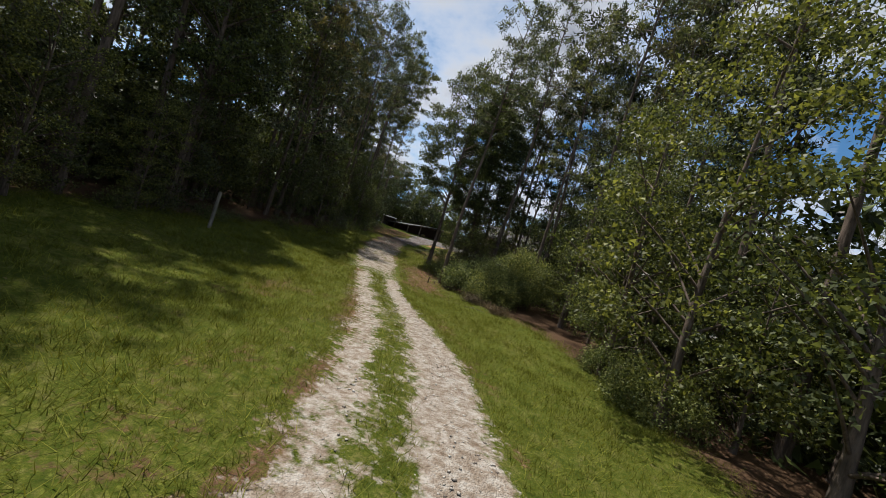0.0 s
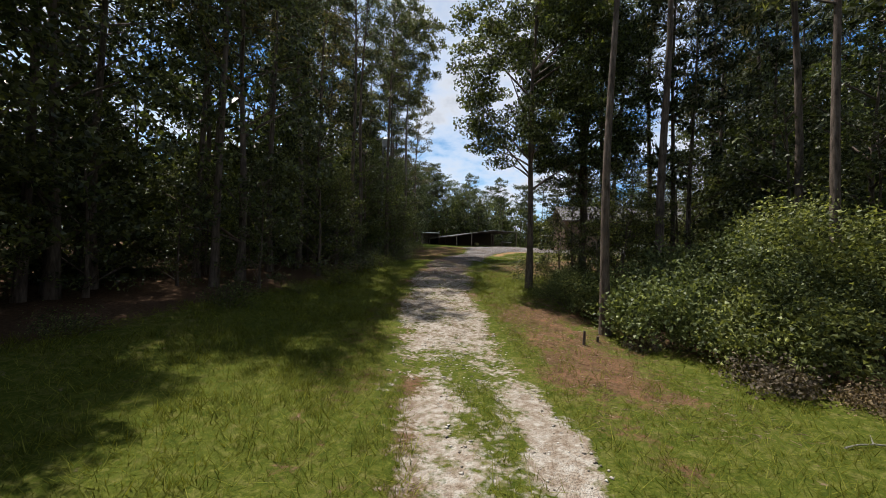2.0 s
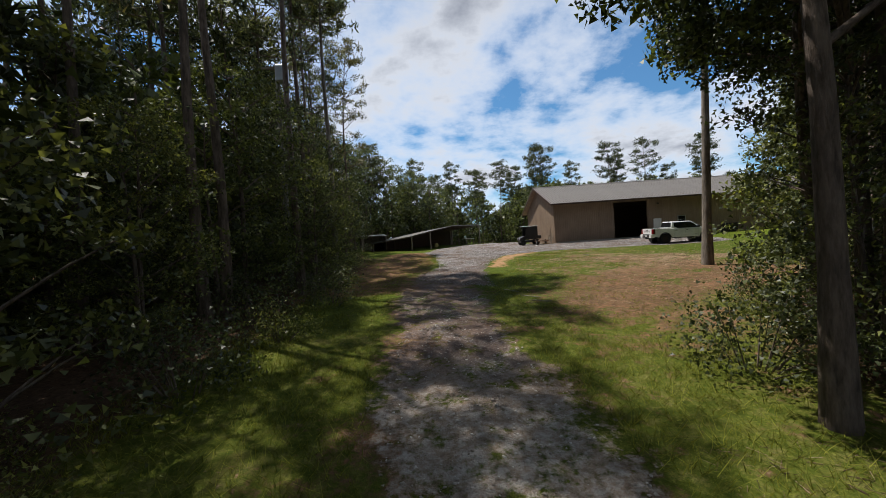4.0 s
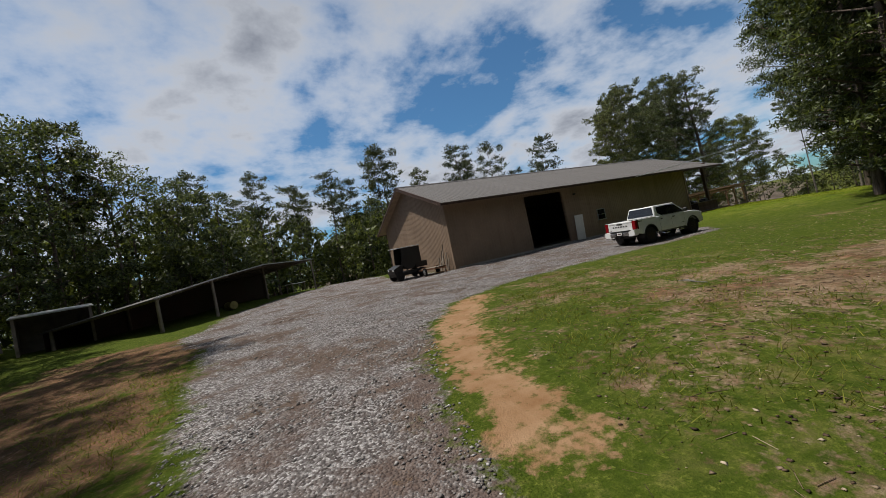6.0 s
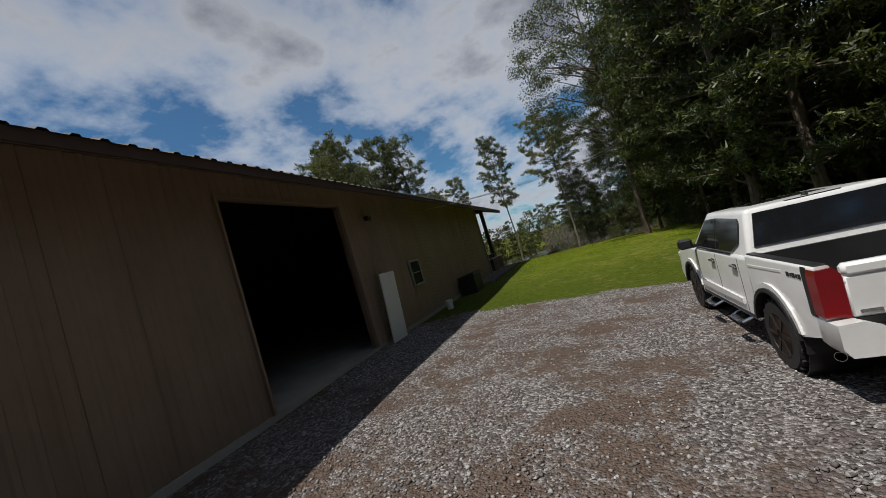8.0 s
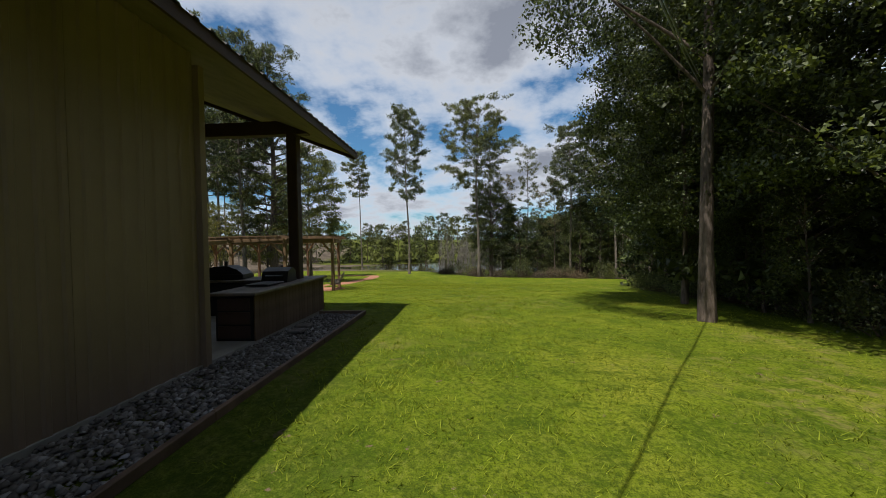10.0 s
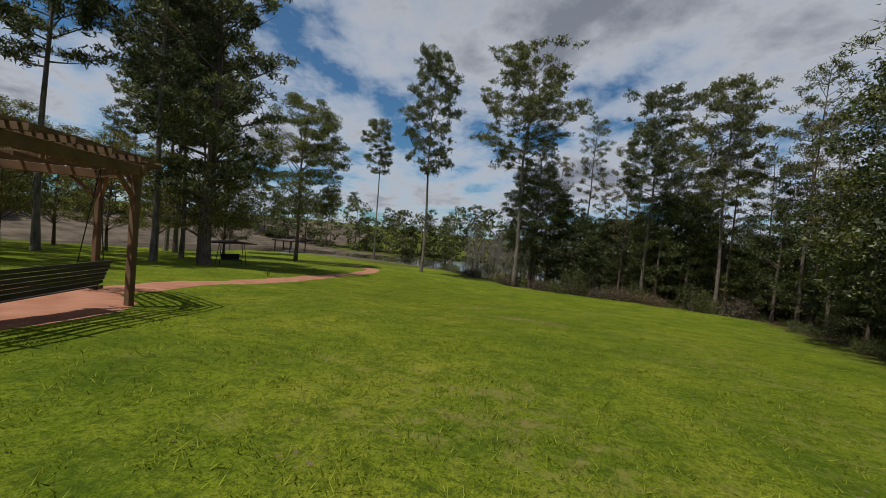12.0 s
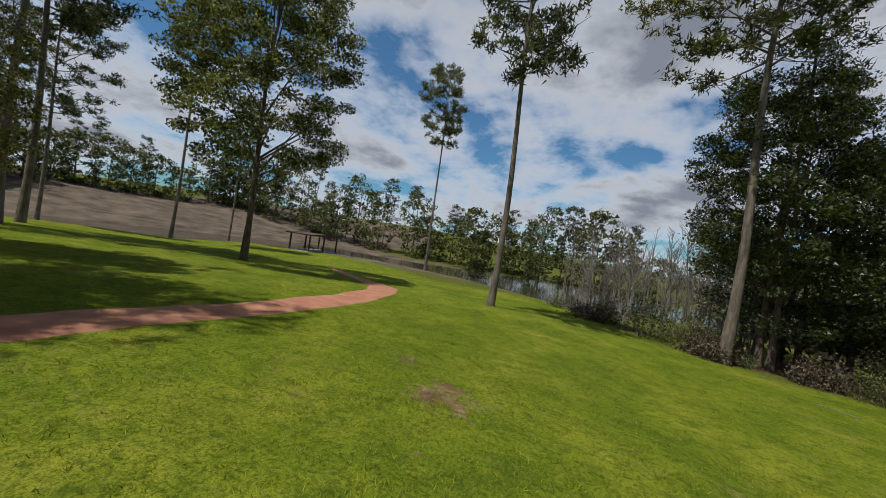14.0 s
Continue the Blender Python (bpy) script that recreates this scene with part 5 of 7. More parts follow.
def pickup():
    root = thing("pickup_truck", on_slope(22.0, 26.60, -1.8), "white double-cab pickup truck parked on the gravel", "pickup truck")
    root.scale = (0.985, 0.985, 0.985)
    W, CAB = 0.985, -1.26
    rear, fore = arch(-1.80, 0.56, 0.56), arch(1.93, 0.55, 0.56)
    body = [(CAB, 0.50), (CAB, 1.365), (0.4, 1.355), (1.30, 1.345), (1.72, 1.345), (2.35, 1.30), (2.72, 1.23), (2.90, 1.10), (2.95, 0.92), (2.95, 0.70), (2.80, 0.56), *fore[::-1], (1.34, 0.47), (CAB + 0.03, 0.47)]
    smooth_paint(part("body", pressed(body, 2 * W, 0.9, 0.06), M_WHITE, root))
    side = [(-2.93, 0.70), (-2.955, 1.10), (-2.95, 1.40), (CAB - 0.012, 1.395), (CAB - 0.012, 0.50), *rear[::-1]]
    for y in (-W + 0.07, W - 0.07):
        smooth_paint(part("bed_side", pressed(side, 0.14, 0.9, 0.035), M_WHITE, root, at=Matrix.Translation((0, y, 0))))
    part("bed_floor", boxed(-2.1, 0, 0.80, 1.68, 1.72, 0.08), M_BLACK, root)
    part("bed_liner", box(boxed(CAB - 0.05, 0, 1.10, 0.06, 1.72, 0.56), -2.1, 0, 0.86, 1.66, 1.68, 0.03), M_BLACK, root)
    for s in (-1, 1):
        part("bed_rail_cap", boxed(-2.10, s * (W - 0.075), 1.402, 1.66, 0.10, 0.022, bevel=0.008), M_BLACK, root)
    smooth_paint(part("cabin", cabin((CAB, 1.72, W - 0.035, 1.28), (-1.07, 0.66, 0.80, 1.985)), M_WHITE, root), 50)
    for s in (-1, 1):
        def sp(x, z):
            f = (z - 1.28) / 0.705
            return (x, s * ((W - 0.035) * (1 - f) + 0.80 * f), z)
        pane([sp(0.10, 1.385), sp(1.30, 1.385), sp(1.20, 1.46), sp(0.66, 1.86), sp(0.10, 1.89)][::s], (0, s, 0.3), "front_side_window", root)
        pane([sp(-0.66, 1.385), sp(0.05, 1.385), sp(0.05, 1.89), sp(-0.86, 1.87), sp(-0.93, 1.80), sp(-0.93, 1.52)][::s], (0, s, 0.3), "rear_side_window", root)
        pane([sp(0.045, 1.385), sp(0.105, 1.385), sp(0.105, 1.89), sp(0.045, 1.89)][::s], (0, s * 0.9, 0.25), "door_pillar", root, M_BLACK)
        part("window_trim", boxed(0.30, s * (W - 0.012), 1.372, 1.95, 0.02, 0.018), M_BLACK, root)
        for x in (0.075, 1.24, -0.93):
            part("door_gap", boxed(x, s * (W + 0.0005), 0.93, 0.006, 0.006, 0.80), M_DARKMETAL, root)
        for x in (-0.78, 0.24):
            grip = part("door_handle", boxed(x, s * (W + 0.032), 1.195, 0.22, 0.03, 0.042, bevel=0.012), M_CHROME, root)
            part("handle_cup", boxed(x, s * (W + 0.004), 1.185, 0.15, 0.012, 0.075, bevel=0.004), M_DARKMETAL, grip)
        smooth_paint(part("door_moulding", prism([(-0.86, 0.64), (1.18, 0.64), (1.18, 0.745), (1.02, 0.755), (-0.86, 0.72)], 0.035), M_WHITE, root, at=Matrix.Translation((0, s * (W + 0.012), 0))))
        part("moulding_badge", boxed(1.0, s * (W + 0.032), 0.765, 0.26, 0.006, 0.022), M_CHROME, root)
        part("side_sill", boxed(0.05, s * (W - 0.02), 0.50, 2.5, 0.05, 0.08, bevel=0.02), M_BLACK, root)
        for x in (-0.62, 0.66):
            bm = bmesh.new()
            rod(bm, (x - 0.22, s * (W + 0.10), 0.37), (x + 0.22, s * (W + 0.10), 0.37), 0.025, sides=8)
            rod(bm, (x - 0.22, s * (W + 0.10), 0.37), (x - 0.27, s * W * 0.86, 0.48), 0.022, sides=8)
            rod(bm, (x + 0.22, s * (W + 0.10), 0.37), (x + 0.27, s * W * 0.86, 0.48), 0.022, sides=8)
            box(bm, x, s * (W + 0.10), 0.385, 0.36, 0.09, 0.02)
            part("side_step", bm, M_CHROME, root)
        mir = part("mirror", boxed(1.16, s * (W + 0.17), 1.47, 0.15, 0.25, 0.20, bevel=0.045), M_BLACK, root)
        part("mirror_arm", boxed(1.17, s * (W + 0.03), 1.40, 0.07, 0.14, 0.06), M_BLACK, mir)
        for cx, z0 in ((-1.80, 0.60), (1.93, 0.60)):
            smooth_paint(part("fender_flare", flare(cx, 0.575, 0.645, z0, 0.03), M_WHITE, root, at=Matrix.Translation((0, s * (W + 0.008), 0))))
            part("wheel_arch_trim", flare(cx, 0.53, 0.582, 0.52, 0.075), M_BLACK, root, at=Matrix.Translation((0, s * (W + 0.008), 0)))
            well = lathe([(0.535, -0.26), (0.545, -0.26), (0.545, 0.26), (0.535, 0.26)], 28, "y", True)
            part("wheel_well", well, M_BLACK, root, at=Matrix.Translation((cx, s * 0.70, 0.46)))
            wheel(root, cx, s * 0.845, 0.43, 0.29, s, M_BRONZE)
        lens = [(s * 0.80, 0.89), (s * (W + 0.012), 0.91), (s * (W + 0.014), 1.30), (s * (W + 0.004), 1.37), (s * 0.85, 1.375), (s * 0.80, 1.30)]
        smooth_paint(part("tail_light", prism(lens, 0.17, "x"), M_RED, root, "dark red tail light", at=Matrix.Translation((-2.895, 0, 0))))
        part("lens_surround", prism([(s * (W + 0.002), 0.88), (s * (W + 0.010), 0.90), (s * (W + 0.010), 1.34), (s * (W + 0.002), 1.39)], 0.10, "x"), M_BLACK, root, at=Matrix.Translation((-2.77, 0, 0)))
        part("head_light", boxed(2.84, s * (W - 0.17), 1.10, 0.2, 0.34, 0.14, bevel=0.03), M_LAMP, root)
        smooth_paint(part("bumper_end", prism([(s * 0.62, 0.56), (s * 0.93, 0.56), (s * 0.985, 0.64), (s * 0.985, 0.87), (s * 0.80, 0.885), (s * 0.62, 0.80)], 0.34, "x"), M_WHITE, root, at=Matrix.Translation((-2.95, 0, 0))))
        part("mud_flap", boxed(-2.36, s * 0.84, 0.50, 0.02, 0.28, 0.28), M_BLACK, root)
        for i, wdt in enumerate((0.05, 0.035, 0.05, 0.035, 0.05)):
            part("badge_bar", boxed(-2.66 + i * 0.062, s * (W + 0.002), 1.275, wdt, 0.008, 0.05 - 0.012 * (i % 2)), M_BLACK, root)
        part("bed_crease", boxed(-1.78, s * (W + 0.001), 1.27, 0.95, 0.008, 0.035, pose(0, 0, 0, 0, 2), bevel=0.003), M_WHITE, root)
    pane([(1.68, -0.85, 1.38), (1.68, 0.85, 1.38), (0.75, 0.70, 1.92), (0.75, -0.70, 1.92)], (0.6, 0, 0.8), "windshield", root)
    pane([(CAB + 0.05, 0.83, 1.47), (CAB + 0.05, -0.83, 1.47), (-1.088, -0.72, 1.91), (-1.088, 0.72, 1.91)], (-1, 0, 0.25), "rear_window", root)
    part("high_brake_light", boxed(-1.02, 0, 1.972, 0.05, 0.62, 0.03, bevel=0.008), M_GLASS, root)
    part("sunroof", boxed(0.05, 0, 1.985, 0.75, 0.95, 0.012), M_GLASS, root)
    part("roof_antenna", prism([(-0.92, 1.98), (-0.74, 1.98), (-0.90, 2.045)], 0.03), M_BLACK, root)
    gate = smooth_paint(part("tailgate", box(box(boxed(-2.935, 0, 1.08, 0.10, 1.59, 0.40, bevel=0.02), -2.95, 0, 1.335, 0.10, 1.59, 0.125, bevel=0.03), -2.925, 0, 1.26, 0.09, 1.59, 0.10, pose(0, 0, 0, 0, 12)), M_WHITE, root))
    part("gate_handle", boxed(-2.995, 0, 1.29, 0.03, 0.32, 0.065, bevel=0.012), M_CHROME, gate)
    part("handle_recess", boxed(-2.985, 0, 1.285, 0.03, 0.38, 0.095, bevel=0.012), M_BLACK, gate)
    for i in range(6):
        part("embossed_bar", boxed(-2.988, 0.43 - i * 0.172, 1.13, 0.010, 0.105, 0.075, bevel=0.003), M_DARKMETAL, gate)
    part("gate_badge", boxed(-2.99, 0.66, 0.94, 0.012, 0.16, 0.03), M_CHROME, gate)
    part("gate_lower_trim", boxed(-2.95, 0, 0.845, 0.08, 1.58, 0.07), M_BLACK, root)
    bump = part("rear_bumper", boxed(-3.0, 0, 0.69, 0.20, 1.30, 0.22, bevel=0.03), M_DARKMETAL, root)
    for y in (-0.46, 0.46):
        part("bumper_face", boxed(-3.10, y, 0.68, 0.02, 0.42, 0.16, bevel=0.006), M_CHROME, bump)
    plate = part("number_plate", boxed(-3.11, 0, 0.74, 0.015, 0.31, 0.155), M_PLATE, bump)
    part("plate_bar", boxed(-3.12, 0, 0.74, 0.006, 0.22, 0.05), M_TRIM, plate)
    part("tow_hitch", boxed(-3.05, 0, 0.52, 0.25, 0.08, 0.08), M_BLACK, root)
    part("exhaust_tip", lathe([(0.045, -0.12), (0.05, -0.12), (0.05, 0.12), (0.045, 0.12)], 14, "y", True), M_CHROME, root, at=pose(-2.62, 0.80, 0.44, 0, 0, 60))
    part("chassis", box(boxed(-0.2, 0, 0.50, 5.2, 1.1, 0.16), -1.80, 0, 0.44, 0.16, 1.5, 0.16), M_BLACK, root)
    part("front_bumper", boxed(2.96, 0, 0.72, 0.16, 1.9, 0.26, bevel=0.04), M_BLACK, root)
    part("grille", boxed(2.93, 0, 1.02, 0.06, 1.3, 0.34, bevel=0.02), M_BLACK, root)


pickup()


# ---------------------------------------------------------------- barn yard: other things
def buggy():
    root = thing("utility_vehicle", on_slope(10.75, 38.3, 184, 1.0), "dark green utility buggy with flat roof by the barn", "buggy")
    root.scale = (0.9, 1.0, 1.08)
    part("chassis", boxed(0, 0, 0.42, 2.7, 1.30, 0.22, bevel=0.03), M_BLACK, root)
    part("hood", prism([(0.75, 0.5), (1.42, 0.5), (1.44, 0.82), (0.85, 1.02), (0.70, 1.02)], 1.25), M_DARKMETAL, root)
    part("cargo_bed", boxed(-1.0, 0, 0.84, 1.0, 1.38, 0.36, bevel=0.02), M_DARKMETAL, root)
    for y in (-0.33, 0.33):
        seat = part("seat", boxed(-0.18, y, 0.74, 0.5, 0.56, 0.18, bevel=0.05), M_BLACK, root)
        part("backrest", boxed(-0.44, y, 1.06, 0.12, 0.54, 0.56, bevel=0.05), M_BLACK, seat)
    part("roof", boxed(-0.05, 0, 2.12, 2.05, 1.50, 0.05, bevel=0.015), M_STEEL, root, "thin pale metal roof")
    part("rear_panel", boxed(-0.52, 0, 1.55, 0.03, 1.3, 1.05), M_BLACK, root)
    # black sheets added over both sides to make the cab read dark
    for y in (-0.66, 0.66):
        part("side_curtain", prism([(-1.02, 0.95), (0.35, 0.62), (0.62, 1.05), (0.56, 2.08), (-1.02, 2.08)], 0.02), M_BLACK, root, "black sheet closing the cab side", at=Matrix.Translation((0, y, 0)))
    for x0, x1 in ((0.72, 0.55), (-0.52, -0.58)):
        for y in (-0.64, 0.64):
            part("roof_post", rod(bmesh.new(), (x0, y, 0.6), (x1, y * 0.97, 2.12), 0.028), M_BLACK, root)
    part("steering_wheel", lathe([(0.15, -0.012), (0.18, -0.012), (0.18, 0.012), (0.15, 0.012)], 16, "z", True), M_BLACK, root, at=pose(0.42, 0.33, 1.08, 0, -55, 0))
    for y in (-0.42, 0.42):
        part("head_lamp", boxed(1.43, y, 0.76, 0.03, 0.2, 0.1), M_LAMP, root)
    for x in (-0.95, 1.0):
        for s in (-1, 1):
            wheel(root, x, s * 0.60, 0.31, 0.25, s, M_DARKMETAL)


def trailer():
    root = thing("utility_trailer", on_slope(11.75, 36.2, 98, 1.0), "low flatbed utility trailer with dark timber deck", "trailer")
    root.scale = (0.66, 0.66, 0.9)
    part("frame", box(box(boxed(0, -0.66, 0.48, 3.2, 0.08, 0.10), 0, 0.66, 0.48, 3.2, 0.08, 0.10), 1.58, 0, 0.48, 0.08, 1.3, 0.10), M_RUST, root)
    for i in range(7):
        part("deck_board", boxed(0, -0.55 + i * 0.183, 0.545, 3.1, 0.17, 0.035), M_WOOD_GREY, root)
    part("drawbar", beam(beam(bmesh.new(), (-1.55, -0.6, 0.46), (-2.6, 0, 0.42), 0.06, 0.08), (-1.55, 0.6, 0.46), (-2.6, 0, 0.42), 0.06, 0.08), M_RUST, root)
    part("jack_stand", rod(bmesh.new(), (-2.5, 0, 0.0), (-2.5, 0, 0.6), 0.03), M_RUST, root)
    for s in (-1, 1):
        wheel(root, 0.2, s * 0.80, 0.30, 0.18, s, M_STEEL)
        part("mudguard", boxed(0.2, s * 0.80, 0.64, 0.75, 0.2, 0.03), M_RUST, root)


buggy()
trailer()

for i, (y, ln, lean) in enumerate(((35.75, 0.9, 0.25), (35.95, 1.3, 0.2), (36.15, 0.75, 0.35), (36.35, 1.9, 0.22), (36.5, 1.1, 0.4), (36.75, 1.5, 0.25), (36.95, 0.8, 0.3), (37.2, 1.0, 0.22))):
    z = ground_at(13.0, y)
    root = thing("lumber_offcut", pose(12.98 - lean, y, z), "weathered timber offcut leaning against the metal wall", "lumber", "leaning offcuts")
    part("board", beam(bmesh.new(), (0, 0, 0), (lean - 0.02, 0.1 * math.sin(i * 2.1), ln), 0.05 + 0.03 * (i % 3), 0.05), M_WOOD_GREY, root)
for i, (x, y, a, ln) in enumerate(((12.3, 35.7, 20, 1.3), (12.0, 35.95, 35, 0.9), (12.5, 36.3, 10, 1.1))):
    root = thing("lumber_offcut", pose(x, y, ground_at(x, y) + 0.05, 0, 2, a), "pale timber board lying on the ground by the wall", "lumber", "lying offcuts")
    part("board", boxed(0, 0, 0, ln, 0.12, 0.05, bevel=0.005), M_WOOD, root)

white_sheet = thing("white_panel", pose(25.0, 35.08, ground_at(25.0, 35.0) - 0.02, 4, 0, 0), "white rectangular board leaning beside the doorway", "board")
part("sheet", boxed(0, 0, 1.03, 0.92, 0.04, 2.06, bevel=0.006), M_PLATE, white_sheet)
win = thing("wall_window", pose(28.1, 35.33, -0.25), "dark window with pale frame in the metal wall", "window", kind="structure")
part("glass", boxed(0, 0, 0, 0.84, 0.03, 0.84), M_GLASS, win)
for x, z, sx, sz in ((-0.45, 0, 0.07, 0.98), (0.45, 0, 0.07, 0.98), (0, 0.45, 0.9, 0.07), (0, -0.45, 0.9, 0.07), (0, 0, 0.85, 0.03)):
    part("frame", boxed(x, -0.012, z, sx, 0.06, sz), M_STEEL, win)
crate = thing("dark_bin", pose(33.3, 34.85, ground_at(33.3, 34.8)), "wide dark storage bin standing against the barn wall", "bin")
part("box_shell", boxed(0, 0, 0.40, 1.5, 0.8, 0.8, bevel=0.03), M_BLACK, crate)
part("lid", prism([(-0.44, 0.82), (0.44, 0.82), (0.40, 0.88), (-0.40, 1.0)], 1.56, "x"), M_BLACK, crate)
bucket = thing("bucket", pose(29.2, 34.8, ground_at(29.2, 34.8)), "pale plastic bucket on the gravel by the wall", "bucket")
part("shell", lathe([(0.12, 0), (0.15, 0.34), (0.158, 0.34), (0.158, 0.36), (0.14, 0.36)], 16, "z"), M_PLATE, bucket)
lampw = thing("wall_lamp", pose(25.3, 35.28, 1.8), "small dark flood lamp on the barn wall", "wall lamp")
part("head", boxed(0, -0.1, 0, 0.22, 0.14, 0.14, pose(0, 0, 0, 25), bevel=0.02), M_BLACK, lampw)
part("bracket", boxed(0, -0.02, 0.02, 0.1, 0.06, 0.1), M_BLACK, lampw)
rod_in = thing("metal_pipe", pose(22.0, 40.5, FLOOR + 1.35), "pale metal rail inside the dark barn", "pipe")
part("bar", rod(bmesh.new(), (-0.7, 0, 0), (0.7, 0, 0.0), 0.025), M_STEEL, rod_in)
for x in (-0.65, 0.65):
    part("stand_leg", rod(bmesh.new(), (x, 0, 0), (x, 0, -1.35), 0.02), M_DARKMETAL, rod_in)


# ---------------------------------------------------------------- sheds left of the yard
def shed():
    root = thing("pole_shed", Matrix(), "low open pole shed with thin metal roof at the yard's edge", "shed")
    a, k1, k2, e = Vector((-3.6, 34.9, -0.12)), Vector((-1.4, 39.3, 0.56)), Vector((1.75, 45.6, 1.38)), Vector((7.0, 56.0, 1.80))
    deep = Vector((-5.2, 2.6, -0.5))
    for p, q in ((a, k1), (k1, k2), (k2, e)):
        bm = bmesh.new()
        top = [p, q, q + deep, p + deep]
        vs = [bm.verts.new(v) for v in top] + [bm.verts.new(v - Vector((0, 0, 0.05))) for v in top]
        for f in ((0, 1, 2, 3), (7, 6, 5, 4), (0, 4, 5, 1), (1, 5, 6, 2), (2, 6, 7, 3), (3, 7, 4, 0)):
            bm.faces.new([vs[i] for i in f])
        bmesh.ops.recalc_face_normals(bm, faces=bm.faces)
        part("roof_sheet", bm, M_ROOF, root)
        # dark sheet added below the roof to paint in the shade there
        bm = bmesh.new()
        bm.faces.new([bm.verts.new(v - Vector((0, 0, 0.056))) for v in (p + deep * 0.01, q + deep * 0.01, q + deep * 0.99, p + deep * 0.99)][::-1])
        bmesh.ops.solidify(bm, geom=list(bm.faces), thickness=0.012)
        part("roof_lining", bm, M_TRIM, root, "dark sheet that stands in for the shade under the roof")
        part("edge_strip", beam(bmesh.new(), p + Vector((0.03, -0.02, 0.0)), q + Vector((0.03, -0.02, 0.0)), 0.03, 0.07), M_STEEL, root, "pale metal edge strip")
        for i in range(6):
            s = p + (q - p) * ((i + 0.5) / 6)
            t = s + deep
            part("rafter", beam(bmesh.new(), s - Vector((0, 0, 0.1)), t - Vector((0, 0, 0.1)), 0.05, 0.10), M_WOOD_GREY, root)
    for p in (a + Vector((0.1, 0.3, 0)), k1, k2 + Vector((0.0, 2.9, 0)), e - Vector((0.3, 0.6, 0))):
        for off in (Vector((-0.05, 0.05, 0)), deep * 0.93):
            s = p + off
            z = ground_at(s.x, s.y)
            part("post", rod(bmesh.new(), (s.x, s.y, z - 0.1), (s.x, s.y, max(z + 0.4, s.z - 0.02)), 0.10, 0.08), M_WOOD_GREY, root)
    bm = bmesh.new()
    for p, q in ((a, k1), (k1, k2), (k2, e)):
        p2, q2 = p + deep * 0.95, q + deep * 0.95
        zp, zq = ground_at(p2.x, p2.y), ground_at(q2.x, q2.y)
        f = [bm.verts.new(v) for v in ((p2.x, p2.y, zp - 0.1), (q2.x, q2.y, zq - 0.1), (q2.x, q2.y, q2.z - 0.08), (p2.x, p2.y, p2.z - 0.08))]
        bm.faces.new(f)
    bmesh.ops.solidify(bm, geom=list(bm.faces), thickness=0.04)
    # dark trim colour deepens the shade at the back of the shed
    part("back_wall", bm, M_TRIM, root)


shed()
table = thing("work_bench", pose(4.6, 54.2, ground_at(4.6, 54.2), 0, 0, 63), "long work bench with pale top under the shed", "bench")
part("bench_top", boxed(0, 0, 0.92, 3.6, 0.7, 0.06), M_PLATE, table)
for x in (-1.6, 1.6):
    for y in (-0.28, 0.28):
        part("leg", boxed(x, y, 0.45, 0.08, 0.08, 0.9), M_WOOD_GREY, table)
drum = thing("barrel", pose(-0.9, 43.6, ground_at(-0.9, 43.6)), "dull yellow barrel lying under the shed roof", "barrel")
part("drum", lathe([(0.27, -0.45), (0.29, -0.43), (0.29, -0.02), (0.30, 0), (0.29, 0.02), (0.29, 0.43), (0.27, 0.45)], 20), plain("dull_yellow_paint", (0.30, 0.26, 0.09), 0.6, vary=0.3), drum, at=pose(0, 0, 0.29, 0, 0, 30))
hut = thing("small_shed", pose(-8.4, 38.4, ground_at(-8.4, 38.4), 0, 0, 18), "small dark lean-to shed at the wood's edge", "shed")
part("roof", boxed(0, 0, 1.9, 3.0, 2.2, 0.06, pose(0, 0, 0, 6)), M_STEEL, hut)
part("back_wall", boxed(0, 0.95, 0.9, 2.7, 0.06, 1.9), M_WOOD_GREY, hut)
for x in (-1.35, 1.35):
    part("side_wall", boxed(x, 0, 0.88, 0.05, 1.9, 1.8), M_WOOD_GREY, hut)
    part("post", boxed(x, -0.95, 0.9, 0.12, 0.12, 1.85), M_WOOD_GREY, hut)


# ---------------------------------------------------------------- porch kitchen
M_WORKTOP = plain("stained_stone_top", (0.20, 0.162, 0.138), 0.6, vary=0.45, scale=2.5, grain=18)
M_SLAB = plain("dark_stepping_stone", (0.15, 0.132, 0.122), 0.9, vary=0.4, scale=5, grain=30)
M_COUNTER = plain("dark_brown_boards", (0.160, 0.100, 0.068), 0.8, vary=0.35, scale=3, grain=40, piece=0.2)
counter = thing("outdoor_counter", pose(0, 0, FLOOR), "long outdoor kitchen counter clad in upright weathered boards", "counter")
part("core", boxed(43.95, 35.72, 0.41, 3.5, 0.72, 0.84), M_BLACK, counter)
n = 22
bd = bmesh.new()
box(bd, 0, 0, 0.42, 0.157, 0.025, 0.86, bevel=0.004)
first = part("board", bd, M_COUNTER, counter, at=Matrix.Translation((42.22 + 0.08, 35.345, 0)))
for i in range(1, n):
    under(new("board", first.data), counter).matrix_basis = Matrix.Translation((42.22 + 0.08 + i * 0.16, 35.345, 0))
for i in range(3):
    part("end_drawer", boxed(42.19, 35.72, 0.17 + i * 0.26, 0.03, 0.62, 0.23, bevel=0.006), M_TRIM, counter)
part("worktop", boxed(43.95, 35.70, 0.885, 3.72, 0.92, 0.055, bevel=0.012), M_WORKTOP, counter)
side_counter = thing("side_counter", pose(0, 0, FLOOR), "dark back counter across the porch holding the smoker", "counter")
part("core", boxed(45.3, 38.1, 0.42, 1.1, 3.0, 0.85), M_BLACK, side_counter)
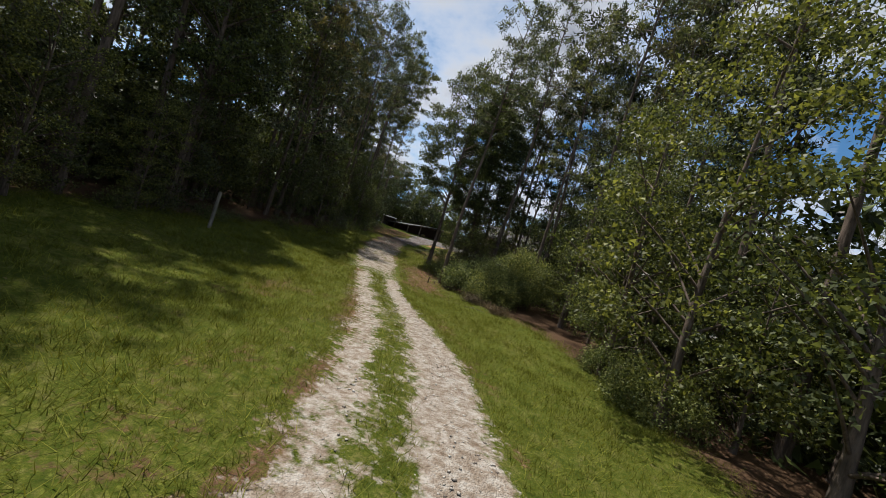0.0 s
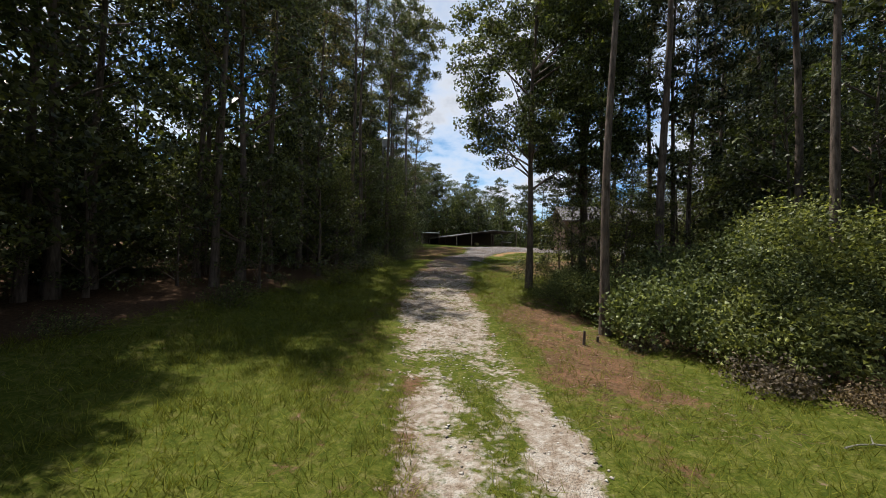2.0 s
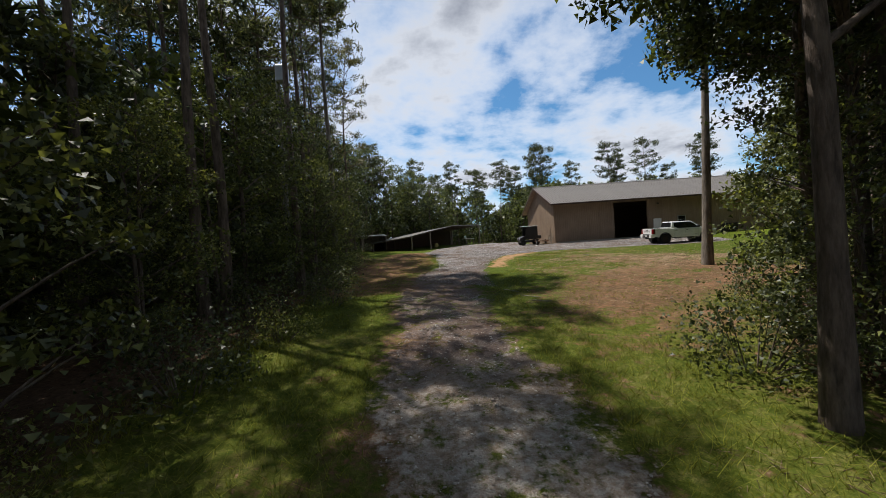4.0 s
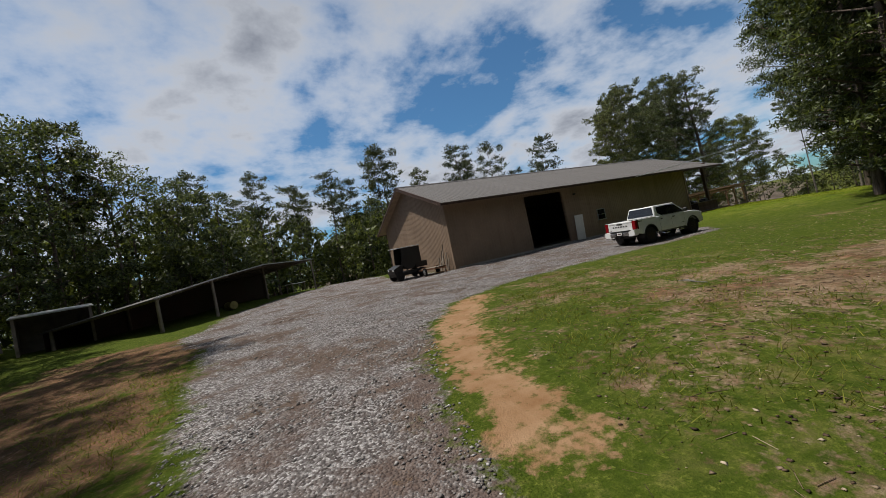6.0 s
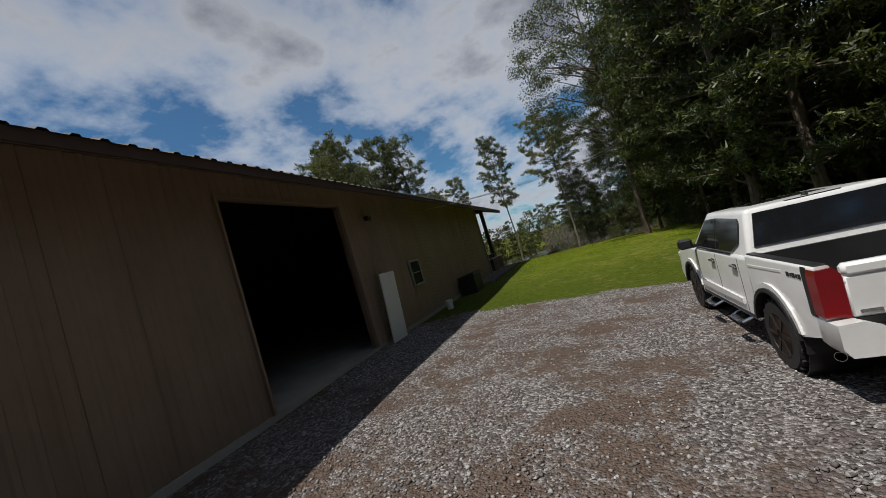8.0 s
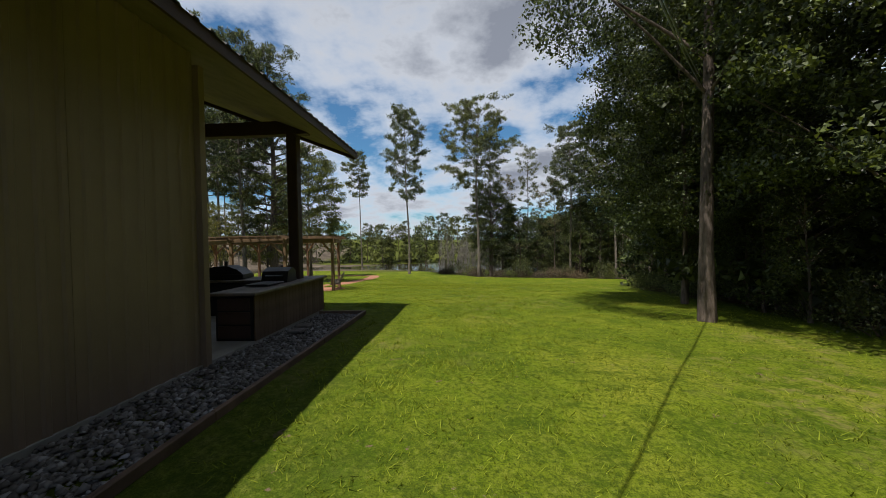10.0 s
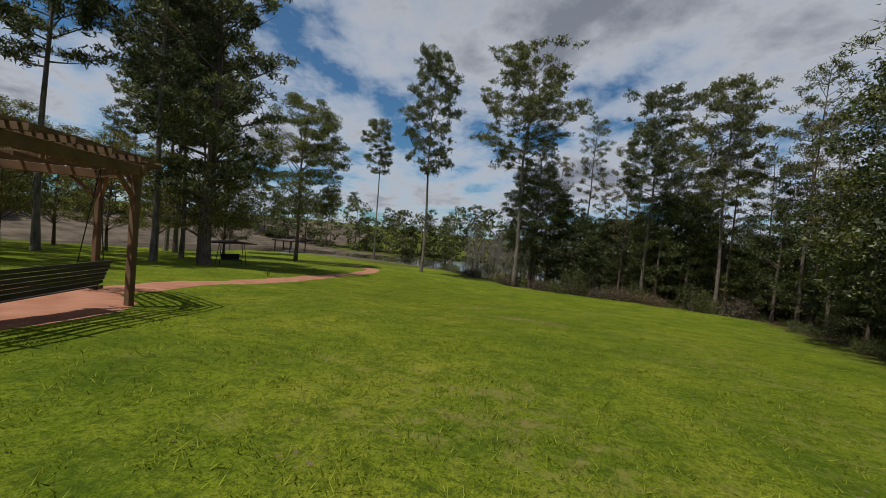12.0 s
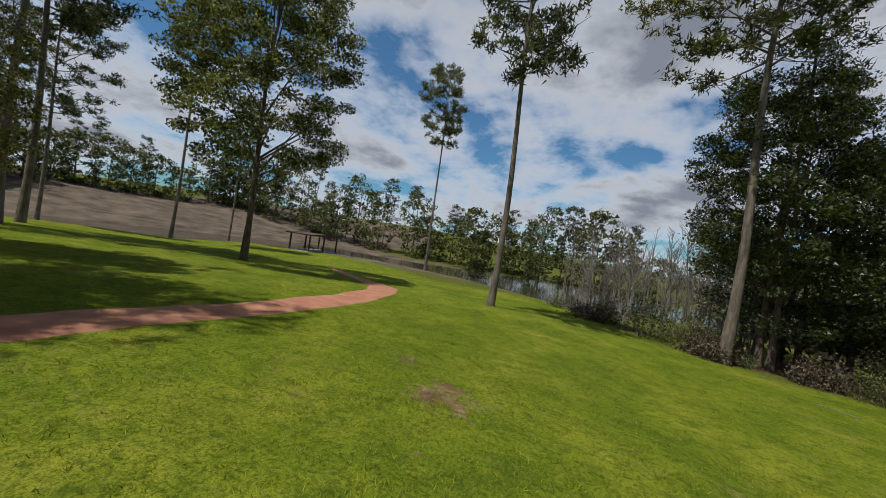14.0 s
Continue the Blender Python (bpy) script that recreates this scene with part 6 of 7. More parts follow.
part("worktop", boxed(45.3, 38.1, 0.88, 1.2, 3.1, 0.05, bevel=0.01), M_WORKTOP, side_counter)
tray = thing("griddle_lid", pose(43.4, 35.75, FLOOR + 0.93), "flat dark griddle cover lying on the counter", "griddle")
part("plate", boxed(0, 0, 0.02, 0.75, 0.5, 0.04, bevel=0.015), M_DARKMETAL, tray)
sink = thing("covered_grill", pose(44.25, 35.85, FLOOR + 0.912, 0, 0, 5), "covered dark grill box set into the counter", "grill")
part("hood", prism([(-0.32, 0), (0.32, 0), (0.26, 0.26), (0.05, 0.34), (-0.22, 0.26)], 0.6), M_DARKMETAL, sink)
part("hood_handle", rod(bmesh.new(), (-0.3, -0.2, 0.16), (-0.3, 0.2, 0.16), 0.015), M_STEEL, sink)
smoker = thing("smoker_grill", pose(45.25, 37.8, FLOOR + 0.905, 0, 0, 10), "black covered smoker with low domed hood", "grill")
smoker.scale = (0.9, 0.85, 0.62)
part("firebox", boxed(0, 0, 0.12, 0.8, 1.3, 0.24, bevel=0.03), M_BLACK, smoker)
part("dome", prism([(-0.62, 0.24), (0.62, 0.24), (0.50, 0.42), (0.22, 0.56), (-0.18, 0.58), (-0.48, 0.42)], 0.75, "x"), M_BLACK, smoker)
part("chimney", rod(bmesh.new(), (0, 0, 0.5), (0, 0, 0.76), 0.05), M_BLACK, smoker)

M_STONE = plain("river_stone", (0.30, 0.285, 0.275), 0.85, vary=0.35, scale=4, grain=30)
k = Mat("loose_stone", 0.9, 0, 0.3)
geo = k.n("ShaderNodeNewGeometry")
k.color(k.mix(k.noise(14, 4), k.ramp(geo.outputs["Random Per Island"], (0.0, (0.055, 0.048, 0.045)), (0.4, (0.20, 0.185, 0.18)), (0.75, (0.42, 0.40, 0.395)), (1.0, (0.74, 0.73, 0.72))), (0.13, 0.11, 0.10)))
M_LOOSE = k.m
k = Mat("dark_bed_stone", 0.9, 0, 0.3)
geo = k.n("ShaderNodeNewGeometry")
k.color(k.mix(k.noise(14, 4), k.ramp(geo.outputs["Random Per Island"], (0.0, (0.06, 0.053, 0.048)), (0.5, (0.19, 0.172, 0.16)), (0.85, (0.33, 0.31, 0.30)), (1.0, (0.55, 0.53, 0.52))), (0.13, 0.115, 0.105)))
M_BED = k.m


def rubble(xs, ys, zs, sizes, squash=0.6):
    """Low, uneven stones, one island each."""
    n = len(xs)
    base = np.array([(1, 0, 0), (0, 1, 0), (-1, 0, 0), (0, -1, 0), (0, 0, 1), (0, 0, -1)], float)
    fac = np.array([(0, 1, 4), (1, 2, 4), (2, 3, 4), (3, 0, 4), (1, 0, 5), (2, 1, 5), (3, 2, 5), (0, 3, 5)])
    v = base[None] * (rng.uniform(0.55, 1.3, (n, 6, 1)))
    v = v + rng.normal(size=(n, 6, 3)) * 0.16
    v[:, :, 2] *= squash
    a = rng.uniform(0, 6.283, n)
    c, s = np.cos(a)[:, None], np.sin(a)[:, None]
    v = np.stack([v[:, :, 0] * c - v[:, :, 1] * s, v[:, :, 0] * s + v[:, :, 1] * c, v[:, :, 2]], -1) * np.asarray(sizes)[:, None, None]
    v += np.stack([xs, ys, zs], -1)[:, None]
    f = (fac[None] + (np.arange(n) * 6)[:, None, None]).reshape(-1, 3)
    return v.reshape(-1, 3), f


bx, by = rng.uniform(36.2, 45.35, 7000), rng.uniform(34.22, 35.33, 7000)
bed_me = mesh_of("stone_bed", *rubble(bx, by, height(bx, by) + rng.uniform(0.0, 0.045, 7000), rng.uniform(0.016, 0.062, 7000)), M_BED)
tagged(new("stone_bed", bed_me), "bed of loose grey rubble stones along the porch", "stone bed", kind="stuff")
kerb = thing("garden_edging", Matrix(), "dark timber edging round the stone bed", "edging")
for p, q in (((36.0, 34.12), (39.2, 34.12)), ((39.2, 34.12), (42.4, 34.12)), ((42.4, 34.12), (45.5, 34.12)), ((45.46, 34.16), (45.46, 35.4))):
    part("edging_board", beam(bmesh.new(), (*p, ground_at(*p) + 0.05), (*q, ground_at(*q) + 0.05), 0.065, 0.12, 0.012), M_COUNTER, kerb)
for x, y, sx, sy in ((43.08, 34.92, 0.36, 0.28), (43.62, 35.0, 0.33, 0.28)):
    st = thing("paving_stone", pose(x, y, ground_at(x, y) + 0.06, 0, 0, rng.uniform(-20, 20)), "flat dark paving stone lying on the rubble bed", "stone", "loose paving stones")
    part("slab", boxed(0, 0, 0.03, sx, sy, 0.07, bevel=0.02), M_SLAB, st)


# ---------------------------------------------------------------- fire pit terrace
k = Mat("red_brick_dust", 0.95, 0, 0.1)
pos = k.where()
k.color(k.mix(k.ramp(k.noise(60, 3, at=pos), (0.4, 0.0), (0.7, 0.5)), k.ramp(k.noise(1.3, 5, at=pos), (0.3, (0.29, 0.128, 0.078)), (0.7, (0.42, 0.212, 0.138))), (0.19, 0.080, 0.050))).bump(k.noise(45, 3, at=pos), 0.4, 0.02)
M_REDPATH = k.m
PATHWAY = [(60.5, 42.2), (64, 43.2), (68, 44.2), (72, 44.6), (76, 45.1), (80, 45.9), (85, 46.5), (90, 46.9), (95, 46.9), (100, 47.1), (105, 48.0), (109, 49.8), (111.5, 52.5), (113.5, 56), (117, 60)]
WIDTHS = [2.6, 1.9, 1.75, 1.8, 1.9, 2.0, 2.0, 2.0, 1.9, 1.9, 2.1, 2.3, 1.7, 1.1, 0.7]


def ribbon(line, widths, lift):
    pts, wid = [], []
    for (a, b), w0, w1 in zip(zip(line, line[1:]), widths, widths[1:]):
        n = max(2, int(math.dist(a, b) / 0.35))
        for i in range(n):
            f = i / n
            pts.append((a[0] + (b[0] - a[0]) * f, a[1] + (b[1] - a[1]) * f))
            wid.append(w0 + (w1 - w0) * f)
    pts, wid = np.array(pts), np.array(wid)
    d = np.gradient(pts, axis=0)
    d /= np.linalg.norm(d, axis=1)[:, None]
    side = np.stack([-d[:, 1], d[:, 0]], -1)
    rows = []
    m = 9
    for j in range(m):
        s = (j / (m - 1) - 0.5) * wid
        wob = (np.sin(pts[:, 0] * 2.1 + j) * 0.06 + np.sin(pts[:, 0] * 5.3) * 0.04) * (j in (0, m - 1))
        q = pts + side * (s + wob)[:, None]
        z = height(q[:, 0], q[:, 1]) + lift * (1 if 0 < j < m - 1 else -1.2)
        rows.append(np.stack([q[:, 0], q[:, 1], z], -1))
    v = np.stack(rows, 1)
    n = len(pts)
    i = np.arange(n * m).reshape(n, m)
    return v.reshape(-1, 3), np.stack([i[:-1, :-1], i[1:, :-1], i[1:, 1:], i[:-1, 1:]], -1).reshape(-1, 4)


tagged(new("garden_path", mesh_of("garden_path", *ribbon(PATHWAY, WIDTHS, 0.035), M_REDPATH, True)), "curving red brick-dust garden path through the lawn", "path", kind="structure")
PERG = [(54.2, 43.25), (54.3, 40.5), (56.9, 38.95), (62.0, 40.3), (63.6, 43.2), (62.2, 46.2), (59.0, 47.3), (55.8, 46.2)]
C = Vector((58.9, 43.1))
rings = []
for r in np.linspace(0.02, 1.0, 8):
    for i in range(48):
        a = 2 * math.pi * i / 48
        x, y = C.x + 4.9 * r * math.cos(a), C.y + 4.2 * r * math.sin(a)
        rings.append((x, y, ground_at(x, y) + (0.05 if r < 0.99 else -0.03)))
ri = np.arange(8 * 48).reshape(8, 48)
tagged(new("terrace", mesh_of("terrace", rings, np.stack([ri[:-1], np.roll(ri, -1, 1)[:-1], np.roll(ri, -1, 1)[1:], ri[1:]], -1).reshape(-1, 4), M_REDPATH, True)), "round red brick-dust terrace under the pergola", "terrace", kind="structure")
M_PERGOLA = plain("brown_stained_timber", (0.160, 0.098, 0.052), 0.8, vary=0.35, scale=2.2, grain=60, piece=0.2)
TOP = 0.18
pergola = thing("pergola", Matrix(), "weathered timber pergola ring round a fire pit terrace", "pergola")
for i, (x, y) in enumerate(PERG):
    z = ground_at(x, y)
    part("post", boxed(x, y, (z + TOP) / 2 - 0.05, 0.15, 0.15, TOP - z + 0.1, bevel=0.01), M_PERGOLA, pergola)
    x2, y2 = PERG[(i + 1) % 8]
    way = Vector((x2 - x, y2 - y)).normalized()
    for off in (-0.09, 0.09):
        nrm = Vector((-way.y, way.x)) * off
        part("beam", beam(bmesh.new(), (x + nrm.x - way.x * 0.15, y + nrm.y - way.y * 0.15, TOP - 0.11), (x2 + nrm.x + way.x * 0.15, y2 + nrm.y + way.y * 0.15, TOP - 0.11), 0.045, 0.24, 0.006), M_PERGOLA, pergola)
    for px, py, s in ((x, y, 1), (x2, y2, -1)):
        part("brace", beam(bmesh.new(), (px, py, TOP - 0.85), (px + way.x * 0.72 * s, py + way.y * 0.72 * s, TOP - 0.2), 0.07, 0.09), M_PERGOLA, pergola)
    n = 6
    out = Vector((x + x2, y + y2)) / 2 - C
    out = out.normalized()
    for j in range(n):
        f = (j + 0.2) / n
        p = Vector((x + (x2 - x) * f, y + (y2 - y) * f))
        part("rafter", beam(bmesh.new(), (p.x + out.x * 0.55, p.y + out.y * 0.55, TOP + 0.06), (p.x - out.x * 1.25, p.y - out.y * 1.25, TOP + 0.10), 0.04, 0.12), M_PERGOLA, pergola)
    for j in range(8):
        d = 0.5 - j * 0.25
        a1, b1 = Vector((x, y)) + (Vector((x, y)) - C).normalized() * d, Vector((x2, y2)) + (Vector((x2, y2)) - C).normalized() * d
        part("purlin", beam(bmesh.new(), (a1.x, a1.y, TOP + 0.14 + 0.006 * j), (b1.x, b1.y, TOP + 0.14 + 0.006 * j), 0.06, 0.04), M_PERGOLA, pergola)

M_COPING = plain("weathered_coping", (0.185, 0.172, 0.16), 0.85, vary=0.45, scale=5, grain=30)
PIT = Vector((58.75, 42.75))
pz = ground_at(PIT.x, PIT.y)
pit = thing("fire_pit", pose(PIT.x, PIT.y, pz), "round fire pit of stacked grey stone blocks", "fire pit")
for row in range(6):
    n = 21 + row % 2 * 2
    for i in range(n):
        a = 2 * math.pi * (i + 0.5 * (row % 2) + rng.normal() * 0.08) / n
        bm = boxed(0, 0, 0, 0.335 * rng.uniform(0.85, 1.0), 0.26 * rng.uniform(0.86, 1.12), 0.082 * rng.uniform(0.85, 1.0), bevel=0.016)
        part("stone_block", bm, M_STONE, pit, at=Matrix.Translation((1.12 * math.cos(a), 1.12 * math.sin(a), 0.05 + row * 0.086)) @ Matrix.Rotation(a + math.pi / 2 + rng.normal() * 0.05, 4, "Z"))
part("ash_bed", lathe([(0.98, 0.02), (0.98, 0.12), (0.3, 0.18)], 24, "z"), M_BLACK, pit)
part("cap_ring", lathe([(0.96, 0.53), (1.29, 0.53), (1.30, 0.555), (1.29, 0.585), (0.97, 0.585), (0.955, 0.56)], 40, "z", True), M_COPING, pit, "worn dark stone coping")


M_SWING = plain("dark_swing_timber", (0.075, 0.055, 0.042), 0.75, vary=0.3, scale=3, grain=50, piece=0.2)


def swing(p, q, name_label, size=1.0):
    """A slatted bench swing hung between two posts."""
    p, q = Vector(p), Vector(q)
    way = (q - p).normalized()
    mid = (p + q) / 2
    inward = (C - mid).normalized()
    z = ground_at(mid.x, mid.y)
    ang = math.atan2(way.y, way.x)
    face = 1 if Vector((-way.y, way.x)).dot(inward) > 0 else -1
    root = thing("porch_swing", pose(mid.x, mid.y, z, 0, 0, math.degrees(ang)), name_label, "swing", "bench swings")
    root.scale = (size, 1, 1)
    for i in range(6):
        part("seat_slat", boxed(0, face * (-0.22 + i * 0.085), 0.47 + 0.012 * i, 1.5, 0.07, 0.022), M_SWING, root)
    for i in range(6):
        part("back_slat", boxed(0, face * (-0.29 - i * 0.03), 0.56 + i * 0.085, 1.5, 0.022, 0.07), M_SWING, root)
    for x in (-0.74, 0.74):
        part("arm", boxed(x, 0, 0.74, 0.08, 0.56, 0.03), M_SWING, root)
        part("arm_post", boxed(x, face * 0.22, 0.60, 0.05, 0.05, 0.28), M_SWING, root)
        part("side_rail", boxed(x, 0, 0.44, 0.05, 0.58, 0.07), M_SWING, root)
        part("chain", rod(rod(bmesh.new(), (x, face * 0.22, 0.75), (x * 1.15, 0, TOP - z - 0.25), 0.008, sides=5), (x, face * -0.3, 0.95), (x * 1.15, 0, TOP - z - 0.25), 0.008, sides=5), M_DARKMETAL, root)


for i, j, size in ((2, 3, 1.75), (6, 7, 1.1), (5, 6, 1.1), (0, 7, 1.0)):
    swing(PERG[i], PERG[j], "dark slatted timber bench swing hung from the pergola", size)

for i, (p, q) in enumerate((((47.6, 40.6), (53.25, 39.85)), ((47.9, 42.6), (53.45, 41.75)))):
    p, q = Vector(p), Vector(q)
    mid = (p + q) / 2
    root = thing("garden_wall", pose(mid.x, mid.y, ground_at(mid.x, mid.y), 0, 0, math.degrees(math.atan2(q.y - p.y, q.x - p.x))), "low dark-clad wall beside the terrace steps", "wall", "terrace walls")
    ln = (q - p).length
    part("cladding", boxed(0, 0, 0.30, ln, 0.16, 1.0), M_TRIM, root)
    part("coping", boxed(0, 0, 0.815, ln + 0.04, 0.22, 0.035, bevel=0.006), M_DARKMETAL, root)


# ---------------------------------------------------------------- by the pond
def canopy_swing(x, y, turn):
    root = thing("canopy_swing", pose(x, y, ground_at(x, y), 0, 0, turn), "garden glider swing with flat dark canopy roof", "swing")
    for s in (-1, 1):
        for d in (-0.6, 0.6):
            part("frame_leg", rod(bmesh.new(), (s * 1.15, d, 0), (s * 1.0, d * 0.3, 2.05), 0.03), M_DARKMETAL, root)
    part("canopy", prism([(-1.9, 2.02), (1.9, 2.02), (1.85, 2.10), (0, 2.28), (-1.85, 2.10)], 1.9), M_TRIM, root)
    part("seat", boxed(0, 0, 0.48, 1.6, 0.55, 0.10, bevel=0.03), M_BLACK, root)
    part("backrest", boxed(0, 0.3, 0.78, 1.6, 0.10, 0.5, bevel=0.03), M_BLACK, root)
    for s in (-0.8, 0.8):
        part("hanger", rod(bmesh.new(), (s, 0, 0.5), (s, 0, 2.0), 0.012, sides=5), M_DARKMETAL, root)


canopy_swing(86.6, 55.9, -35)


def pavilion(x, y, turn):
    root = thing("pond_pavilion", pose(x, y, ground_at(x, y), 0, 0, turn), "small open timber pavilion with picnic table by the pond", "pavilion")
    for px in (-4.2, 0, 4.2):
        for py in (-1.8, 1.8):
            part("post", boxed(px, py, 1.4, 0.2, 0.2, 2.9), M_TRIM, root)
    part("roof", prism([(-5.0, 2.75), (5.0, 2.75), (5.0, 2.95), (0, 3.15), (-5.0, 2.95)], 4.6), M_TRIM, root)
    part("deck", boxed(0, 0, 0.02, 10, 4.6, 0.25), M_CONCRETE, root)


def picnic_table(x, y, turn):
    root = thing("picnic_table", pose(x, y, ground_at(x, y) + 0.14, 0, 0, turn), "dark timber picnic table with fixed benches", "picnic table")
    for i in range(5):
        part("top_board", boxed(0, -0.30 + i * 0.15, 0.75, 1.8, 0.14, 0.04), M_WOOD_GREY, root)
    for s in (-1, 1):
        part("bench_board", boxed(0, s * 0.72, 0.45, 1.8, 0.25, 0.04), M_WOOD_GREY, root)
        part("cross_frame", beam(beam(boxed(s * 0.65, 0, 0.42, 0.05, 1.6, 0.08), (s * 0.65, -0.55, 0), (s * 0.65, -0.2, 0.74), 0.08, 0.05), (s * 0.65, 0.55, 0), (s * 0.65, 0.2, 0.74), 0.08, 0.05), M_WOOD_GREY, root)


pavilion(140.5, 80.5, 5)
picnic_table(139, 80.3, 5)
for x, y in ((78.2, 46.9), (88.6, 48.6)):
    lan = thing("path_lantern", pose(x, y, ground_at(x, y)), "small black lantern on a short post beside the path", "lantern", "path lanterns")
    part("post", rod(bmesh.new(), (0, 0, -0.1), (0, 0, 0.28), 0.02), M_DARKMETAL, lan)
    for dx in (-0.09, 0.09):
        for dy in (-0.09, 0.09):
            part("cage_bar", rod(bmesh.new(), (dx, dy, 0.26), (dx, dy, 0.50), 0.012, sides=5), M_DARKMETAL, lan)
    part("base_plate", boxed(0, 0, 0.27, 0.24, 0.24, 0.02), M_DARKMETAL, lan)
    part("cap", boxed(0, 0, 0.51, 0.26, 0.26, 0.03, bevel=0.006), M_DARKMETAL, lan)

M_BARK_SNAG = bark("snag_bark", (0.10, 0.088, 0.075), (0.27, 0.245, 0.215), 5.0)
DEAD = []
for h in (9, 12, 7):
    zs = np.linspace(0, h, 8)
    line = np.stack([0.25 * np.sin(zs * 0.5), 0.2 * np.sin(zs * 0.4 + 1), zs], -1)
    wood = [tube(line, 0.085 * (1 - 0.9 * zs / h) + 0.012, 6)]
    for i in range(34):
        f = rng.uniform(0.3, 0.98)
        a = rng.uniform(0, 6.28)
        b = np.array([np.interp(f * h, zs, line[:, 0]), np.interp(f * h, zs, line[:, 1]), f * h])
        ln = (1.1 - f) * h * 0.28 + 0.3
        s = np.linspace(0, 1, 3)[:, None]
        wood.append(tube(b + np.array([math.cos(a), math.sin(a), 1.2]) * ln * s * 0.7, np.array([0.03, 0.02, 0.008]), 3))
    twig = leaves(rng.normal(size=(2, 3)) * 0.1 + np.array([0, 0, h * 0.97]), 0.1)
    DEAD.append(plant("dead_tree", (join(wood), twig), M_BARK_SNAG, M_DRYBRUSH, "bare bleached dead tree at the pond's edge", "tree", "dead trees", "trunk", "twig"))
for x, y in scatter([(116, 24), (126, 35), (140, 37), (158, 40), (164, 30), (158, 18), (130, 16)], 1.7, 0.1, 14, (114, 166, 14, 42), 330):
    kind = pick(DEAD)
    root = stand(kind, x, y, rng.uniform(0.6, 1.15), sink=0.3)
for x, y in scatter([(112, 29), (119, 36), (126, 41), (128, 38), (122, 30), (116, 22)], 0.9, 0.0, 4, (110, 130, 20, 44), 300):
    stand(DEAD[2], x, y, rng.uniform(0.25, 0.6), sink=0.1)

# ---------------------------------------------------------------- along the track
pole = thing("utility_pole", pose(-8.45, 11.0, ground_at(-8.45, 11.0)), "grey wooden utility pole with a box transformer", "utility pole")
part("mast", rod(bmesh.new(), (0, 0, -0.3), (0, 0, 11.6), 0.15, 0.10, 10), M_BARK_GREY, pole)
part("transformer", boxed(0.28, -0.1, 11.0, 0.55, 0.5, 0.85, bevel=0.04), M_STEEL, pole)
part("crossarm", boxed(0, 0, 11.4, 1.6, 0.1, 0.12), M_WOOD_GREY, pole)
fence = thing("fence_post", pose(-5.6, -23.4, ground_at(-5.6, -23.4)), "weathered grey wooden post in the grass verge", "post")
part("stake", rod(bmesh.new(), (0, 0, -0.2), (0.02, 0, 2.0), 0.10, 0.085, 9), M_BARK_GREY, fence)
for x, y, h, a in ((5.9, -13.3, 0.45, 4), (6.4, -12.9, 0.2, 12)):
    st = thing("cut_stump", pose(x, y, ground_at(x, y), a, 0, 0), "thin cut stump sticking up from red soil", "stump", "cut stumps")
    part("stub", rod(bmesh.new(), (0, 0, -0.1), (0, 0, h), 0.05, 0.04, 7), M_BARK, st)
wire = thing("power_line", Matrix(), "overhead wire slung from the barn eave to the trees", "wire")
a, b = Vector((31.0, 35.3, 2.3)), Vector((58.0, 17.0, 7.6))
for off in (0.0, 0.35):
    bm = bmesh.new()
    prev = None
    for i in range(25):
        f = i / 24
        p = a + (b - a) * f + Vector((0, 0, -1.1 * 4 * f * (1 - f) + off * f))
        if prev is not None:
            rod(bm, prev, p, 0.013, sides=4, caps=False)
        prev = p
    part("cable", bm, M_STEEL, wire)
for x, y, ln, a in ((2.4, 6.3, 0.9, 120), (3.0, 5.2, 1.3, 130), (3.2, 4.5, 1.0, 150), (8.8, -18.8, 1.4, 10), (9.6, 17.2, 0.8, 70), (103.0, 27.0, 1.3, 60), (98, 25.5, 0.9, 15), (91, 29.6, 0.6, 30)):
    z = ground_at(x, y)
    br = thing("fallen_branch", pose(x, y, z + 0.02, 0, 0, a), "dry fallen branch lying on the ground", "branch", "fallen branches")
    bm = bmesh.new()
    pts = [Vector((ln * f, 0.08 * math.sin(f * 5), 0.02 + 0.03 * math.sin(f * 3))) for f in np.linspace(0, 1, 6)]
    for p, q in zip(pts, pts[1:]):
        rod(bm, p, q, 0.017, 0.013, 6)
    rod(bm, pts[2], pts[2] + Vector((0.2, 0.22, 0.05)), 0.013, 0.005, 5)
    part("limb", bm, M_BARK_GREY, br)

VINES = plant("vine_thicket", bush_shape(2.3, 2.6, 130, 80, 0.12, 0.25), M_BARK, M_VINE, "mound of vines with glossy green leaves beside the track", "bush", "undergrowth", "stem", "foliage")
for x, y, s in ((9.0, -12.6, 1.0), (8.2, -9.6, 0.85), (10.8, -14.4, 0.9), (10.9, -8.9, 1.2), (7.4, -7.0, 0.6), (15.0, -30.5, 0.7), (15.4, -26.5, 0.65), (7.2, -4.6, 0.6)):
    stand(VINES, x, y, s)
TALL_VINES = plant("vine_thicket", bush_shape(3.0, 5.2, 300, 80, 0.115, 0.3), M_BARK, M_VINE, "high tangle of vines climbing the wood's edge in the sun", "bush", "undergrowth", "stem", "foliage")
for x, y, s in ((11.0, -11.8, 0.75), (12.2, -12.9, 0.6), (13.2, -11.6, 1.0)):
    stand(TALL_VINES, x, y, s)
BRUSH = plant("brush_pile", bush_shape(1.2, 1.0, 60, 46, 0.11, 0.25), M_BARK_DEAD, M_DRYBRUSH, "heap of dry brown brush at the track side", "brush", "undergrowth", "stem", "foliage")
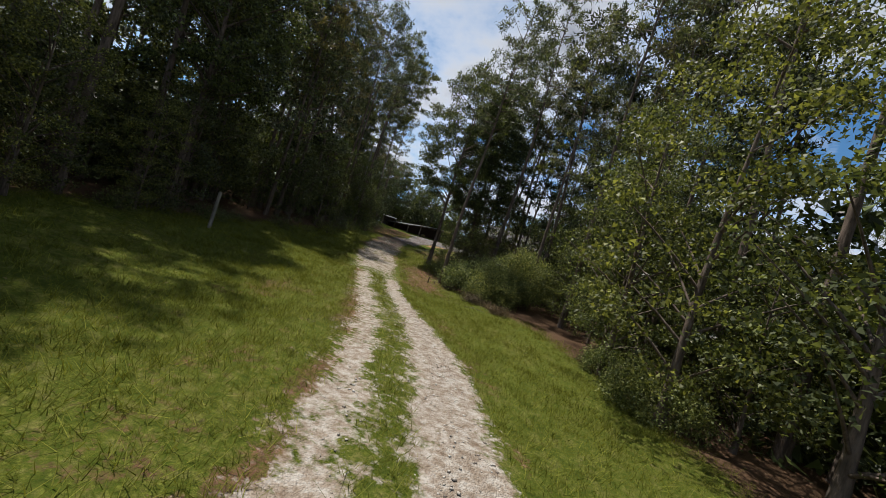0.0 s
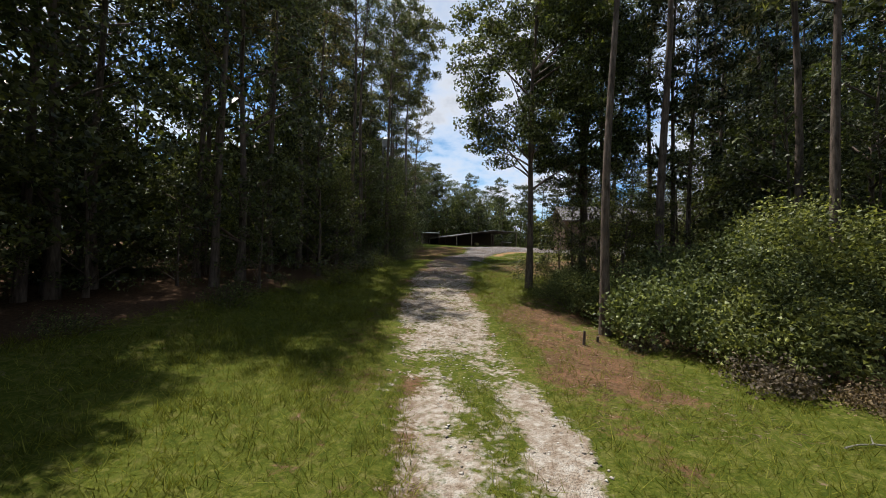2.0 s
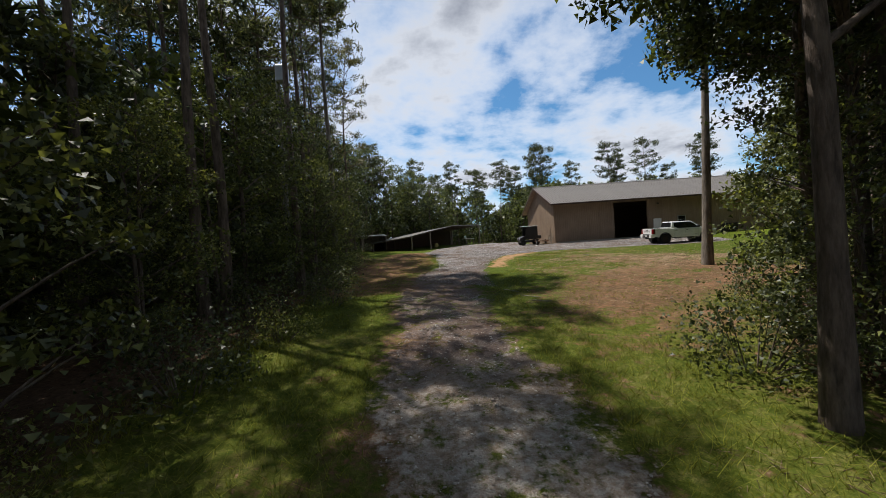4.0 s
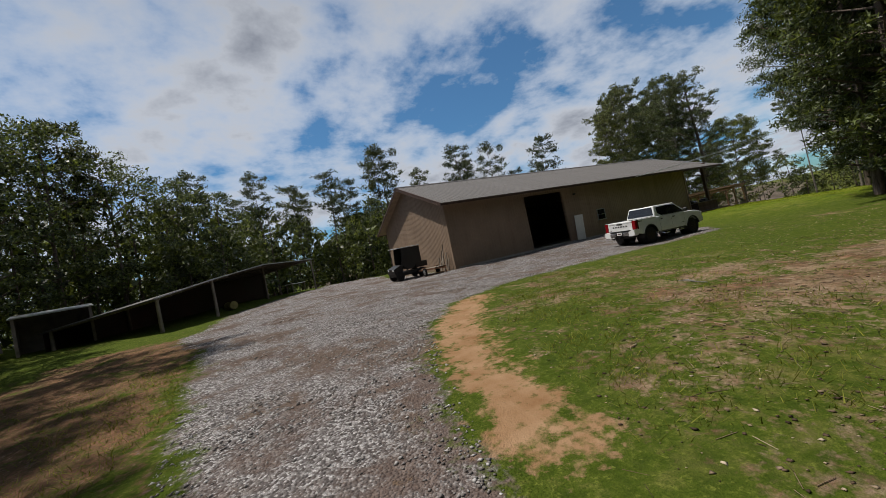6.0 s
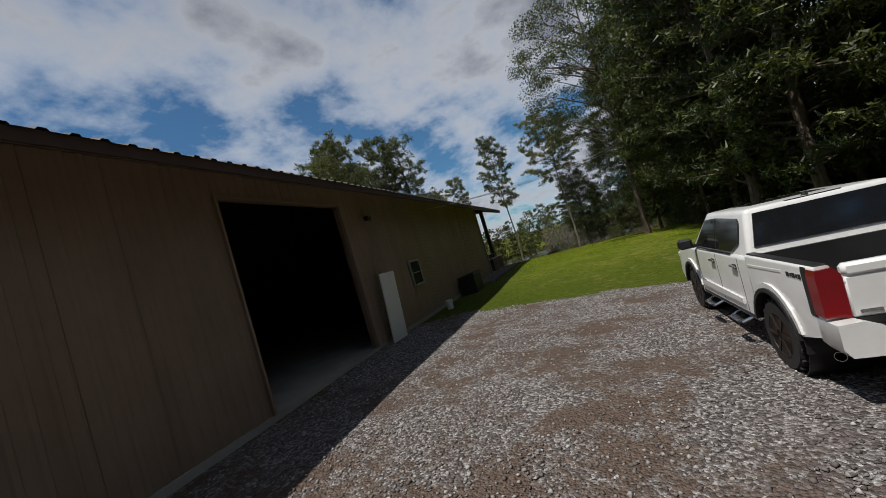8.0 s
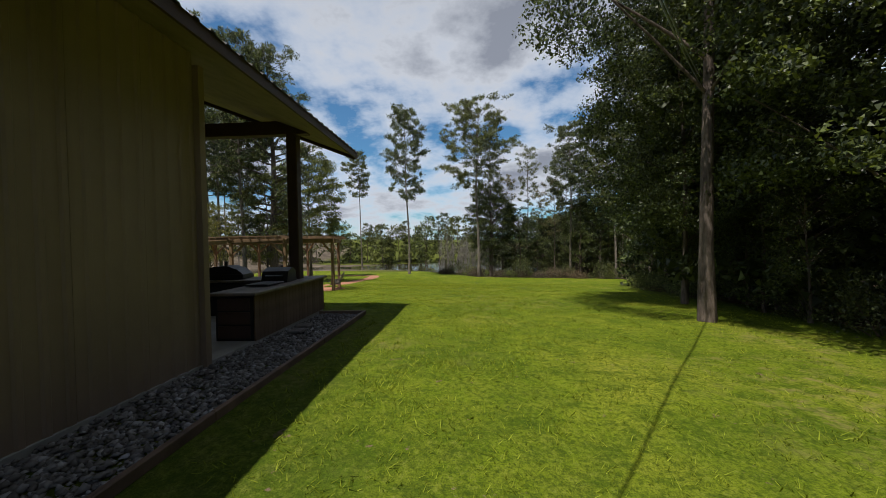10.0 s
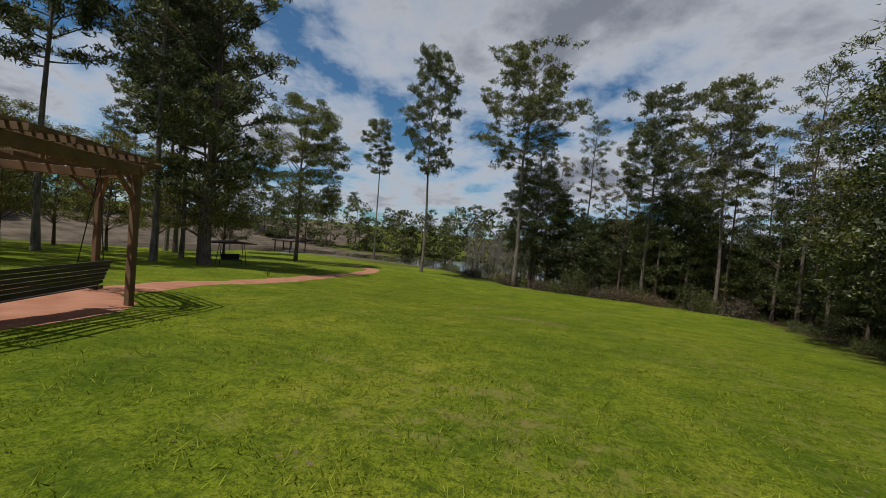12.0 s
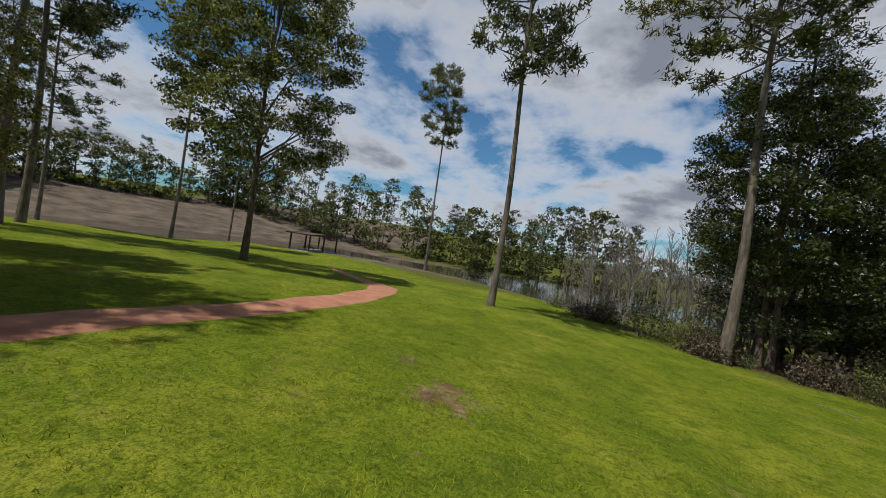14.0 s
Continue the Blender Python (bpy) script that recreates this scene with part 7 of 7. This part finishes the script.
for x, y, s in ((9.3, -16.2, 0.7), (11.2, -18.3, 0.6), (7.6, -13.4, 0.45), (10.6, -17.2, 0.5)):
    stand(BRUSH, x, y, s)

EDGE_LINE = [(101, 3.2), (106, 6), (110.6, 11), (109.2, 17), (109, 23), (111.5, 29.5), (117, 33.5), (124, 39)]
for (x0, y0), (x1, y1) in zip(EDGE_LINE, EDGE_LINE[1:]):
    for i in range(3):
        f = (i + rng.random()) / 3
        stand(pick([BRUSH, BUSHES[1], BUSHES[2]]), x0 + (x1 - x0) * f + rng.normal() * 0.7, y0 + (y1 - y0) * f + rng.normal() * 0.7, rng.uniform(0.8, 1.7), tall=rng.uniform(0.8, 1.6))


# ---------------------------------------------------------------- grass, gravel and litter near the way
def blades(xs, ys, hgt, width, each, spread, lean=0.35):
    n = len(xs) * each
    x = np.repeat(xs, each) + rng.normal(size=n) * spread
    y = np.repeat(ys, each) + rng.normal(size=n) * spread
    z = height(x, y) - 0.01
    a, h = rng.uniform(0, 6.283, n), hgt * rng.uniform(0.5, 1.3, n)
    dx, dy = np.cos(a), np.sin(a)
    tx, ty = rng.normal(size=n) * lean * h, rng.normal(size=n) * lean * h
    w = width * rng.uniform(0.7, 1.3, n)
    v = np.stack([np.stack([x - dx * w, y - dy * w, z], -1), np.stack([x + dx * w, y + dy * w, z], -1), np.stack([x + tx, y + ty, z + h], -1)], 1)
    return v.reshape(-1, 3), np.arange(3 * n).reshape(n, 3)


M_BLADE = leafy("lawn_blades", (0.118, 0.160, 0.009), (0.245, 0.292, 0.033), 0.7, 0.28, 0.08, 1.1)
M_WILD = leafy("wild_grass", (0.085, 0.104, 0.013), (0.176, 0.188, 0.038), 0.7, 0.28, 0.08, 1.25)
LINE = [(40, 32), (48, 31.4), (54, 31.6), (61, 32.4), (69, 33.6), (77, 35.4), (86, 37.8), (96, 41)]
n = 85000
gx2, gy2 = rng.uniform(38, 106, n), rng.uniform(20, 56, n)
d = np.abs(along(LINE, gx2, gy2))
red_off = np.minimum(np.abs(along(PATHWAY, gx2, gy2)) - 1.1, np.hypot(gx2 - C.x, gy2 - C.y) - 4.3)
keep = (rng.random(n) < np.exp(-(d / 7.5) ** 1.2)) & (side_of(LAWN_EDGE, gx2, gy2) < -0.3) & (red_off > 0) & ((gx2 > 45.8) | (gy2 < 34.0))
lawn_me = mesh_of("lawn_grass", *blades(gx2[keep], gy2[keep], 0.06, 0.0065, 8, 0.07, 0.9), M_BLADE)
tagged(new("lawn_grass", lawn_me), "short mown green lawn grass", "grass", kind="stuff")
n = 80000
gx2, gy2 = rng.uniform(-10, 20, n), rng.uniform(-46, 24, n)
os = along(ROAD, gx2, gy2)
o, bw = np.abs(os), smooth01((-25 - gy2) / 9)
early2 = gy2 < -17
okg = np.where(early2, (np.abs(os + 0.72) > 0.5) & (np.abs(os - 1.12 - 0.42 * bw) > 0.46 + 0.4 * bw) & ((os < -1) | (os > 1.6) | (rng.random(n) < 0.6)), o > 1.9) & (side_of(YARD, gx2, gy2) > 0.2) & (np.abs(along([(2.4, 13.3), (3.8, 18.0), (5.1, 20.7), (7.0, 22.9)], gx2, gy2)) > 1.0)
soil_here = blob(gx2, gy2, 5.6, -11, 2.3, 3.0) + blob(gx2, gy2, 11, 8.5, 5, 0.75) + 0.6 * blob(gx2, gy2, 15, 14.5, 4, 0.7) + 0.95 * blob(gx2, gy2, -4.0, 19, 2.4, 3.5)
inwood = np.minimum(side_of(FOREST_W, gx2, gy2), side_of(FOREST_E, gx2, gy2))
keep = okg & (rng.random(n) < np.exp(-(o / 8.5) ** 2) * np.clip(1.1 - soil_here, 0.05, 1) * np.where(side_of(CLEARING, gx2, gy2) < 0, 0.95 * (np.sin(gx2 * 1.7 + np.sin(gy2)) * np.sin(gy2 * 1.3) > -0.35), 1.0)) & (inwood > -1.0)
wild_me = mesh_of("verge_grass", *blades(gx2[keep], gy2[keep], 0.10 + 0.08 * (gy2[keep].repeat(7) < 0), 0.006, 7, 0.12, 0.9), M_WILD)
tagged(new("verge_grass", wild_me), "rough tufted grass along track and clearing", "grass", kind="stuff")
n = 9000
gx3, gy3 = rng.uniform(-9, 16, n), rng.uniform(-46, 2, n)
os = along(ROAD, gx3, gy3)
thick = np.sin(gx3 * 0.8 + 1.5 * np.sin(gy3 * 0.45)) * np.sin(gy3 * 0.7 + np.sin(gx3)) + 0.35 * np.sin(gx3 * 2.7 - gy3 * 2.2)
keep = ((os < -2.6) | (os > 4.6)) & (thick > 0.1) & (np.minimum(side_of(FOREST_W, gx3, gy3), side_of(FOREST_E, gx3, gy3)) > -1.2) & (np.abs(os - 5.0) > 2.6 * (gy3 > -19))
tall_me = mesh_of("tall_grass", *blades(gx3[keep], gy3[keep], 0.24, 0.007, 12, 0.10, 0.55), M_WILD)
tagged(new("tall_grass", tall_me), "taller tufts of uncut grass in the track verge", "grass", kind="stuff")
n = 170000
px, py = rng.uniform(-4, 30, n), rng.uniform(4, 35, n)
worn_here = np.sin(px * 0.9 + 2.1 * np.sin(py * 0.55)) * np.sin(py * 0.8 + 1.7 * np.sin(px * 0.6)) + 0.5 * np.sin(px * 2.3 + py * 1.9)
keep = (side_of(YARD, px, py) < 0.1) & (rng.random(n) < np.exp(-(np.abs(along([(-1, 5), (0.5, 12), (3.2, 17.8), (6.5, 22.9), (10.4, 27), (14.6, 29.5), (24, 31)], px, py)) / 7.0) ** 2)) & (rng.random(n) < np.clip(0.62 - 0.85 * worn_here, 0.05, 1.0))
px, py = px[keep], py[keep]
yard_me = mesh_of("gravel_stones", *rubble(px, py, height(px, py) + 0.004, rng.uniform(0.010, 0.034, len(px)), 0.6), M_LOOSE)
tagged(new("gravel_stones", yard_me), "loose crushed grey gravel on the yard", "gravel", kind="stuff")
k = Mat("pale_track_stone", 0.9, 0, 0.2)
k.color(k.ramp(k.n("ShaderNodeNewGeometry").outputs["Random Per Island"], (0.0, (0.17, 0.14, 0.115)), (0.5, (0.33, 0.29, 0.25)), (1.0, (0.52, 0.49, 0.45))))
M_PALE_STONE = k.m
n = 14000
px, py = rng.uniform(-2, 9, n), rng.uniform(-44, 3, n)
os = along(ROAD, px, py)
bw = smooth01((-25 - py) / 9)
keep = np.where(py < -17, (np.abs(os - 1.12 - 0.42 * bw) < 0.5 + 0.4 * bw) | (np.abs(os + 0.6) < 0.4) & (rng.random(n) < 0.5), np.abs(os) < 1.7)
px, py = px[keep], py[keep]
track_me = mesh_of("track_stones", *rubble(px, py, height(px, py) + 0.004, rng.uniform(0.012, 0.045, len(px)), 0.5), M_PALE_STONE)
tagged(new("track_stones", track_me), "pale stones scattered along the wheel tracks", "gravel", kind="stuff")

# chips of bark and dry twigs on the bare ground of the clearing
n = 16000
px, py = rng.uniform(2, 26, n), rng.uniform(3, 24, n)
keep = (side_of(CLEARING, px, py) < 0.2) & (side_of(YARD, px, py) > 0.3)
px, py = px[keep], py[keep]
cv, cf = rubble(px, py, height(px, py) + 0.006, 0.008 + 0.030 * rng.random(len(px)) ** 2, 0.22)
k = Mat("wood_chips", 0.9, 0, 0.15)
k.color(k.ramp(k.n("ShaderNodeNewGeometry").outputs["Random Per Island"], (0.0, (0.035, 0.024, 0.016)), (0.5, (0.10, 0.066, 0.043)), (0.8, (0.26, 0.195, 0.13)), (1.0, (0.50, 0.41, 0.30))))
tagged(new("wood_chips", mesh_of("wood_chips", cv, cf, k.m)), "brown bark chips and twigs strewn over the clearing", "wood chips", kind="stuff")


def sticks(xs, ys, longest):
    """Thin three-sided twigs that lie on the ground."""
    n = len(xs)
    a, ln, w = rng.uniform(0, 6.283, n), longest * rng.uniform(0.15, 1.0, n) ** 1.6, rng.uniform(0.0015, 0.0045, n)
    dx, dy = np.cos(a), np.sin(a)
    ends = []
    for s in (-0.5, 0.5):
        ex, ey = xs + dx * ln * s, ys + dy * ln * s
        ez = height(ex, ey) + 0.006
        for ox, oz in ((-1, 0), (1, 0), (0, 1.6)):
            ends.append(np.stack([ex - dy * w * ox, ey + dx * w * ox, ez + w * oz], -1))
    v = np.stack(ends, 1)
    fac = np.array([(0, 1, 4, 3), (1, 2, 5, 4), (2, 0, 3, 5)])
    return v.reshape(-1, 3), (fac[None] + (np.arange(n) * 6)[:, None, None]).reshape(-1, 4)


n = 30000
px, py = rng.uniform(1.5, 26, n), rng.uniform(1, 24, n)
bank_x, bank_y = rng.uniform(2.5, 9, 5000), rng.uniform(-19, -4, 5000)
px, py = np.r_[px, bank_x], np.r_[py, bank_y]
bare_here = blob(px, py, 11, 8.5, 5, 0.75) + blob(px, py, 5.5, 4, 4, 1.2) + blob(px, py, 15, 14.5, 4, 0.7) + blob(px, py, 9, 15.5, 3, 0.6)
keep = ((side_of(CLEARING, px, py) < 0.6) & (side_of(YARD, px, py) > 0.3) & (rng.random(len(px)) < bare_here)) | ((py < -3.5) & (np.abs(along(ROAD, px, py) - 3.9) < 1.9))
k = Mat("dry_twigs", 0.9, 0, 0.15)
k.color(k.ramp(k.n("ShaderNodeNewGeometry").outputs["Random Per Island"], (0.0, (0.045, 0.030, 0.020)), (0.5, (0.14, 0.095, 0.062)), (0.85, (0.27, 0.20, 0.135)), (1.0, (0.42, 0.34, 0.25))))
tagged(new("ground_twigs", mesh_of("ground_twigs", *sticks(px[keep], py[keep], 0.24), k.m)), "dry twigs and pine straw strewn over bare soil", "twigs", kind="stuff")
